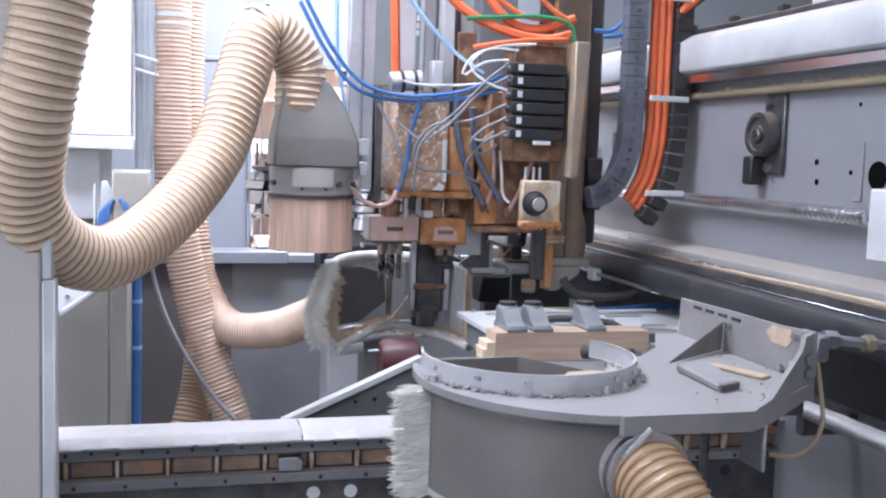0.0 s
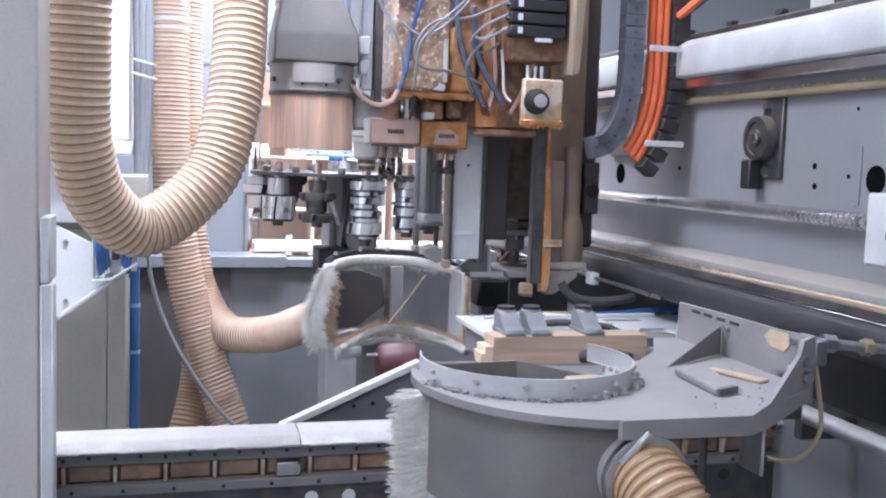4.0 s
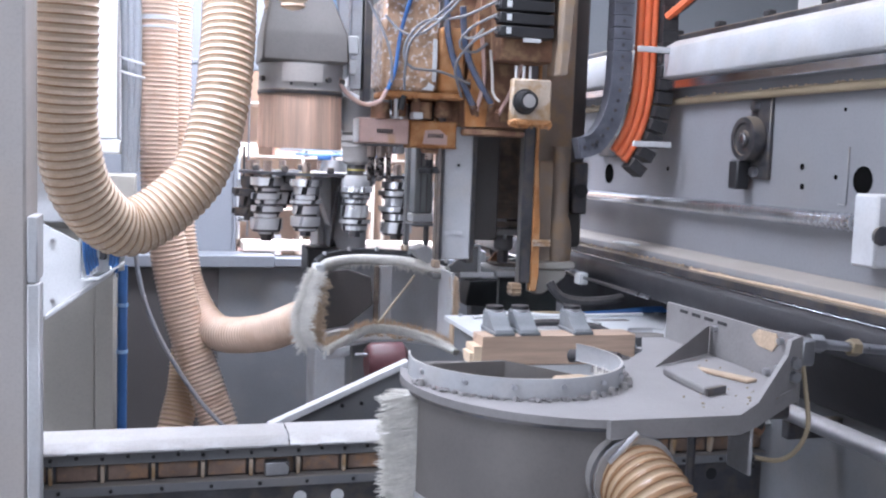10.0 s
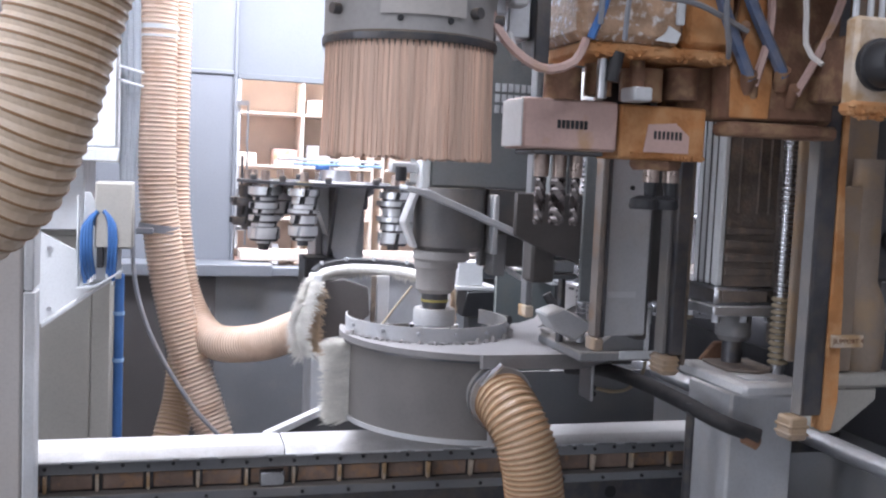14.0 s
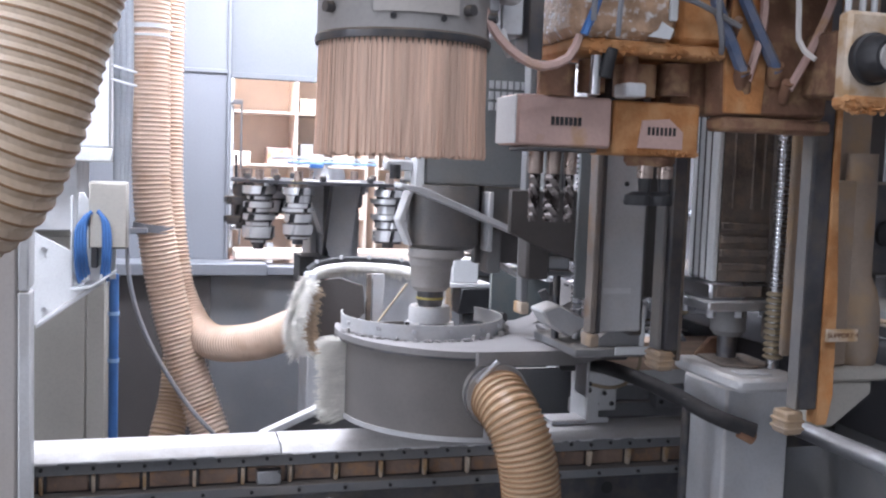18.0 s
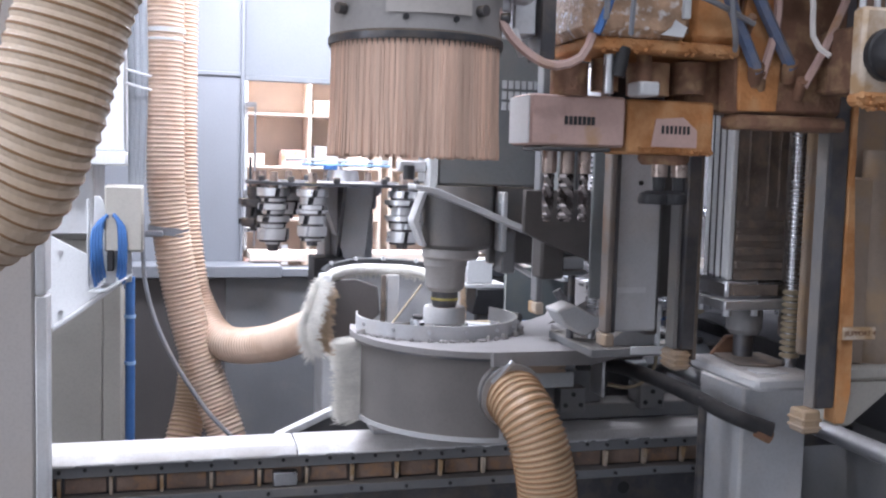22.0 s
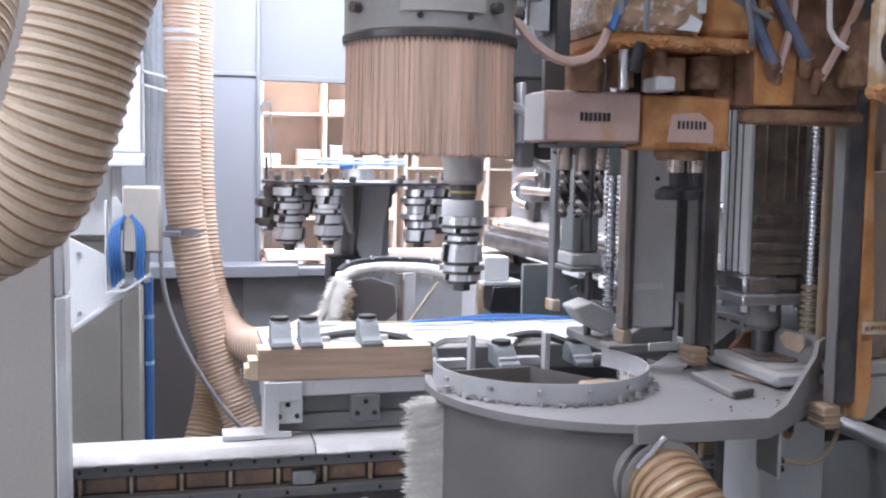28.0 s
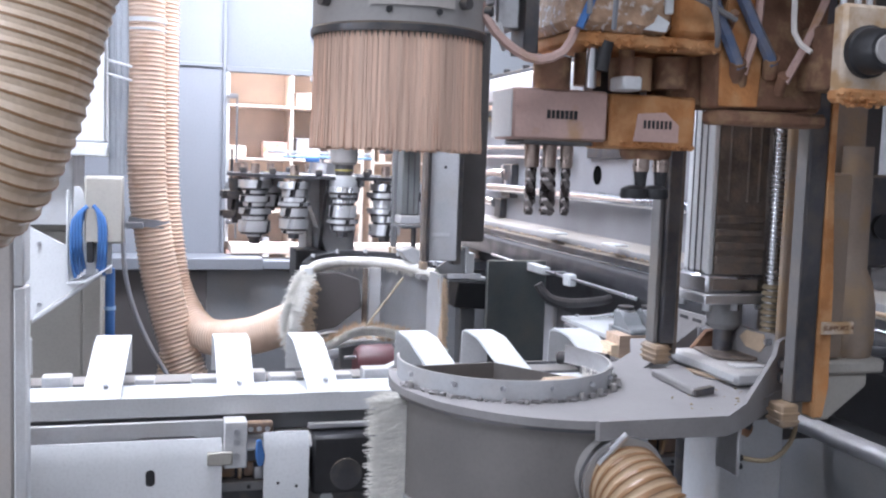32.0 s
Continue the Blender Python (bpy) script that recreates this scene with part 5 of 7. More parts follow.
wires(head, "air_line", BLUE, 0.0062, [
    [(0.30, 1.33, 2.36), (0.38, 1.33, 2.22), (0.47, 1.33, 2.12), (0.58, 1.32, 2.085), (0.70, 1.30, 2.09), (0.79, 1.28, 2.11), (0.90, 1.26, 2.16)],
    [(0.29, 1.34, 2.34), (0.37, 1.34, 2.20), (0.46, 1.34, 2.10), (0.58, 1.33, 2.07), (0.70, 1.31, 2.075), (0.80, 1.28, 2.09), (0.90, 1.26, 2.12)],
    [(0.66, 1.34, 2.08), (0.635, 1.36, 1.98), (0.62, 1.365, 1.86), (0.60, 1.37, 1.80)]], "blue air line")
wires(head, "air_hose", DUSTBLUE, 0.010, [
    [(0.775, 1.36, 2.10), (0.785, 1.375, 1.98), (0.82, 1.38, 1.872), (0.88, 1.385, 1.758)],
    [(0.82, 1.34, 2.06), (0.84, 1.37, 1.95), (0.87, 1.38, 1.877), (0.94, 1.385, 1.767)]], "dusty dark blue hose")
wires(head, "air_line", PALEBLUE, 0.006, [
    [(0.60, 1.36, 2.40), (0.68, 1.35, 2.30), (0.76, 1.34, 2.22), (0.84, 1.30, 2.16)],
    [(0.40, 1.38, 2.5), (0.405, 1.38, 2.25), (0.42, 1.38, 2.12), (0.44, 1.385, 2.02)]], "pale blue air line")
wires(head, "wire", GREYCABLE, 0.0045, [
    [(0.90, 1.25, 2.19), (0.84, 1.26, 2.14), (0.76, 1.29, 2.05), (0.66, 1.32, 1.95), (0.645, 1.34, 1.86), (0.65, 1.36, 1.80)],
    [(0.90, 1.25, 2.15), (0.82, 1.27, 2.10), (0.74, 1.29, 2.01), (0.67, 1.32, 1.96), (0.62, 1.34, 1.98), (0.585, 1.36, 2.02)],
    [(0.90, 1.25, 2.07), (0.80, 1.28, 2.02), (0.69, 1.31, 2.0), (0.64, 1.33, 1.93), (0.66, 1.34, 1.87), (0.76, 1.35, 1.86), (0.86, 1.37, 1.83)],
    [(0.90, 1.25, 2.03), (0.83, 1.28, 1.99), (0.80, 1.30, 1.94), (0.85, 1.31, 1.92), (0.89, 1.30, 1.95)],
    [(0.90, 1.25, 1.99), (0.84, 1.29, 1.95), (0.80, 1.33, 1.88), (0.83, 1.37, 1.80), (0.85, 1.41, 1.785)],
    [(0.53, 1.36, 2.06), (0.57, 1.34, 1.98), (0.60, 1.34, 1.90), (0.61, 1.36, 1.82)]], "grey wire loop")
wires(head, "wire", WHITE, 0.004, [
    [(0.90, 1.25, 2.20), (0.83, 1.27, 2.19), (0.77, 1.29, 2.15), (0.80, 1.29, 2.21), (0.88, 1.26, 2.24), (0.98, 1.24, 2.25)],
    [(0.90, 1.25, 2.11), (0.84, 1.26, 2.13), (0.79, 1.28, 2.18), (0.84, 1.27, 2.23), (0.93, 1.25, 2.23)],
    [(0.56, 1.34, 2.14), (0.64, 1.32, 2.12), (0.74, 1.30, 2.12), (0.84, 1.27, 2.13)],
        [(0.87, 1.28, 1.99), (0.84, 1.30, 1.96), (0.81, 1.31, 1.97)]], "pale wire")
wires(head, "wire", POST, 0.0045, [[(0.90, 1.30, 1.93), (0.905, 1.29, 1.86), (0.91, 1.29, 1.80), (0.925, 1.27, 1.775)]], "dusty pale wire")
wires(head, "cable", ORANGE, 0.014, [
    [(0.60, 1.36, 2.75), (0.66, 1.34, 2.50), (0.76, 1.32, 2.36), (0.90, 1.29, 2.29), (1.02, 1.27, 2.27), (1.10, 1.27, 2.29)],
    [(0.80, 1.33, 2.70), (0.83, 1.32, 2.45), (0.90, 1.30, 2.33), (1.0, 1.29, 2.30), (1.12, 1.29, 2.34)],
    [(0.585, 1.40, 2.75), (0.575, 1.38, 2.50), (0.578, 1.37, 2.30), (0.585, 1.37, 2.14)]], "orange cable")
wires(head, "cable", ORANGE, 0.008, [
    [(0.80, 1.29, 2.235), (0.88, 1.27, 2.25), (0.97, 1.25, 2.262), (1.08, 1.24, 2.268)],
    [(0.86, 1.31, 2.40), (0.95, 1.29, 2.34), (1.04, 1.28, 2.33)],
    [(0.98, 1.30, 2.42), (1.05, 1.29, 2.36), (1.10, 1.28, 2.33)]], "orange cable")
wires(head, "cable", GREEN, 0.007, [[(0.78, 1.30, 2.32), (0.90, 1.28, 2.33), (1.0, 1.27, 2.335), (1.09, 1.26, 2.32), (1.11, 1.26, 2.27)]], "green cable")
wires(head, "cable", PINK, 0.007, [
    [(1.02, 1.385, 2.05), (1.03, 1.37, 1.92), (1.0, 1.375, 1.82), (0.96, 1.38, 1.74)], [(0.90, 1.39, 1.98), (0.91, 1.385, 1.85), (0.89, 1.39, 1.75)],
    [(0.44, 1.40, 1.86), (0.47, 1.38, 1.79), (0.53, 1.38, 1.752), (0.58, 1.38, 1.765), (0.60, 1.385, 1.80)]], "dust covered cable")
# drill slide that plunges below the second gearbox
ext = part("plunge_slide", box(0.712, 0.800, 1.555, 1.60, 1.395, 1.70, 0.004), DARKSTEEL, head, "dark plunging drill slide")
part("slide_bar", box(0.690, 0.708, 1.550, 1.575, 1.40, 1.70, 0.002), ALU, ext)
part("slide_bar", box(0.804, 0.822, 1.550, 1.575, 1.40, 1.70, 0.002), ALU, ext)
part("slide_block", box(0.70, 0.815, 1.546, 1.57, 1.47, 1.49, 0.003), RUST, ext)
part("spindle", rod((0.745, 1.575, 1.345), (0.745, 1.575, 1.396), 0.034, 0.040, 20), DARKSTEEL, ext)
part("sensor_arm", rod((0.66, 1.57, 1.362), (0.72, 1.57, 1.362), 0.005, seg=8), STEEL, ext)
part("sensor_head", box(0.70, 0.718, 1.558, 1.58, 1.348, 1.376, 0.003), BLACK, ext)
part("chuck", rod((0.80, 1.575, 1.362), (0.80, 1.575, 1.396), 0.014, seg=12), STEEL, ext)

# cable chain of the head
ch = thing("cable_chain", (1.3, 1.27, 1.72), "grey cable chain loop with orange cables", "cable chain")
CP = [(1.366, 1.27, 2.85), (1.366, 1.27, 2.45), (1.366, 1.27, 2.15), (1.366, 1.27, 1.98), (1.354, 1.27, 1.87), (1.318, 1.27, 1.775), (1.262, 1.27, 1.712), (1.195, 1.27, 1.690)]


def chain_band(off, width, depth, mat, name, label):
    q = spline(CP, 0.036)
    for i in range(len(q) - (1 if name == "link" else 4)):
        t = (q[i + 1] - q[i]).normalized()
        s = Vector((t.z, 0, -t.x)) * -1
        a, b = q[i] + s * off, q[i + 1] + s * off
        bm = bmesh.new()
        vs = []
        for p in (a + t * 0.001, b - t * 0.001):
            for w in (-width / 2, width / 2):
                for d in (-depth / 2, depth / 2):
                    vs.append(bm.verts.new(p + s * w + Vector((0, d, 0))))
        for f in ((0, 1, 3, 2), (4, 6, 7, 5), (0, 4, 5, 1), (2, 3, 7, 6), (0, 2, 6, 4), (1, 5, 7, 3)):
            bm.faces.new([vs[k] for k in f])
        o = part(name, bm, mat, ch, label)
        if name == "link":
            c = (a + b) / 2
            part("link_pin", rod(c + Vector((0, -depth / 2 - 0.002, 0)), c + Vector((0, 0, 0)), 0.006, seg=10), DARKSTEEL, o)


chain_band(-0.054, 0.064, 0.05, CHAIN, "link", "")
chain_band(0.103, 0.052, 0.06, RUBBER, "outer_link", "")
for off, r in ((0.012, 0.013), (0.036, 0.014), (0.060, 0.013)):
    q = spline(CP, 20)
    pts = []
    for i in range(len(q)):
        t = (q[min(i + 1, len(q) - 1)] - q[max(i - 1, 0)]).normalized()
        pts.append(q[i] + Vector((t.z, 0, -t.x)) * -off)
    part("orange_cable", tube(pts[:-2], r, 10, 0.03), ORANGE, ch, "orange cable")
part("white_cable", tube([(p[0] - 0.028, p[1], p[2]) for p in CP[:5]], 0.004, 6, 0.04), WHITE, ch)
for z in (1.755, 2.045, 2.35):
    part("separator", box(1.345, 1.475, 1.205, 1.215, z, z + 0.018, 0.002), LIGHT, ch, "light grey separator")
wires(ch, "blue_cable", BLUE, 0.007, [[(1.22, 1.30, 2.24), (1.28, 1.29, 2.25), (1.34, 1.30, 2.30)], [(1.20, 1.32, 2.26), (1.26, 1.31, 2.265), (1.33, 1.31, 2.34)]])
ch2 = thing("cable_chain", (1.62, 2.6, 2.05), "second cable chain with orange cables on the beam", "cable chain")
wires(ch2, "orange_cable", ORANGE, 0.013, [[(1.50, 2.85, 2.06), (1.53, 2.80, 2.10), (1.60, 2.75, 2.18), (1.70, 2.7, 2.4)], [(1.52, 2.88, 2.06), (1.55, 2.83, 2.11), (1.62, 2.78, 2.2), (1.72, 2.73, 2.4)]])
part("band", tube([(1.49, 2.95, 2.06), (1.56, 2.86, 2.12), (1.65, 2.8, 2.24), (1.76, 2.75, 2.45)], 0.03, 8), RUBBER, ch2)

# hose of the head: one ring a piece, so that it can bend
HOSE_N = 104
HA = [(0.350, 3.03, 1.724), (0.344, 3.03, 1.857), (0.233, 2.98, 1.945), (0.166, 2.9, 1.774), (0.102, 2.8, 1.582), (-0.022, 2.65, 1.42), (-0.16, 2.45, 1.331),
      (-0.262, 2.3, 1.378), (-0.304, 2.2, 1.492), (-0.279, 2.12, 1.652), (-0.247, 2.1, 1.806), (-0.23, 2.1, 1.94), (-0.225, 2.1, 2.10)]
HB = [(0.355, 3.05, 2.023), (0.344, 3.05, 2.155), (0.255, 3.0, 2.22), (0.181, 2.95, 2.077), (0.168, 2.9, 1.897), (0.146, 2.85, 1.705), (0.081, 2.8, 1.516),
      (-0.085, 2.72, 1.389), (-0.19, 2.62, 1.473), (-0.227, 2.55, 1.624), (-0.227, 2.52, 1.782), (-0.225, 2.5, 1.936), (-0.225, 2.5, 2.10)]
HC = [(0.316, 1.45, 2.04), (0.304, 1.45, 2.14), (0.169, 1.42, 2.17), (0.006, 1.42, 2.03), (-0.1, 1.42, 1.860), (-0.138, 1.42, 1.743), (-0.168, 1.42, 1.635),
      (-0.222, 1.45, 1.535), (-0.323, 1.5, 1.492), (-0.417, 1.6, 1.545), (-0.403, 1.7, 1.654), (-0.351, 1.8, 1.842), (-0.351, 1.9, 2.046)]


def hose_poses(pts):
    q = spline(pts, HOSE_N)
    out = []
    for i, (t, u, w) in enumerate(frames_along(q)):
        # one twist-free frame, its side kept along the depth
        s = (Vector((0, 1, 0)) - t * t.y).normalized()
        m = Matrix((s, t.cross(s), t)).transposed().to_4x4()
        m.translation = q[i]
        out.append(m)
    return out


ring_profile = [(0.0715, -0.0138), (0.0725, -0.0098), (0.0740, -0.0068), (0.0751, -0.0040), (0.0757, -0.0021), (0.0766, -0.0016), (0.0766, 0.0016), (0.0757, 0.0021), (0.0751, 0.0040), (0.0740, 0.0068), (0.0725, 0.0098), (0.0715, 0.0138), (0.067, 0.0138), (0.067, -0.0138)]
bm = lathe(ring_profile + ring_profile[:1], (0, 0, 0), seg=30)
for f in bm.faces:
    c = f.calc_center_median()
    f.material_index = 1 if abs(c.z) < 0.0022 and c.xy.length > 0.073 else 0
bmesh.ops.recalc_face_normals(bm, faces=bm.faces)
ring_mesh = bpy.data.meshes.new("hose_ring")
bm.to_mesh(ring_mesh)
bm.free()
ring_mesh.shade_smooth()
ring_mesh.set_sharp_from_angle(angle=radians(50))
ring_mesh.materials.append(HOSE)
ring_mesh.materials.append(HOSERIB)
hose = thing("head_hose", (-0.23, 2.1, 2.1), "cream ribbed suction hose hanging in a loop from the head", "hose")
hose_rings = []
for k in range(HOSE_N + 1):
    o = new("hose_ring", ring_mesh)
    o.parent = hose
    hose_rings.append(o)

# ---- second machining unit ----
col2 = thing("spindle_column", (0.97, 2.02, 1.23), "grey spindle column with guide bars and a cylinder", "machine column")
part("panel", box(0.870, 0.968, 1.85, 1.875, 1.272, 2.8, 0.004), GREY, col2, "light grey sheet panel")
part("panel_edge", box(0.969, 0.998, 1.90, 1.96, 1.255, 2.8, 0.003), DARKSTEEL, col2)
part("panel_label", box(0.877, 0.940, 1.8475, 1.8495, 1.352, 1.364, 0), LIGHT, col2)
part("panel_hole", rod((0.920, 1.847, 1.577), (0.920, 1.855, 1.577), 0.005, seg=10), BLACK, col2)
part("guide_bar", box(0.846, 0.859, 1.83, 1.868, 1.272, 2.8, 0.003), BARSTEEL, col2, "rust streaked guide bar")
# dark strip draws the shade side of the bar
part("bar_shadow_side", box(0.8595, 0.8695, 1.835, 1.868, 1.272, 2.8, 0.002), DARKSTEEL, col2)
part("bar_tip", box(0.843, 0.864, 1.825, 1.870, 1.245, 1.271, 0.003), CAST, col2)
part("guide_bar", box(0.834, 0.850, 2.20, 2.24, 1.285, 2.8, 0.003), SLATE, col2, "grey guide bar")
part("bar_tip", box(0.831, 0.853, 2.195, 2.245, 1.256, 1.284, 0.003), DIRTY, col2)
cyl = part("air_cylinder", box(0.838, 0.900, 2.09, 2.17, 1.405, 2.8, 0.005), CARRIER, col2, "aluminium air cylinder")
for k in range(2):
    part("groove", box(0.856 + 0.022 * k, 0.859 + 0.022 * k, 2.0885, 2.091, 1.41, 2.8, 0), DARKSTEEL, cyl)
part("cylinder_cap", box(0.833, 0.905, 2.084, 2.176, 1.375, 1.404, 0.004), GREY, col2)
part("cap_flange", box(0.829, 0.909, 2.078, 2.182, 1.362, 1.374, 0.003), SLATE, col2)
part("piston", rod((0.890, 2.12, 1.212), (0.890, 2.12, 1.362), 0.009, seg=14), DARKSTEEL, col2)
part("screw", rod((0.934, 2.10, 1.214), (0.934, 2.10, 2.7), 0.010, seg=12), STEEL, col2)
bm = bmesh.new()
for k in range(42):
    lathe([(0.010, 0), (0.016, 0.0025), (0.016, 0.0055), (0.010, 0.0080)], (0.934, 2.10, 1.28 + 0.0115 * k), "z", 10, bm)
part("screw_thread", bm, BRIGHT, col2, "bright screw thread")
part("foot", box(0.885, 1.06, 1.99, 2.24, 1.190, 1.212, 0.004), SLATE, col2, "grey foot plate")
part("gusset", slab([(0.915, 1.2125), (1.045, 1.2125), (1.045, 1.302)], "y", 2.0, 2.014, 0.002), SLATE, col2, "grey sail shaped gusset")
part("foot_upright", box(1.046, 1.056, 1.995, 2.05, 1.2125, 1.305, 0.002), WHITE, col2)
part("foot_edge", box(0.98, 1.10, 1.984, 1.9895, 1.196, 1.214, 0.001), WHITE, col2)
part("rod_plate", slab([(0.828, 1.285), (0.870, 1.300), (0.935, 1.268), (0.935, 1.250), (0.900, 1.225), (0.850, 1.252)], "y", 2.05, 2.13, 0.004), GREY, col2, "dusty grey rod end plate")
# dark box puts shade into the gap right of the panel
part("back_body", box(0.999, 1.105, 1.98, 2.10, 1.325, 2.8, 0.006), SHADOWBOX, col2, "dark body filling the shaded gap behind the panel")

sp = thing("spindle", (0.673, 2.43, 1.25), "grey milling spindle with a sloping bracket", "spindle")
SX, SY = 0.673, 2.43
part("nose", lathe([(0.0, 1.284), (0.040, 1.284), (0.050, 1.295), (0.052, 1.345), (0.056, 1.35), (0.056, 1.385), (0.06, 1.392), (0.0, 1.392)], (SX, SY, 0), seg=36), DUSTY, sp, "grey spindle nose")
part("tool_clamp", lathe([(0.0, 1.245), (0.030, 1.245), (0.034, 1.262), (0.034, 1.284), (0.0, 1.284)], (SX, SY, 0), seg=28), DARKSTEEL, sp)
part("yellow_ring", lathe([(0.030, 1.262), (0.0355, 1.262), (0.0355, 1.268), (0.030, 1.268)], (SX, SY, 0), seg=28), YELLOW, sp, "yellow ring")
part("collar", lathe([(0.0, 1.366), (0.066, 1.366), (0.072, 1.372), (0.072, 1.391), (0.0, 1.391)], (SX + 0.012, SY, 0), seg=36), DUSTY, sp)
part("housing", lathe([(0.0, 1.3915), (0.080, 1.3915), (0.091, 1.403), (0.0925, 1.47), (0.0925, 1.552), (0.0, 1.552)], (SX + 0.034, SY + 0.02, 0), seg=44), HOUSING, sp, "smooth grey round housing")
part("housing_strip", slab([(0.603, 1.535), (0.616, 1.538), (0.590, 1.462), (0.616, 1.400), (0.606, 1.398), (0.577, 1.462)], "y", 2.40, 2.46, 0.002), LIGHT, sp, "light chamfered edge plate")
part("housing_rib", box(0.798, 0.812, 2.36, 2.42, 1.39, 1.54, 0.003), GREY, sp)
part("body", box(0.640, 0.945, 2.40, 2.62, 1.553, 2.5, 0.006), CARRIER, sp, "green grey spindle carrier")
part("body_strip", box(0.616, 0.639, 2.395, 2.45, 1.545, 1.66, 0.003), WHITE, sp, "white edge strip")
part("lower_face", slab([(0.80, 1.552), (1.07, 1.549), (1.075, 1.36), (1.03, 1.365), (0.95, 1.41), (0.80, 1.47)], "y", 2.41, 2.46, 0.003), HOUSING, sp, "dark grey lower face")
part("slope_bracket", slab([(0.56, 1.556), (0.615, 1.548), (0.872, 1.446), (0.872, 1.432), (0.61, 1.533), (0.56, 1.545)], "y", 2.31, 2.39, 0.002), LIGHT, sp, "light sloping bracket edge")
part("diagonal_bar", slab([(0.832, 1.372), (0.908, 1.328), (0.908, 1.315), (0.832, 1.358)], "y", 2.42, 2.45, 0.002), LIGHT, sp)
part("bracket_block", box(0.815, 0.85, 2.40, 2.47, 1.33, 1.44, 0.004), SLATE, sp)
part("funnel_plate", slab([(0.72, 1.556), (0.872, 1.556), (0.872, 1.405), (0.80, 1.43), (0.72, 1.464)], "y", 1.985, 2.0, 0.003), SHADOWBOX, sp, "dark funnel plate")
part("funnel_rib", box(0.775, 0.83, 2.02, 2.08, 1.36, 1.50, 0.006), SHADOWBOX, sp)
part("cover_plate", box(0.897, 0.942, 2.035, 2.045, 1.316, 1.98, 0.003), CARRIER, sp, "flat grey cover plate")
part("inner_web", box(0.80, 0.94, 2.462, 2.50, 1.35, 1.50, 0.003), HOUSING, sp)
for k in range(3):
    for j in range(6):
        part("grille_slot", box(0.80 + 0.017 * j, 0.811 + 0.017 * j, 2.394, 2.4015, 1.745 + 0.027 * k, 1.765 + 0.027 * k, 0), LIGHT, sp)
part("lamp_arm", box(0.545, 0.615, 2.42, 2.46, 1.585, 1.612, 0.004), LIGHT, sp)
part("sensor", rod((0.565, 2.40, 1.565), (0.565, 2.40, 1.60), 0.014, seg=14), BLACK, sp)

tool = thing("milling_tool", (SX, SY, 1.05), "stacked bright steel milling cutter held by the spindle", "milling cutter")
part("clamp_ring", lathe([(0.034, 1.240), (0.040, 1.245), (0.050, 1.245), (0.053, 1.241), (0.053, 1.204), (0.034, 1.204)], (SX, SY, 0), seg=40), GREY, tool, "smooth grey clamp ring")
cutter("cutter_stack", Vector((SX, SY, 1.215)), [(0.060, 0.020, 4), (0.050, 0.010, 5), (0.046, 0.012, 5), (0.052, 0.044, 4), (0.056, 0.014, 4), (0.046, 0.016, 5)], tool)

# ---- suction drum ----
drum = thing("suction_drum", (0.757, 1.76, 0.985), "dusty grey suction drum with a bolted collar and hose", "suction drum")
DC = (0.757, 1.762)
arc = [(DC[0] + 0.312 * math.cos(radians(a)), DC[1] + 0.312 * math.sin(radians(a))) for a in range(140, 269, 4)]
shell = arc + [(0.765, 1.452), (0.80, 1.50), (0.83, 1.62), (0.82, 1.80), (0.70, 1.98)]
bm = bmesh.new()
ins = [(DC[0] + (x - DC[0]) * 0.975, DC[1] + (y - DC[1]) * 0.975) for x, y in shell]
rings = [[bm.verts.new((x, y, z)) for x, y in ring] for ring, z in ((shell, 0.985), (shell, 1.174), (ins, 1.174), (ins, 0.992))]
for a, b in zip(rings, rings[1:]):
    for k in range(len(shell)):
        bm.faces.new((a[k], a[(k + 1) % len(shell)], b[(k + 1) % len(shell)], b[k]))
part("body", bm, DRUM_PAINT, drum, "grey sheet drum with a curved wall")
part("bottom_fold", slab([(DC[0] + (x - DC[0]) * 1.01, DC[1] + (y - DC[1]) * 1.01) for x, y in arc] + [(0.75, 1.47), (0.66, 1.95)], "z", 0.978, 0.990), GREY, drum)
part("seam_strip", box(0.716, 0.728, 1.445, 1.4485, 0.99, 1.17, 0.001), LIGHT, drum)
outer = [(0.767 + 0.337 * math.cos(radians(a)), 1.760 + 0.337 * math.sin(radians(a))) for a in range(162, 262, 5)]
inner = [(0.651 + 0.197 * math.cos(radians(a)), 1.776 + 0.197 * math.sin(radians(a))) for a in range(378, 158, -8)]
part("rim_plate", slab(outer + [(0.93, 1.432), (1.155, 1.60), (1.158, 2.13), (1.10, 2.13), (1.02, 1.97), (0.94, 1.88)] + inner, "z", 1.176, 1.190), PLATE, drum, "pale dusty rim plate")
part("rim_edge", slab(outer + [(0.70, 1.432)] + [(0.767 + 0.330 * math.cos(radians(a)), 1.760 + 0.330 * math.sin(radians(a))) for a in range(257, 161, -5)], "z", 1.170, 1.1755), DARKSTEEL, drum)
bm = lathe([(0.201, 0.0), (0.205, 0.0), (0.205, 0.036), (0.201, 0.036)], (0.651, 1.776, 1.1905), seg=60, a0=160, a1=392)
part("collar", bm, GREY, drum, "thin grey collar ring")
studs("collar_bolt", [(0.651 + 0.205 * math.cos(radians(a)), 1.776 + 0.205 * math.sin(radians(a)), 1.212) for a in (195, 225, 250, 275, 300, 322, 345)], "y", 0.0048, -0.008, STEEL, drum)
for a in (200, 290, 303, 318, 331):
    p = (0.651 + 0.217 * math.cos(radians(a)), 1.776 + 0.217 * math.sin(radians(a)))
    part("dust_nut", rod((*p, 1.1905), (*p, 1.203), 0.007, 0.005, 8), DUSTY, drum)
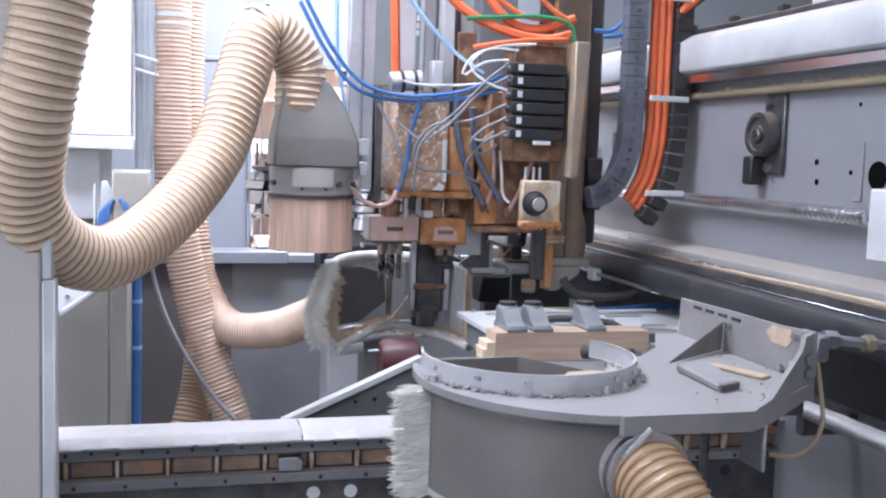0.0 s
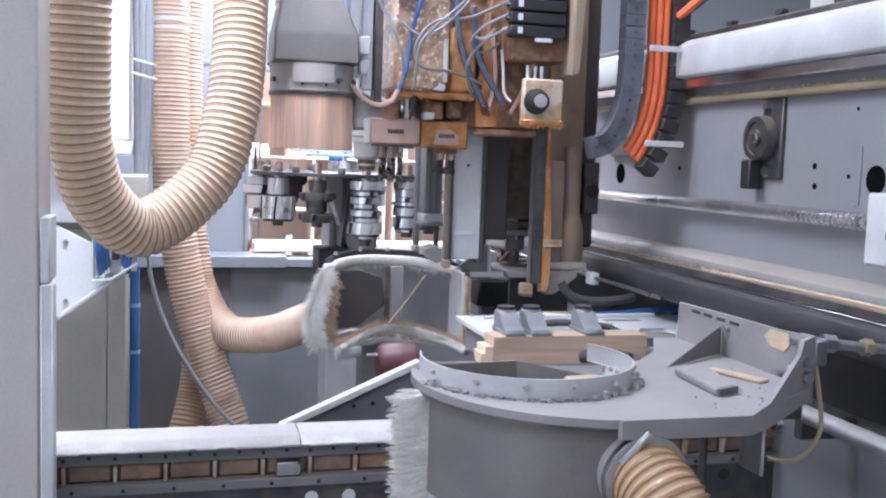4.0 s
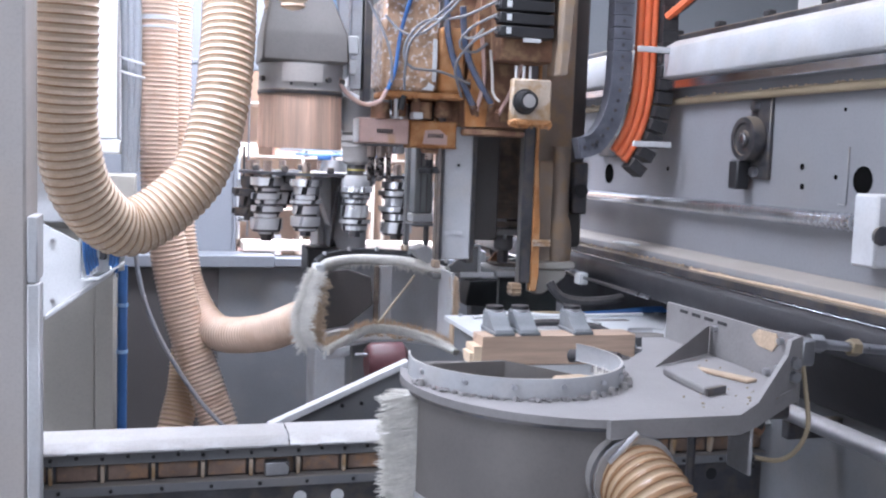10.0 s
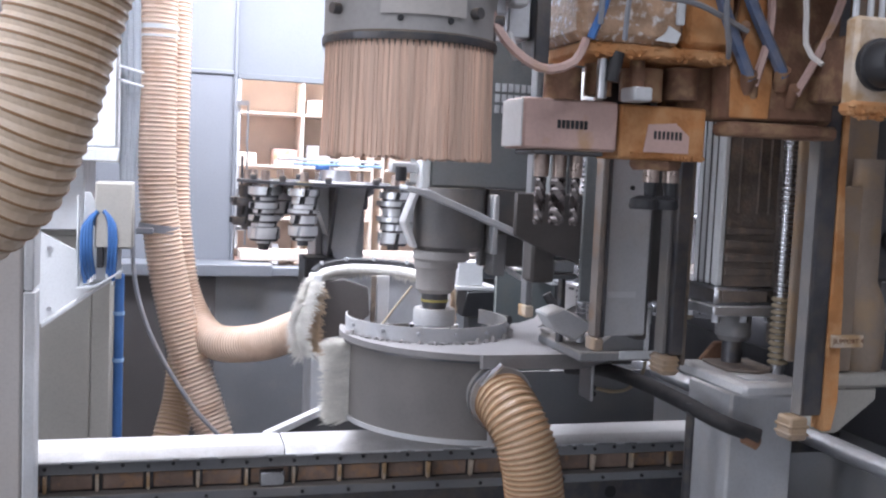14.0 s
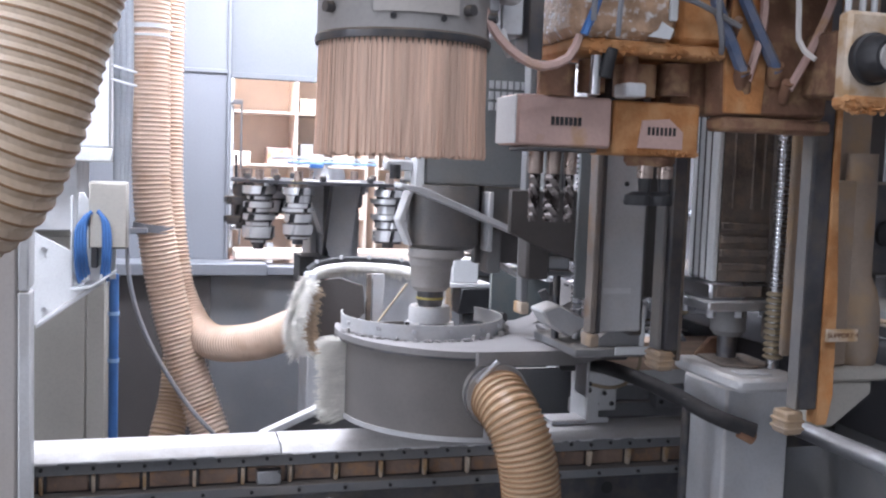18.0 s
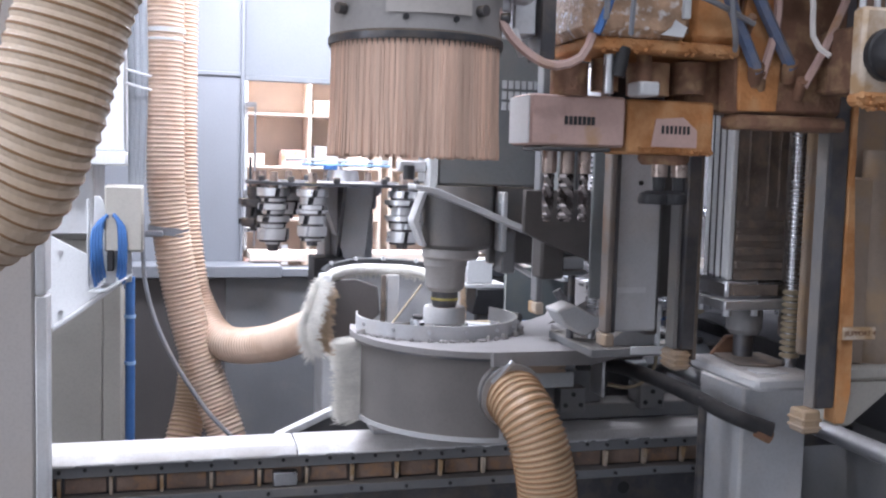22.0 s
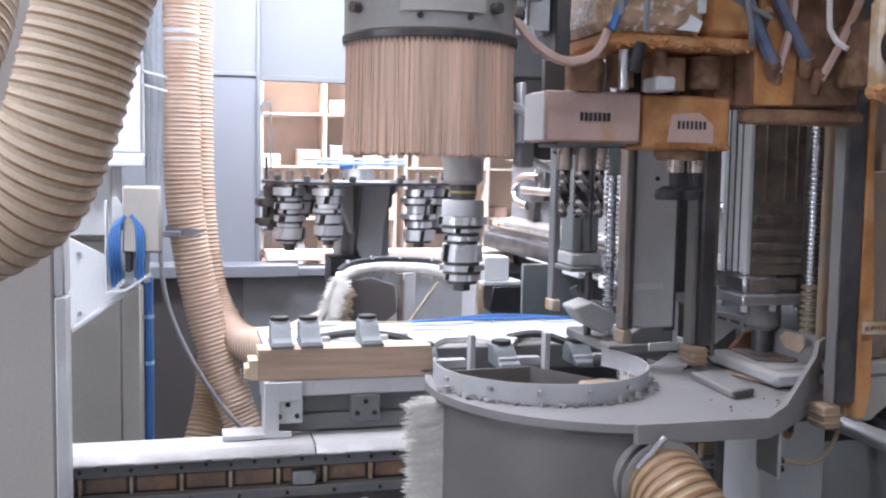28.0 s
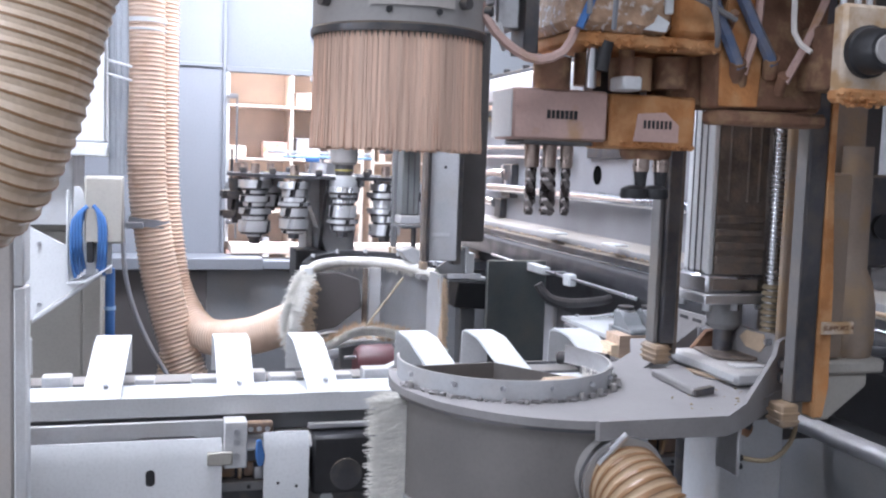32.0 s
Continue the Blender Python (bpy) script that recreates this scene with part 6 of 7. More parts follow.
part("inner_brush_ring", lathe([(0.0, 1.12), (0.19, 1.12), (0.19, 1.14), (0.0, 1.14)], (0.651, 1.776, 0), seg=40), BLACK, drum)
fringe([(0.651 + 0.17 * math.cos(radians(a)), 1.776 + 0.17 * math.sin(radians(a)), 1.15) for a in range(180, 361, 12)], (0, 0, 1), 0.045, 0.01, 520, FUR, "bristles", drum, 0.0012)
part("chip_mound", slab([(0.72, 1.72), (0.79, 1.72), (0.82, 1.76), (0.79, 1.79), (0.73, 1.78)], "z", 1.1405, 1.185, 0.005), FURTAN, drum, "heap of pale chips")
part("brush_holder", box(0.449, 0.470, 1.715, 1.745, 0.975, 1.172, 0.002), ALU, drum)
studs("holder_screw", [(0.46, 1.7145, 1.14), (0.46, 1.7145, 1.0)], "y", 0.005, -0.006, STEEL, drum)
for dy in (1.722, 1.732, 1.741):
    fringe([(0.449, dy, 1.172), (0.449, dy, 1.08), (0.449, dy, 0.975)], (-1, -0.05, -0.05), 0.056, 0.014, 460, FUR, "bristles", drum, 0.0014)
# folded front lip that rises to the carriage post
bm = bmesh.new()
lip = [(0.690, 1.424, 1.160, 1.1915), (0.925, 1.426, 1.157, 1.1915), (0.985, 1.467, 1.157, 1.200), (1.112, 1.572, 1.158, 1.258), (1.125, 1.582, 1.160, 1.284), (1.158, 1.602, 1.162, 1.288)]
fr = [[bm.verts.new((x, y, z0)), bm.verts.new((x, y, z1)), bm.verts.new((x - 0.004, y + 0.008, z1)), bm.verts.new((x - 0.004, y + 0.008, z0))] for x, y, z0, z1 in lip]
for a, b in zip(fr, fr[1:]):
    for k in range(4):
        bm.faces.new((a[k], a[(k + 1) % 4], b[(k + 1) % 4], b[k]))
bm.faces.new(fr[0])
bm.faces.new(fr[-1][::-1])
part("front_lip", bm, PLATE, drum, "folded pale front lip")
part("side_plate", slab([(1.605, 1.155), (2.13, 1.14), (2.125, 1.276), (1.90, 1.280), (1.72, 1.281), (1.605, 1.288)], "x", 1.159, 1.167, 0.002), PLATE, drum, "pale side plate")
bm = bmesh.new()
g = [bm.verts.new(p) for p in ((0.962, 1.80, 1.191), (1.157, 1.925, 1.191), (1.157, 1.925, 1.252), (1.150, 1.92, 1.252))]
bm.faces.new(g)
bmesh.ops.solidify(bm, geom=bm.faces[:], thickness=0.006)
part("gusset", bm, PLATE, drum, "triangular gusset")
studs("lip_bolt", [(1.134, 1.583, 1.242), (1.134, 1.583, 1.216)], "y", 0.011, -0.010, STEEL, drum)
studs("plate_bolt", [(1.1585, 1.66, 1.215), (1.1585, 1.70, 1.20), (1.1585, 1.90, 1.250), (1.1585, 1.66, 1.268)], "x", 0.007, -0.010, STEEL, drum)
for k in range(4):
    part("edge_slot", box(1.1575, 1.1595, 1.86 + 0.055 * k, 1.895 + 0.055 * k, 1.262, 1.269, 0), RUBBER, drum)
part("dust_patch", slab([(1.67, 1.262), (1.69, 1.242), (1.74, 1.245), (1.762, 1.262), (1.74, 1.278), (1.68, 1.279)], "x", 1.1565, 1.1588), FURTAN, drum, "patch of stuck saw dust")
part("carriage_block", box(1.168, 1.20, 1.61, 1.69, 1.228, 1.280, 0.005), STEEL, drum)
part("tie_rod", rod((1.168, 1.67, 1.268), (1.446, 1.67, 1.239), 0.010, seg=12), STEEL, drum)
part("rod_nut", rod((1.225, 1.67, 1.262), (1.255, 1.67, 1.259), 0.018, seg=6), STEEL, drum)
part("rod_nut", rod((1.32, 1.67, 1.252), (1.34, 1.67, 1.250), 0.018, seg=6), STRAW, drum)
part("trough", slab([(0.945, 1.735), (1.02, 1.73), (0.99, 1.585), (0.935, 1.56)], "z", 1.1905, 1.205, 0.003), PLATE, drum, "loose grey bar on the tray")
part("trough_end", slab([(0.937, 1.559), (0.988, 1.582), (0.99, 1.578), (0.939, 1.555)], "z", 1.1915, 1.204), DARKSTEEL, drum)
part("trough_strip", slab([(1.028, 1.765), (1.050, 1.77), (1.105, 1.655), (1.075, 1.640)], "z", 1.1905, 1.197, 0.002), FURTAN, drum, "straw coloured strip")
clumps([(0.651 + 0.213 * math.cos(radians(a)), 1.776 + 0.213 * math.sin(radians(a)), 1.192) for a in range(190, 361, 10)], (0.007, 0.007, 0.001), 0.0065, 120, PLATE, "packed_dust", drum, "pale dust along the collar")
clumps([(0.95, 1.50, 1.191), (1.10, 1.66, 1.191), (1.15, 2.1, 1.191)], (0.08, 0.06, 0.0005), 0.003, 30, STRAW, "chip", drum, "scattered wood chips")
clumps([(0.50, 1.776, 1.141), (0.80, 1.776, 1.141)], (0.03, 0.12, 0.003), 0.010, 220, FURTAN, "chip", drum, "wood chips in the drum")
part("under_arm", box(0.86, 1.145, 1.60, 1.70, 1.13, 1.158, 0.004), DARKSTEEL, drum)
part("hanger", box(0.975, 0.982, 1.47, 1.54, 1.07, 1.156, 0.002), ALU, drum)
studs("hanger_bolt", [(0.9825, 1.48, 1.10), (0.9825, 1.48, 1.085)], "x", 0.006, 0.008, BLACK, drum)
part("cable", tube([(0.985, 1.50, 1.098), (1.05, 1.50, 1.085), (1.11, 1.53, 1.09), (1.155, 1.56, 1.12), (1.172, 1.59, 1.165), (1.172, 1.61, 1.23)], 0.0045, 8), STRAW, drum, "thin dusty cable loop")
part("hose_socket", rod((0.738, 1.56, 1.100), (0.738, 1.425, 1.092), 0.071, seg=32), DUSTY, drum)
part("hose_clamp", rod((0.738, 1.440, 1.0925), (0.738, 1.428, 1.0915), 0.074, seg=32), STEEL, drum, "bright hose clamp")
part("clamp_lever", rod((0.686, 1.415, 1.125), (0.730, 1.408, 1.174), 0.006, seg=8), STEEL, drum)
part("roller", rod((0.86, 1.86, 1.205), (0.89, 1.82, 1.205), 0.014, seg=14), RUBBER, drum, "black rubber roller")
dh = [(0.738, 1.46, 1.094), (0.742, 1.41, 1.085), (0.752, 1.37, 1.060), (0.770, 1.345, 1.010), (0.788, 1.335, 0.93), (0.798, 1.335, 0.82), (0.802, 1.34, 0.6), (0.805, 1.36, 0.3), (0.805, 1.40, 0.12)]
part("drum_hose", ribbed(dh, 0.064, 0.0115, 30), (HOSED, HOSERIB), drum, "brown ribbed dust hose")

# ---- carriage with the work piece ----
def clamp_profile(y, z):
    return [(y + 0.055, z), (y + 0.055, z + 0.055), (y + 0.012, z + 0.058), (y - 0.010, z + 0.045), (y - 0.028, z + 0.020), (y - 0.062, z + 0.014), (y - 0.062, z)]


ca = thing("work_carriage", (1.25, 2.6, 0.905), "white work carriage with grey clamps and black pads", "carriage")
ZT = 1.092
part("table", slab([(0.85, 2.60), (1.30, 2.60), (1.32, 2.66), (1.36, 2.72), (1.44, 2.72), (1.48, 2.66), (1.50, 2.60), (1.53, 2.60), (1.55, 2.66), (1.59, 2.72), (1.67, 2.72), (1.71, 2.66),
                        (1.73, 2.60), (2.05, 2.60), (2.05, 2.98), (0.85, 2.98)], "z", ZT, ZT + 0.014, 0.001), WHITE, ca, "white table plate with arched cut outs")
part("under_beam", box(0.86, 2.05, 2.66, 2.90, 1.02, ZT - 0.002, 0.004), SLATE, ca)
part("front_bar", box(0.83, 1.30, 2.505, 2.56, 1.004, 1.046, 0.003), WHITE, ca)
for x in (0.86, 1.06, 1.26, 1.5, 1.75):
    part("bearing_block", box(x, x + 0.075, 2.50, 2.58, 0.935, 1.003, 0.003), WHITE if x < 0.9 else SLATE, ca)
    studs("block_screw", [(x + 0.015, 2.4995, 0.955), (x + 0.06, 2.4995, 0.955), (x + 0.037, 2.4995, 0.985)], "y", 0.007, -0.003, BLACK, ca)
part("lower_beam", box(0.84, 2.05, 2.53, 2.62, 0.906, 0.950, 0.004), SLATE, ca)
part("left_end", box(0.838, 0.853, 2.49, 2.60, 0.906, 1.046, 0.003), WHITE, ca, "white end plate")
part("end_plate", slab([(0.838, 0.906), (0.905, 0.906), (0.905, 0.92), (0.872, 0.92), (0.872, 1.0), (0.93, 1.0), (0.93, 1.046), (0.838, 1.046)], "y", 2.482, 2.4885, 0.001), WHITE, ca, "white cut out end plate")
part("foot", box(0.735, 0.838, 2.48, 2.56, 0.9035, 0.916, 0.002), ALU, ca, "flat foot on the rail")
part("middle_wall", box(0.86, 1.40, 2.545, 2.56, 0.951, 1.045, 0.002), SLATE, ca)
for x in (0.858, 0.932, 1.088):
    c = part("clamp", slab(clamp_profile(2.562, 1.1285), "x", x, x + 0.052, 0.004), CLAMP, ca, "blue grey curved clamp")
    part("flange", box(x - 0.003, x + 0.055, 2.497, 2.622, 1.1275, 1.1375, 0.002), CLAMP, c)
    part("pad_ring", rod((x + 0.026, 2.590, 1.180), (x + 0.026, 2.590, 1.1875), 0.0265, seg=20), ALU, c)
    part("pad", rod((x + 0.026, 2.590, 1.186), (x + 0.026, 2.590, 1.197), 0.0245, seg=20), RUBBER, c, "black pad")
for x in (1.24, 1.46, 1.68):
    c = part("clamp", slab(clamp_profile(2.562, 1.052), "x", x, x + 0.060, 0.004), CLAMP, ca, "blue grey curved clamp")
    part("pad", rod((x + 0.03, 2.590, 1.106), (x + 0.03, 2.590, 1.119), 0.027, seg=20), RUBBER, c, "black pad")
for x in (1.375, 1.585, 1.80):
    part("post", box(x, x + 0.016, 2.50, 2.53, 1.05, 1.15, 0.002), GREY, ca)
    part("cross_arm", box(x - 0.12, x, 2.53, 2.56, 1.055, 1.08, 0.003), ALU, ca)
part("slot", box(1.30, 1.42, 2.84, 2.87, ZT + 0.0135, ZT + 0.016, 0), SLATE, ca)
for x, y in ((0.875, 2.66), (1.0, 2.63), (1.16, 2.64), (1.22, 2.66)):
    part("table_stop", box(x, x + 0.022, y, y + 0.02, ZT + 0.0145, ZT + 0.040, 0.002), ALU, ca)
wires(ca, "air_line", BLUE, 0.006, [[(1.25, 2.95, ZT + 0.02), (1.40, 2.93, ZT + 0.03), (1.55, 2.95, ZT + 0.028), (1.75, 2.93, ZT + 0.03), (2.0, 2.95, ZT + 0.02)],
                                     [(1.35, 2.96, ZT + 0.02), (1.60, 2.965, ZT + 0.035), (1.9, 2.95, ZT + 0.02)]], "blue air line")
wires(ca, "air_line", STRAW, 0.006, [[(1.0, 2.94, ZT + 0.02), (1.15, 2.93, ZT + 0.028), (1.35, 2.94, ZT + 0.02)]])
wires(ca, "air_line", WHITE, 0.006, [[(0.92, 2.90, ZT + 0.02), (1.05, 2.92, ZT + 0.03), (1.2, 2.90, ZT + 0.024), (1.5, 2.91, ZT + 0.024)]])
wires(ca, "air_line", RUBBER, 0.012, [[(1.0, 2.75, 1.11), (1.10, 2.72, 1.125), (1.22, 2.66, 1.12), (1.30, 2.62, 1.08)], [(1.55, 2.72, 1.10), (1.62, 2.66, 1.12), (1.70, 2.60, 1.10)]], "black hose")
for k in range(7):
    studs("table_bolt", [(0.90 + 0.17 * k, 2.965, ZT + 0.0145)], "z", 0.008, 0.006, STEEL, ca)

wp = thing("work_piece", (1.03, 2.52, 1.047), "pine window profile with a stepped moulded end", "wood profile")
part("bar", slab([(2.50, 1.047), (2.50, 1.127), (2.585, 1.127), (2.585, 1.062), (2.565, 1.062), (2.565, 1.047)], "x", 0.822, 1.272, 0.0015), WOOD, wp, "planed pine bar")
part("tongue", slab([(2.503, 1.050), (2.503, 1.100), (2.58, 1.100), (2.58, 1.065), (2.56, 1.050)], "x", 0.800, 0.8225, 0.001), WOODPALE, wp, "pale moulded tenon")
part("tongue", slab([(2.506, 1.053), (2.506, 1.082), (2.575, 1.082), (2.56, 1.053)], "x", 0.790, 0.8005, 0.001), WOODPALE, wp)

# ---- second carriage with white brackets ----
cb = thing("bracket_carriage", (0.3, 2.5, 0.905), "white carriage with a front beam and bent brackets", "carriage")
part("front_beam", box(-0.75, 2.05, 2.45, 2.585, 0.957, 1.008, 0.003), WHITE, cb, "white square front beam")


def bent_bracket(x, w):
    prof = [(2.445, 1.008), (2.47, 1.030), (2.545, 1.076), (2.60, 1.112), (2.625, 1.116), (2.70, 1.116), (2.725, 1.105), (2.735, 1.01),
            (2.730, 1.01), (2.720, 1.102), (2.698, 1.1115), (2.627, 1.1115), (2.603, 1.107), (2.549, 1.071), (2.50, 1.04), (2.47, 1.018), (2.46, 1.008)]
    skew = -0.02 if x < 0 else min(0.055, 0.10 * (x - 0.157))
    bm = slab(prof, "x", x, x + w)
    for v in bm.verts:
        v.co.x += skew * min(1.0, max(0.0, (2.62 - v.co.y) / 0.16))
    b = part("bracket", bm, WHITE, cb, "bent white bracket, its foot set askew")
    part("screw", rod((x + w * 0.6 + skew, 2.475, 1.03), (x + w * 0.6 + skew, 2.468, 1.042), 0.006, seg=8), STEEL, b)


for x, w in ((-0.62, 0.085), (-0.38, 0.085), (-0.135, 0.086), (0.157, 0.090), (0.358, 0.080), (0.668, 0.082), (0.866, 0.082), (1.14, 0.09), (1.41, 0.085), (1.62, 0.085)):
    bent_bracket(x, w)
part("rear_beam", box(-0.75, 1.22, 2.66, 2.75, 0.955, 0.998, 0.003), SLATE, cb)
for k, x in enumerate((-0.55, -0.26, -0.04, 0.10, 0.24, 0.30, 0.47, 0.55, 0.74, 0.95)):
    part("stop_block", box(x, x + (0.05, 0.07)[k % 2], 2.592, 2.64, 0.956, 1.020 + 0.012 * (k % 3 == 1), 0.003), GREY, cb)
part("link_plate", slab([(-0.75, 0.905), (-0.05, 0.905), (-0.02, 0.918), (0.10, 0.918), (0.12, 0.905), (0.13, 0.893), (0.18, 0.893), (0.18, 0.952), (-0.75, 0.952)], "y", 2.425, 2.437, 0.002), LIGHT, cb, "grey cut out link plate")
part("side_panel", slab([(2.385, 0.60), (2.385, 0.868), (2.408, 0.913), (2.413, 0.913), (2.391, 0.866), (2.391, 0.60)], "x", -0.75, 0.165, 0), WHITE, cb, "white sloping side panel")
part("side_panel", slab([(2.385, 0.60), (2.385, 0.882), (2.402, 0.922), (2.408, 0.922), (2.391, 0.880), (2.391, 0.60)], "x", 0.265, 0.375, 0), WHITE, cb, "white sloping side panel")
for x in (-0.315, 0.0, -0.62):
    part("slot", slab([(x + 0.011 * math.cos(radians(a)), 0.822 + (0.016 if math.sin(radians(a)) > 0 else -0.002) + 0.011 * math.sin(radians(a))) for a in range(0, 360, 20)], "y", 2.3835, 2.386), BLACK, cb, "black slot")
studs("dot", [(0.06, 2.3848, 0.765), (0.30, 2.3848, 0.80), (0.345, 2.3848, 0.79)], "y", 0.004, -0.001, BLACK, cb)
part("side_panel", slab([(2.385, 0.60), (2.385, 0.868), (2.408, 0.913), (2.413, 0.913), (2.391, 0.866), (2.391, 0.60)], "x", 0.88, 1.30, 0), WHITE, cb, "white sloping side panel")
part("end_box", box(1.66, 1.95, 2.40, 2.455, 0.74, 0.93, 0.008), BLACK, cb, "black end box")
part("indicator", box(1.70, 1.76, 2.396, 2.402, 0.80, 0.808, 0.001), ORANGE, cb, "orange strip")
part("bracket_block", box(0.170, 0.225, 2.39, 2.45, 0.84, 0.955, 0.003), LIGHT, cb)
studs("block_screw", [(0.20, 2.389, 0.93), (0.20, 2.389, 0.905), (0.20, 2.389, 0.87)], "y", 0.008, -0.004, STEEL, cb)
part("hook_plate", box(0.13, 0.19, 2.378, 2.39, 0.852, 0.885, 0.004), CREAM, cb)
part("fitting_block", box(0.226, 0.29, 2.42, 2.44, 0.915, 0.945, 0.004), COPPER, cb, "brass air fittings")
for k in range(3):
    part("fitting", rod((0.235 + 0.02 * k, 2.41, 0.93), (0.235 + 0.02 * k, 2.424, 0.93), 0.007, seg=10), BRIGHT, cb)
part("handle", slab([(0.246, 0.91), (0.258, 0.91), (0.267, 0.87), (0.264, 0.845), (0.250, 0.845), (0.244, 0.87)], "y", 2.380, 2.394, 0.003), BLUE, cb, "blue lever")
part("dark_box", box(0.385, 0.545, 2.395, 2.50, 0.76, 0.908, 0.008), BLACK, cb, "black drive box")
part("drive_wheel", rod((0.47, 2.395, 0.81), (0.47, 2.390, 0.81), 0.04, seg=24), DARKSTEEL, cb)
part("cross_rail", box(0.38, 1.2, 2.44, 2.455, 0.915, 0.93, 0.002), ALU, cb)
part("saddle", box(-0.7, 1.2, 2.50, 2.66, 0.9035, 0.954, 0.003), SLATE, cb)


# ---- what moves ----
def glide(ob, rows):
    """Keys an object by offsets from the place where it was built."""
    at = Vector(ob.location)
    walk(ob, [(t, pose(at.x + x, at.y + y, at.z + z)) for t, x, y, z in rows])


def lerp_rows(rows, t):
    if t <= rows[0][0]:
        return rows[0][1:]
    for a, b in zip(rows, rows[1:]):
        if t <= b[0]:
            f = (t - a[0]) / (b[0] - a[0])
            return tuple(u + (v - u) * f for u, v in zip(a[1:], b[1:]))
    return rows[-1][1:]


# travel of the first unit along the beam: seconds, sideways, along
UNIT_1 = [(0, 0.046, 1.60), (9.9, 0.048, 1.62), (10.05, 0.048, 1.60), (10.2, 0.04, 1.33), (10.3, 0.033, 1.08), (10.4, 0.025, 0.80), (10.5, 0.016, 0.52), (10.6, 0.01, 0.30),
          (10.7, 0.006, 0.17), (10.8, 0.003, 0.09), (10.95, 0.0, 0.03), (11.2, 0, 0), (32, 0, 0)]
LIFT = [(0, -0.318), (1.25, -0.318), (1.4, -0.27), (1.5, -0.19), (1.6, -0.11), (1.7, -0.05), (1.85, -0.008), (2.1, 0), (32, 0)]
UNIT_2 = [(0, 0.012, 1.25), (9.9, 0.012, 1.25), (10.1, 0.01, 1.18), (10.3, 0.008, 0.88), (10.5, 0.005, 0.50), (10.7, 0.002, 0.22), (10.9, 0.0, 0.06), (11.2, 0, 0), (29.8, 0, 0), (30.0, 0.001, 0.05), (30.1, 0.001, 0.12),
          (30.2, 0.002, 0.25), (30.4, 0.005, 0.58), (30.6, 0.009, 0.95), (30.8, 0.011, 1.14), (31.0, 0.012, 1.22), (31.3, 0.012, 1.25), (32, 0.012, 1.25)]
PLUNGE = [(0, 0.285), (3.6, 0.285), (5.2, 0.37), (7.5, 0.37), (7.75, 0.32), (8.0, 0.285), (12.25, 0.27), (12.4, 0.262), (12.6, 0.195), (12.8, 0.11), (12.95, 0.05), (13.1, 0.015), (13.3, 0.0), (25.8, 0.0), (26.5, 0.265), (30.9, 0.265), (31.3, 0.285), (32, 0.285)]
DRUM = [(0, 0), (12.65, 0), (12.8, 0.04), (12.9, 0.12), (13.0, 0.215), (13.1, 0.32), (13.2, 0.42), (13.3, 0.515), (13.4, 0.59), (13.6, 0.645), (25.9, 0.645), (26.2, 0.52), (26.6, 0.14), (26.9, 0.01), (27.1, 0), (32, 0)]
WORK = [(0, 0), (12.3, 0), (12.4, 0.02), (12.5, 0.085), (12.6, 0.23), (12.7, 0.42), (12.8, 0.70), (13.0, 1.02), (13.2, 1.10), (14.6, 1.10), (16.5, 0.62), (17.0, 0.52), (17.5, 0.41), (18.0, 0.31), (18.5, 0.21),
        (19.0, 0.143), (20.0, 0.04), (21.0, -0.09), (22.0, -0.23), (22.5, -0.31), (23.0, -0.41), (23.5, -0.50), (24.0, -0.57), (24.5, -0.65), (24.8, -0.658), (28.35, -0.655), (28.5, -0.60), (28.6, -0.52),
        (28.7, -0.405), (28.8, -0.26), (28.9, -0.11), (29.0, 0.05), (29.1, 0.17), (29.2, 0.27), (29.35, 0.35), (29.6, 0.415), (29.9, 0.435), (32, 0.435)]
BRACKETS = [(0, -2.65), (28.45, -2.65), (28.6, -2.55), (28.7, -2.33), (28.8, -2.05), (28.9, -1.76), (29.0, -1.47), (29.1, -1.20), (29.2, -0.93), (29.3, -0.68), (29.4, -0.46), (29.5, -0.30),
            (29.6, -0.17), (29.8, -0.04), (30.0, 0), (32, 0)]
SPIN = [(0, 60.0), (5.55, 60.0), (5.8, 50.0), (6.1, 29.0), (6.4, 9.0), (6.6, 2.0), (6.8, 0.0), (32, 0.0)]
SLIDE = [(0, 0), (1.9, 0), (2.2, 0.06), (2.4, 0.14), (2.6, 0.23), (2.8, 0.28), (3.1, 0.30), (32, 0.30)]
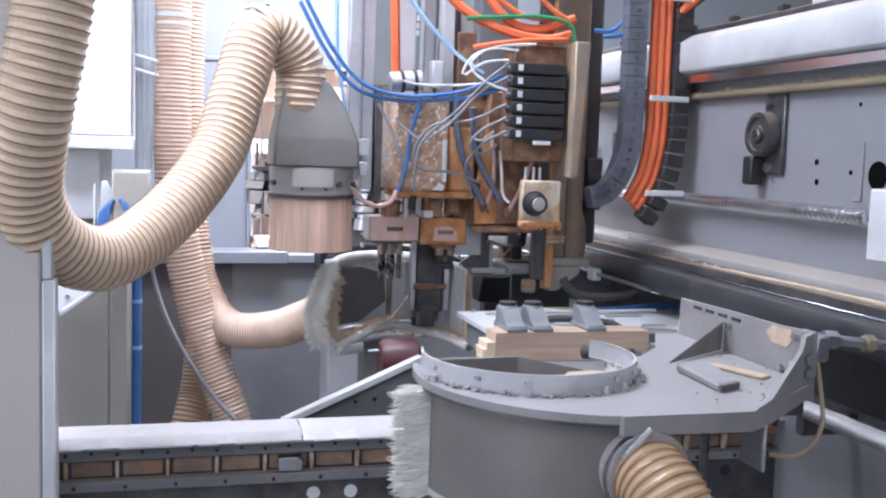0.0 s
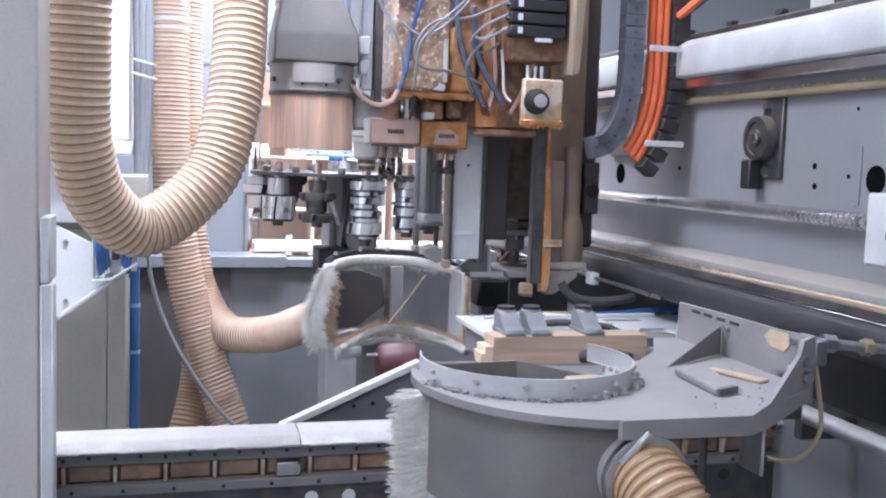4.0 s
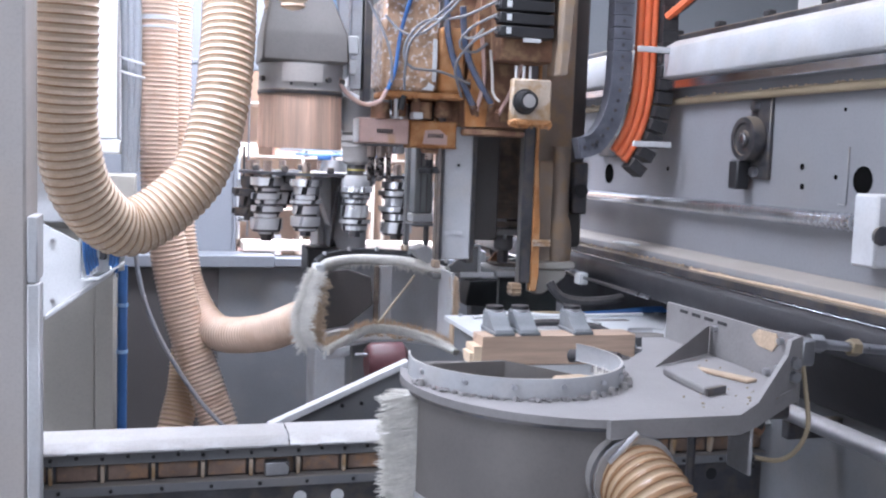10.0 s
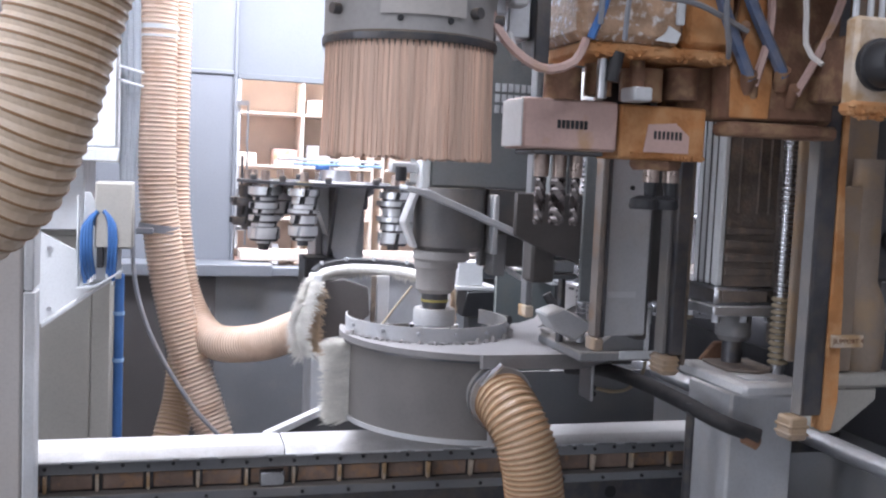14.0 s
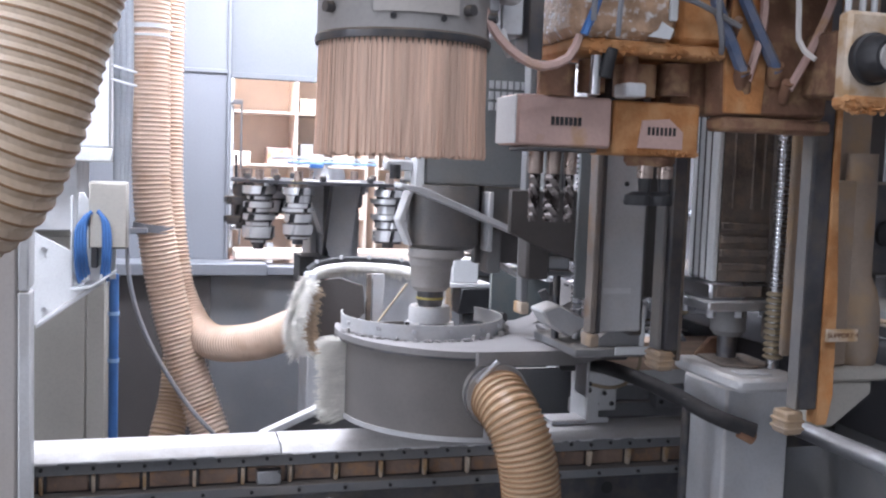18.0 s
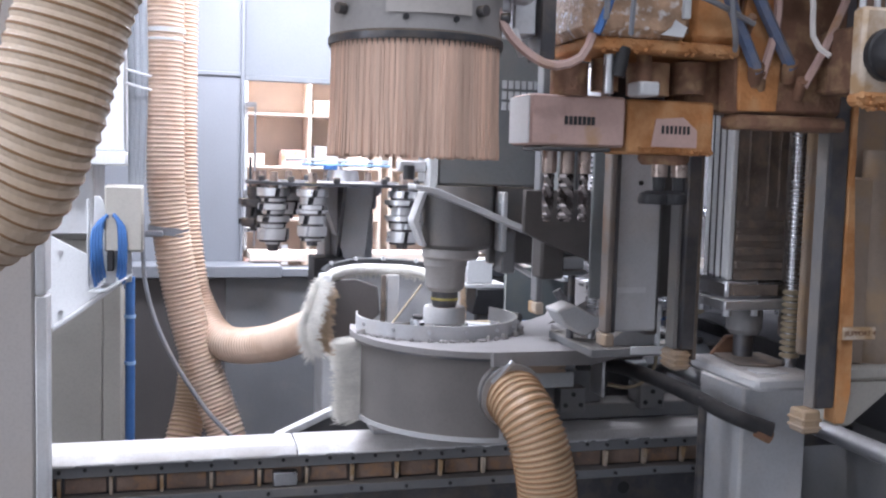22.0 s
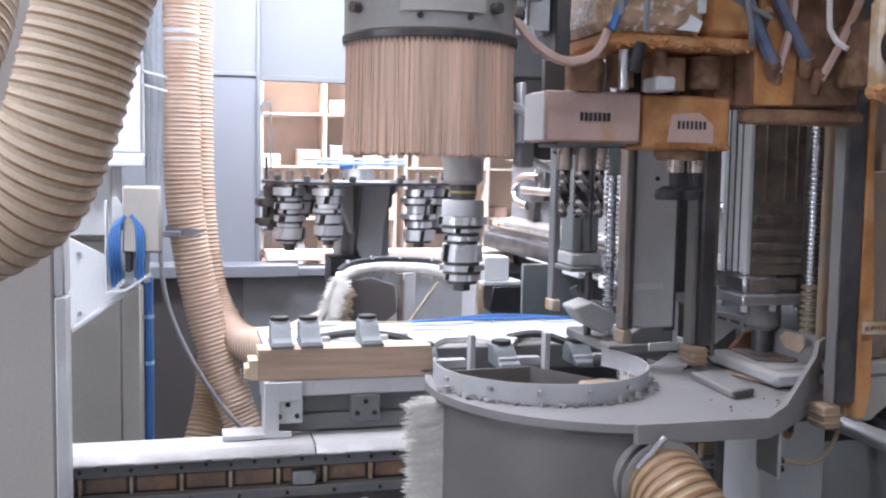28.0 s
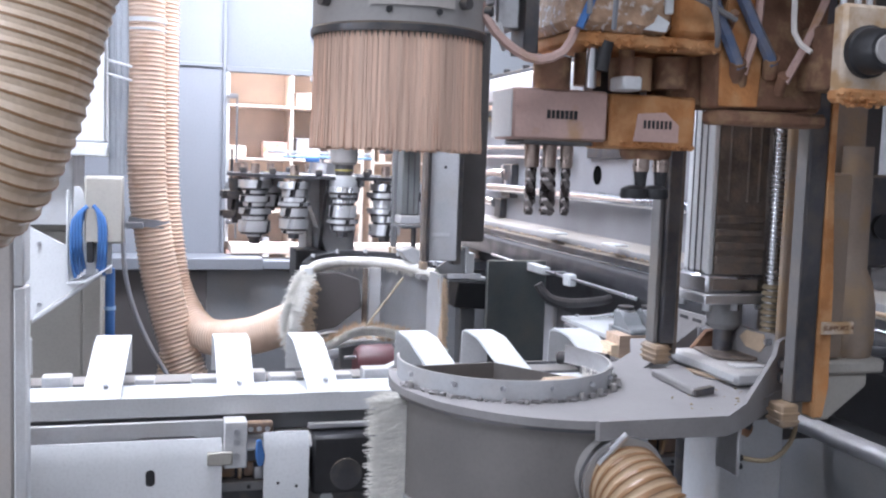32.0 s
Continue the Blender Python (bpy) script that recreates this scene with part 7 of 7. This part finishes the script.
HOSE_T = [(0, 0.0), (1.25, 0.0), (1.4, 0.15), (1.5, 0.40), (1.6, 0.65), (1.7, 0.84), (1.85, 0.97), (2.1, 1.0), (9.9, 1.0), (10.05, 1.02), (10.2, 1.10), (10.3, 1.21), (10.4, 1.34), (10.5, 1.48), (10.6, 1.61),
          (10.7, 1.73), (10.8, 1.83), (10.95, 1.94), (11.2, 2.0), (32, 2.0)]


def times_of(*tables):
    return sorted({r[0] for tb in tables for r in tb})


def motions():
    glide(col, [(t, x, y, 0) for t, x, y in UNIT_1])
    ts = times_of(UNIT_1, LIFT)
    both = [(t, *lerp_rows(UNIT_1, t), *lerp_rows(LIFT, t)) for t in ts]
    glide(head, both)
    glide(ch, [(t, x, y, z * 0.52 - 0.10) for t, x, y, z in both])
    glide(ext, [(t, 0, 0, z) for t, z in SLIDE])
    glide(col2, [(t, -0.8 * x, y, 0) for t, x, y in UNIT_2])
    ts = times_of(UNIT_2, PLUNGE)
    glide(sp, [(t, *lerp_rows(UNIT_2, t), *lerp_rows(PLUNGE, t)) for t in ts])
    # the cutter turns with the changer, then travels with the spindle
    rest, home = lerp_rows(UNIT_2, 9)[:2] + (0.285,), Vector(tool.location)
    rows = []
    for t, a in SPIN[:-1]:
        d = station(2 + a) - station(2)
        rows.append((t, rest[0] + d.x, rest[1] + d.y, rest[2]))
    for t in times_of(UNIT_2, PLUNGE):
        if t > 8.5:
            rows.append((t, *lerp_rows(UNIT_2, t), *lerp_rows(PLUNGE, t)))
    glide(tool, rows)
    glide(drum, [(t, 0, y, 0) for t, y in DRUM])
    glide(ca, [(t, x, 0, 0) for t, x in WORK])
    glide(wp, [(t, x, 0, 0) for t, x in WORK])
    glide(cb, [(t, x, 0, 0) for t, x in BRACKETS])
    walk(turret, [(t, pose(*TC, 0, 0, a)) for t, a in SPIN])
    shapes = [hose_poses(p) for p in (HA, HB, HC)]
    back = Matrix.Translation(-Vector(hose.location))
    for k, o in enumerate(hose_rings):
        rows = []
        for t, s in HOSE_T:
            i = min(1, int(s))
            f = s - i
            rows.append((t, back @ shapes[i][k].lerp(shapes[i + 1][k], f)))
        walk(o, rows)


motions()
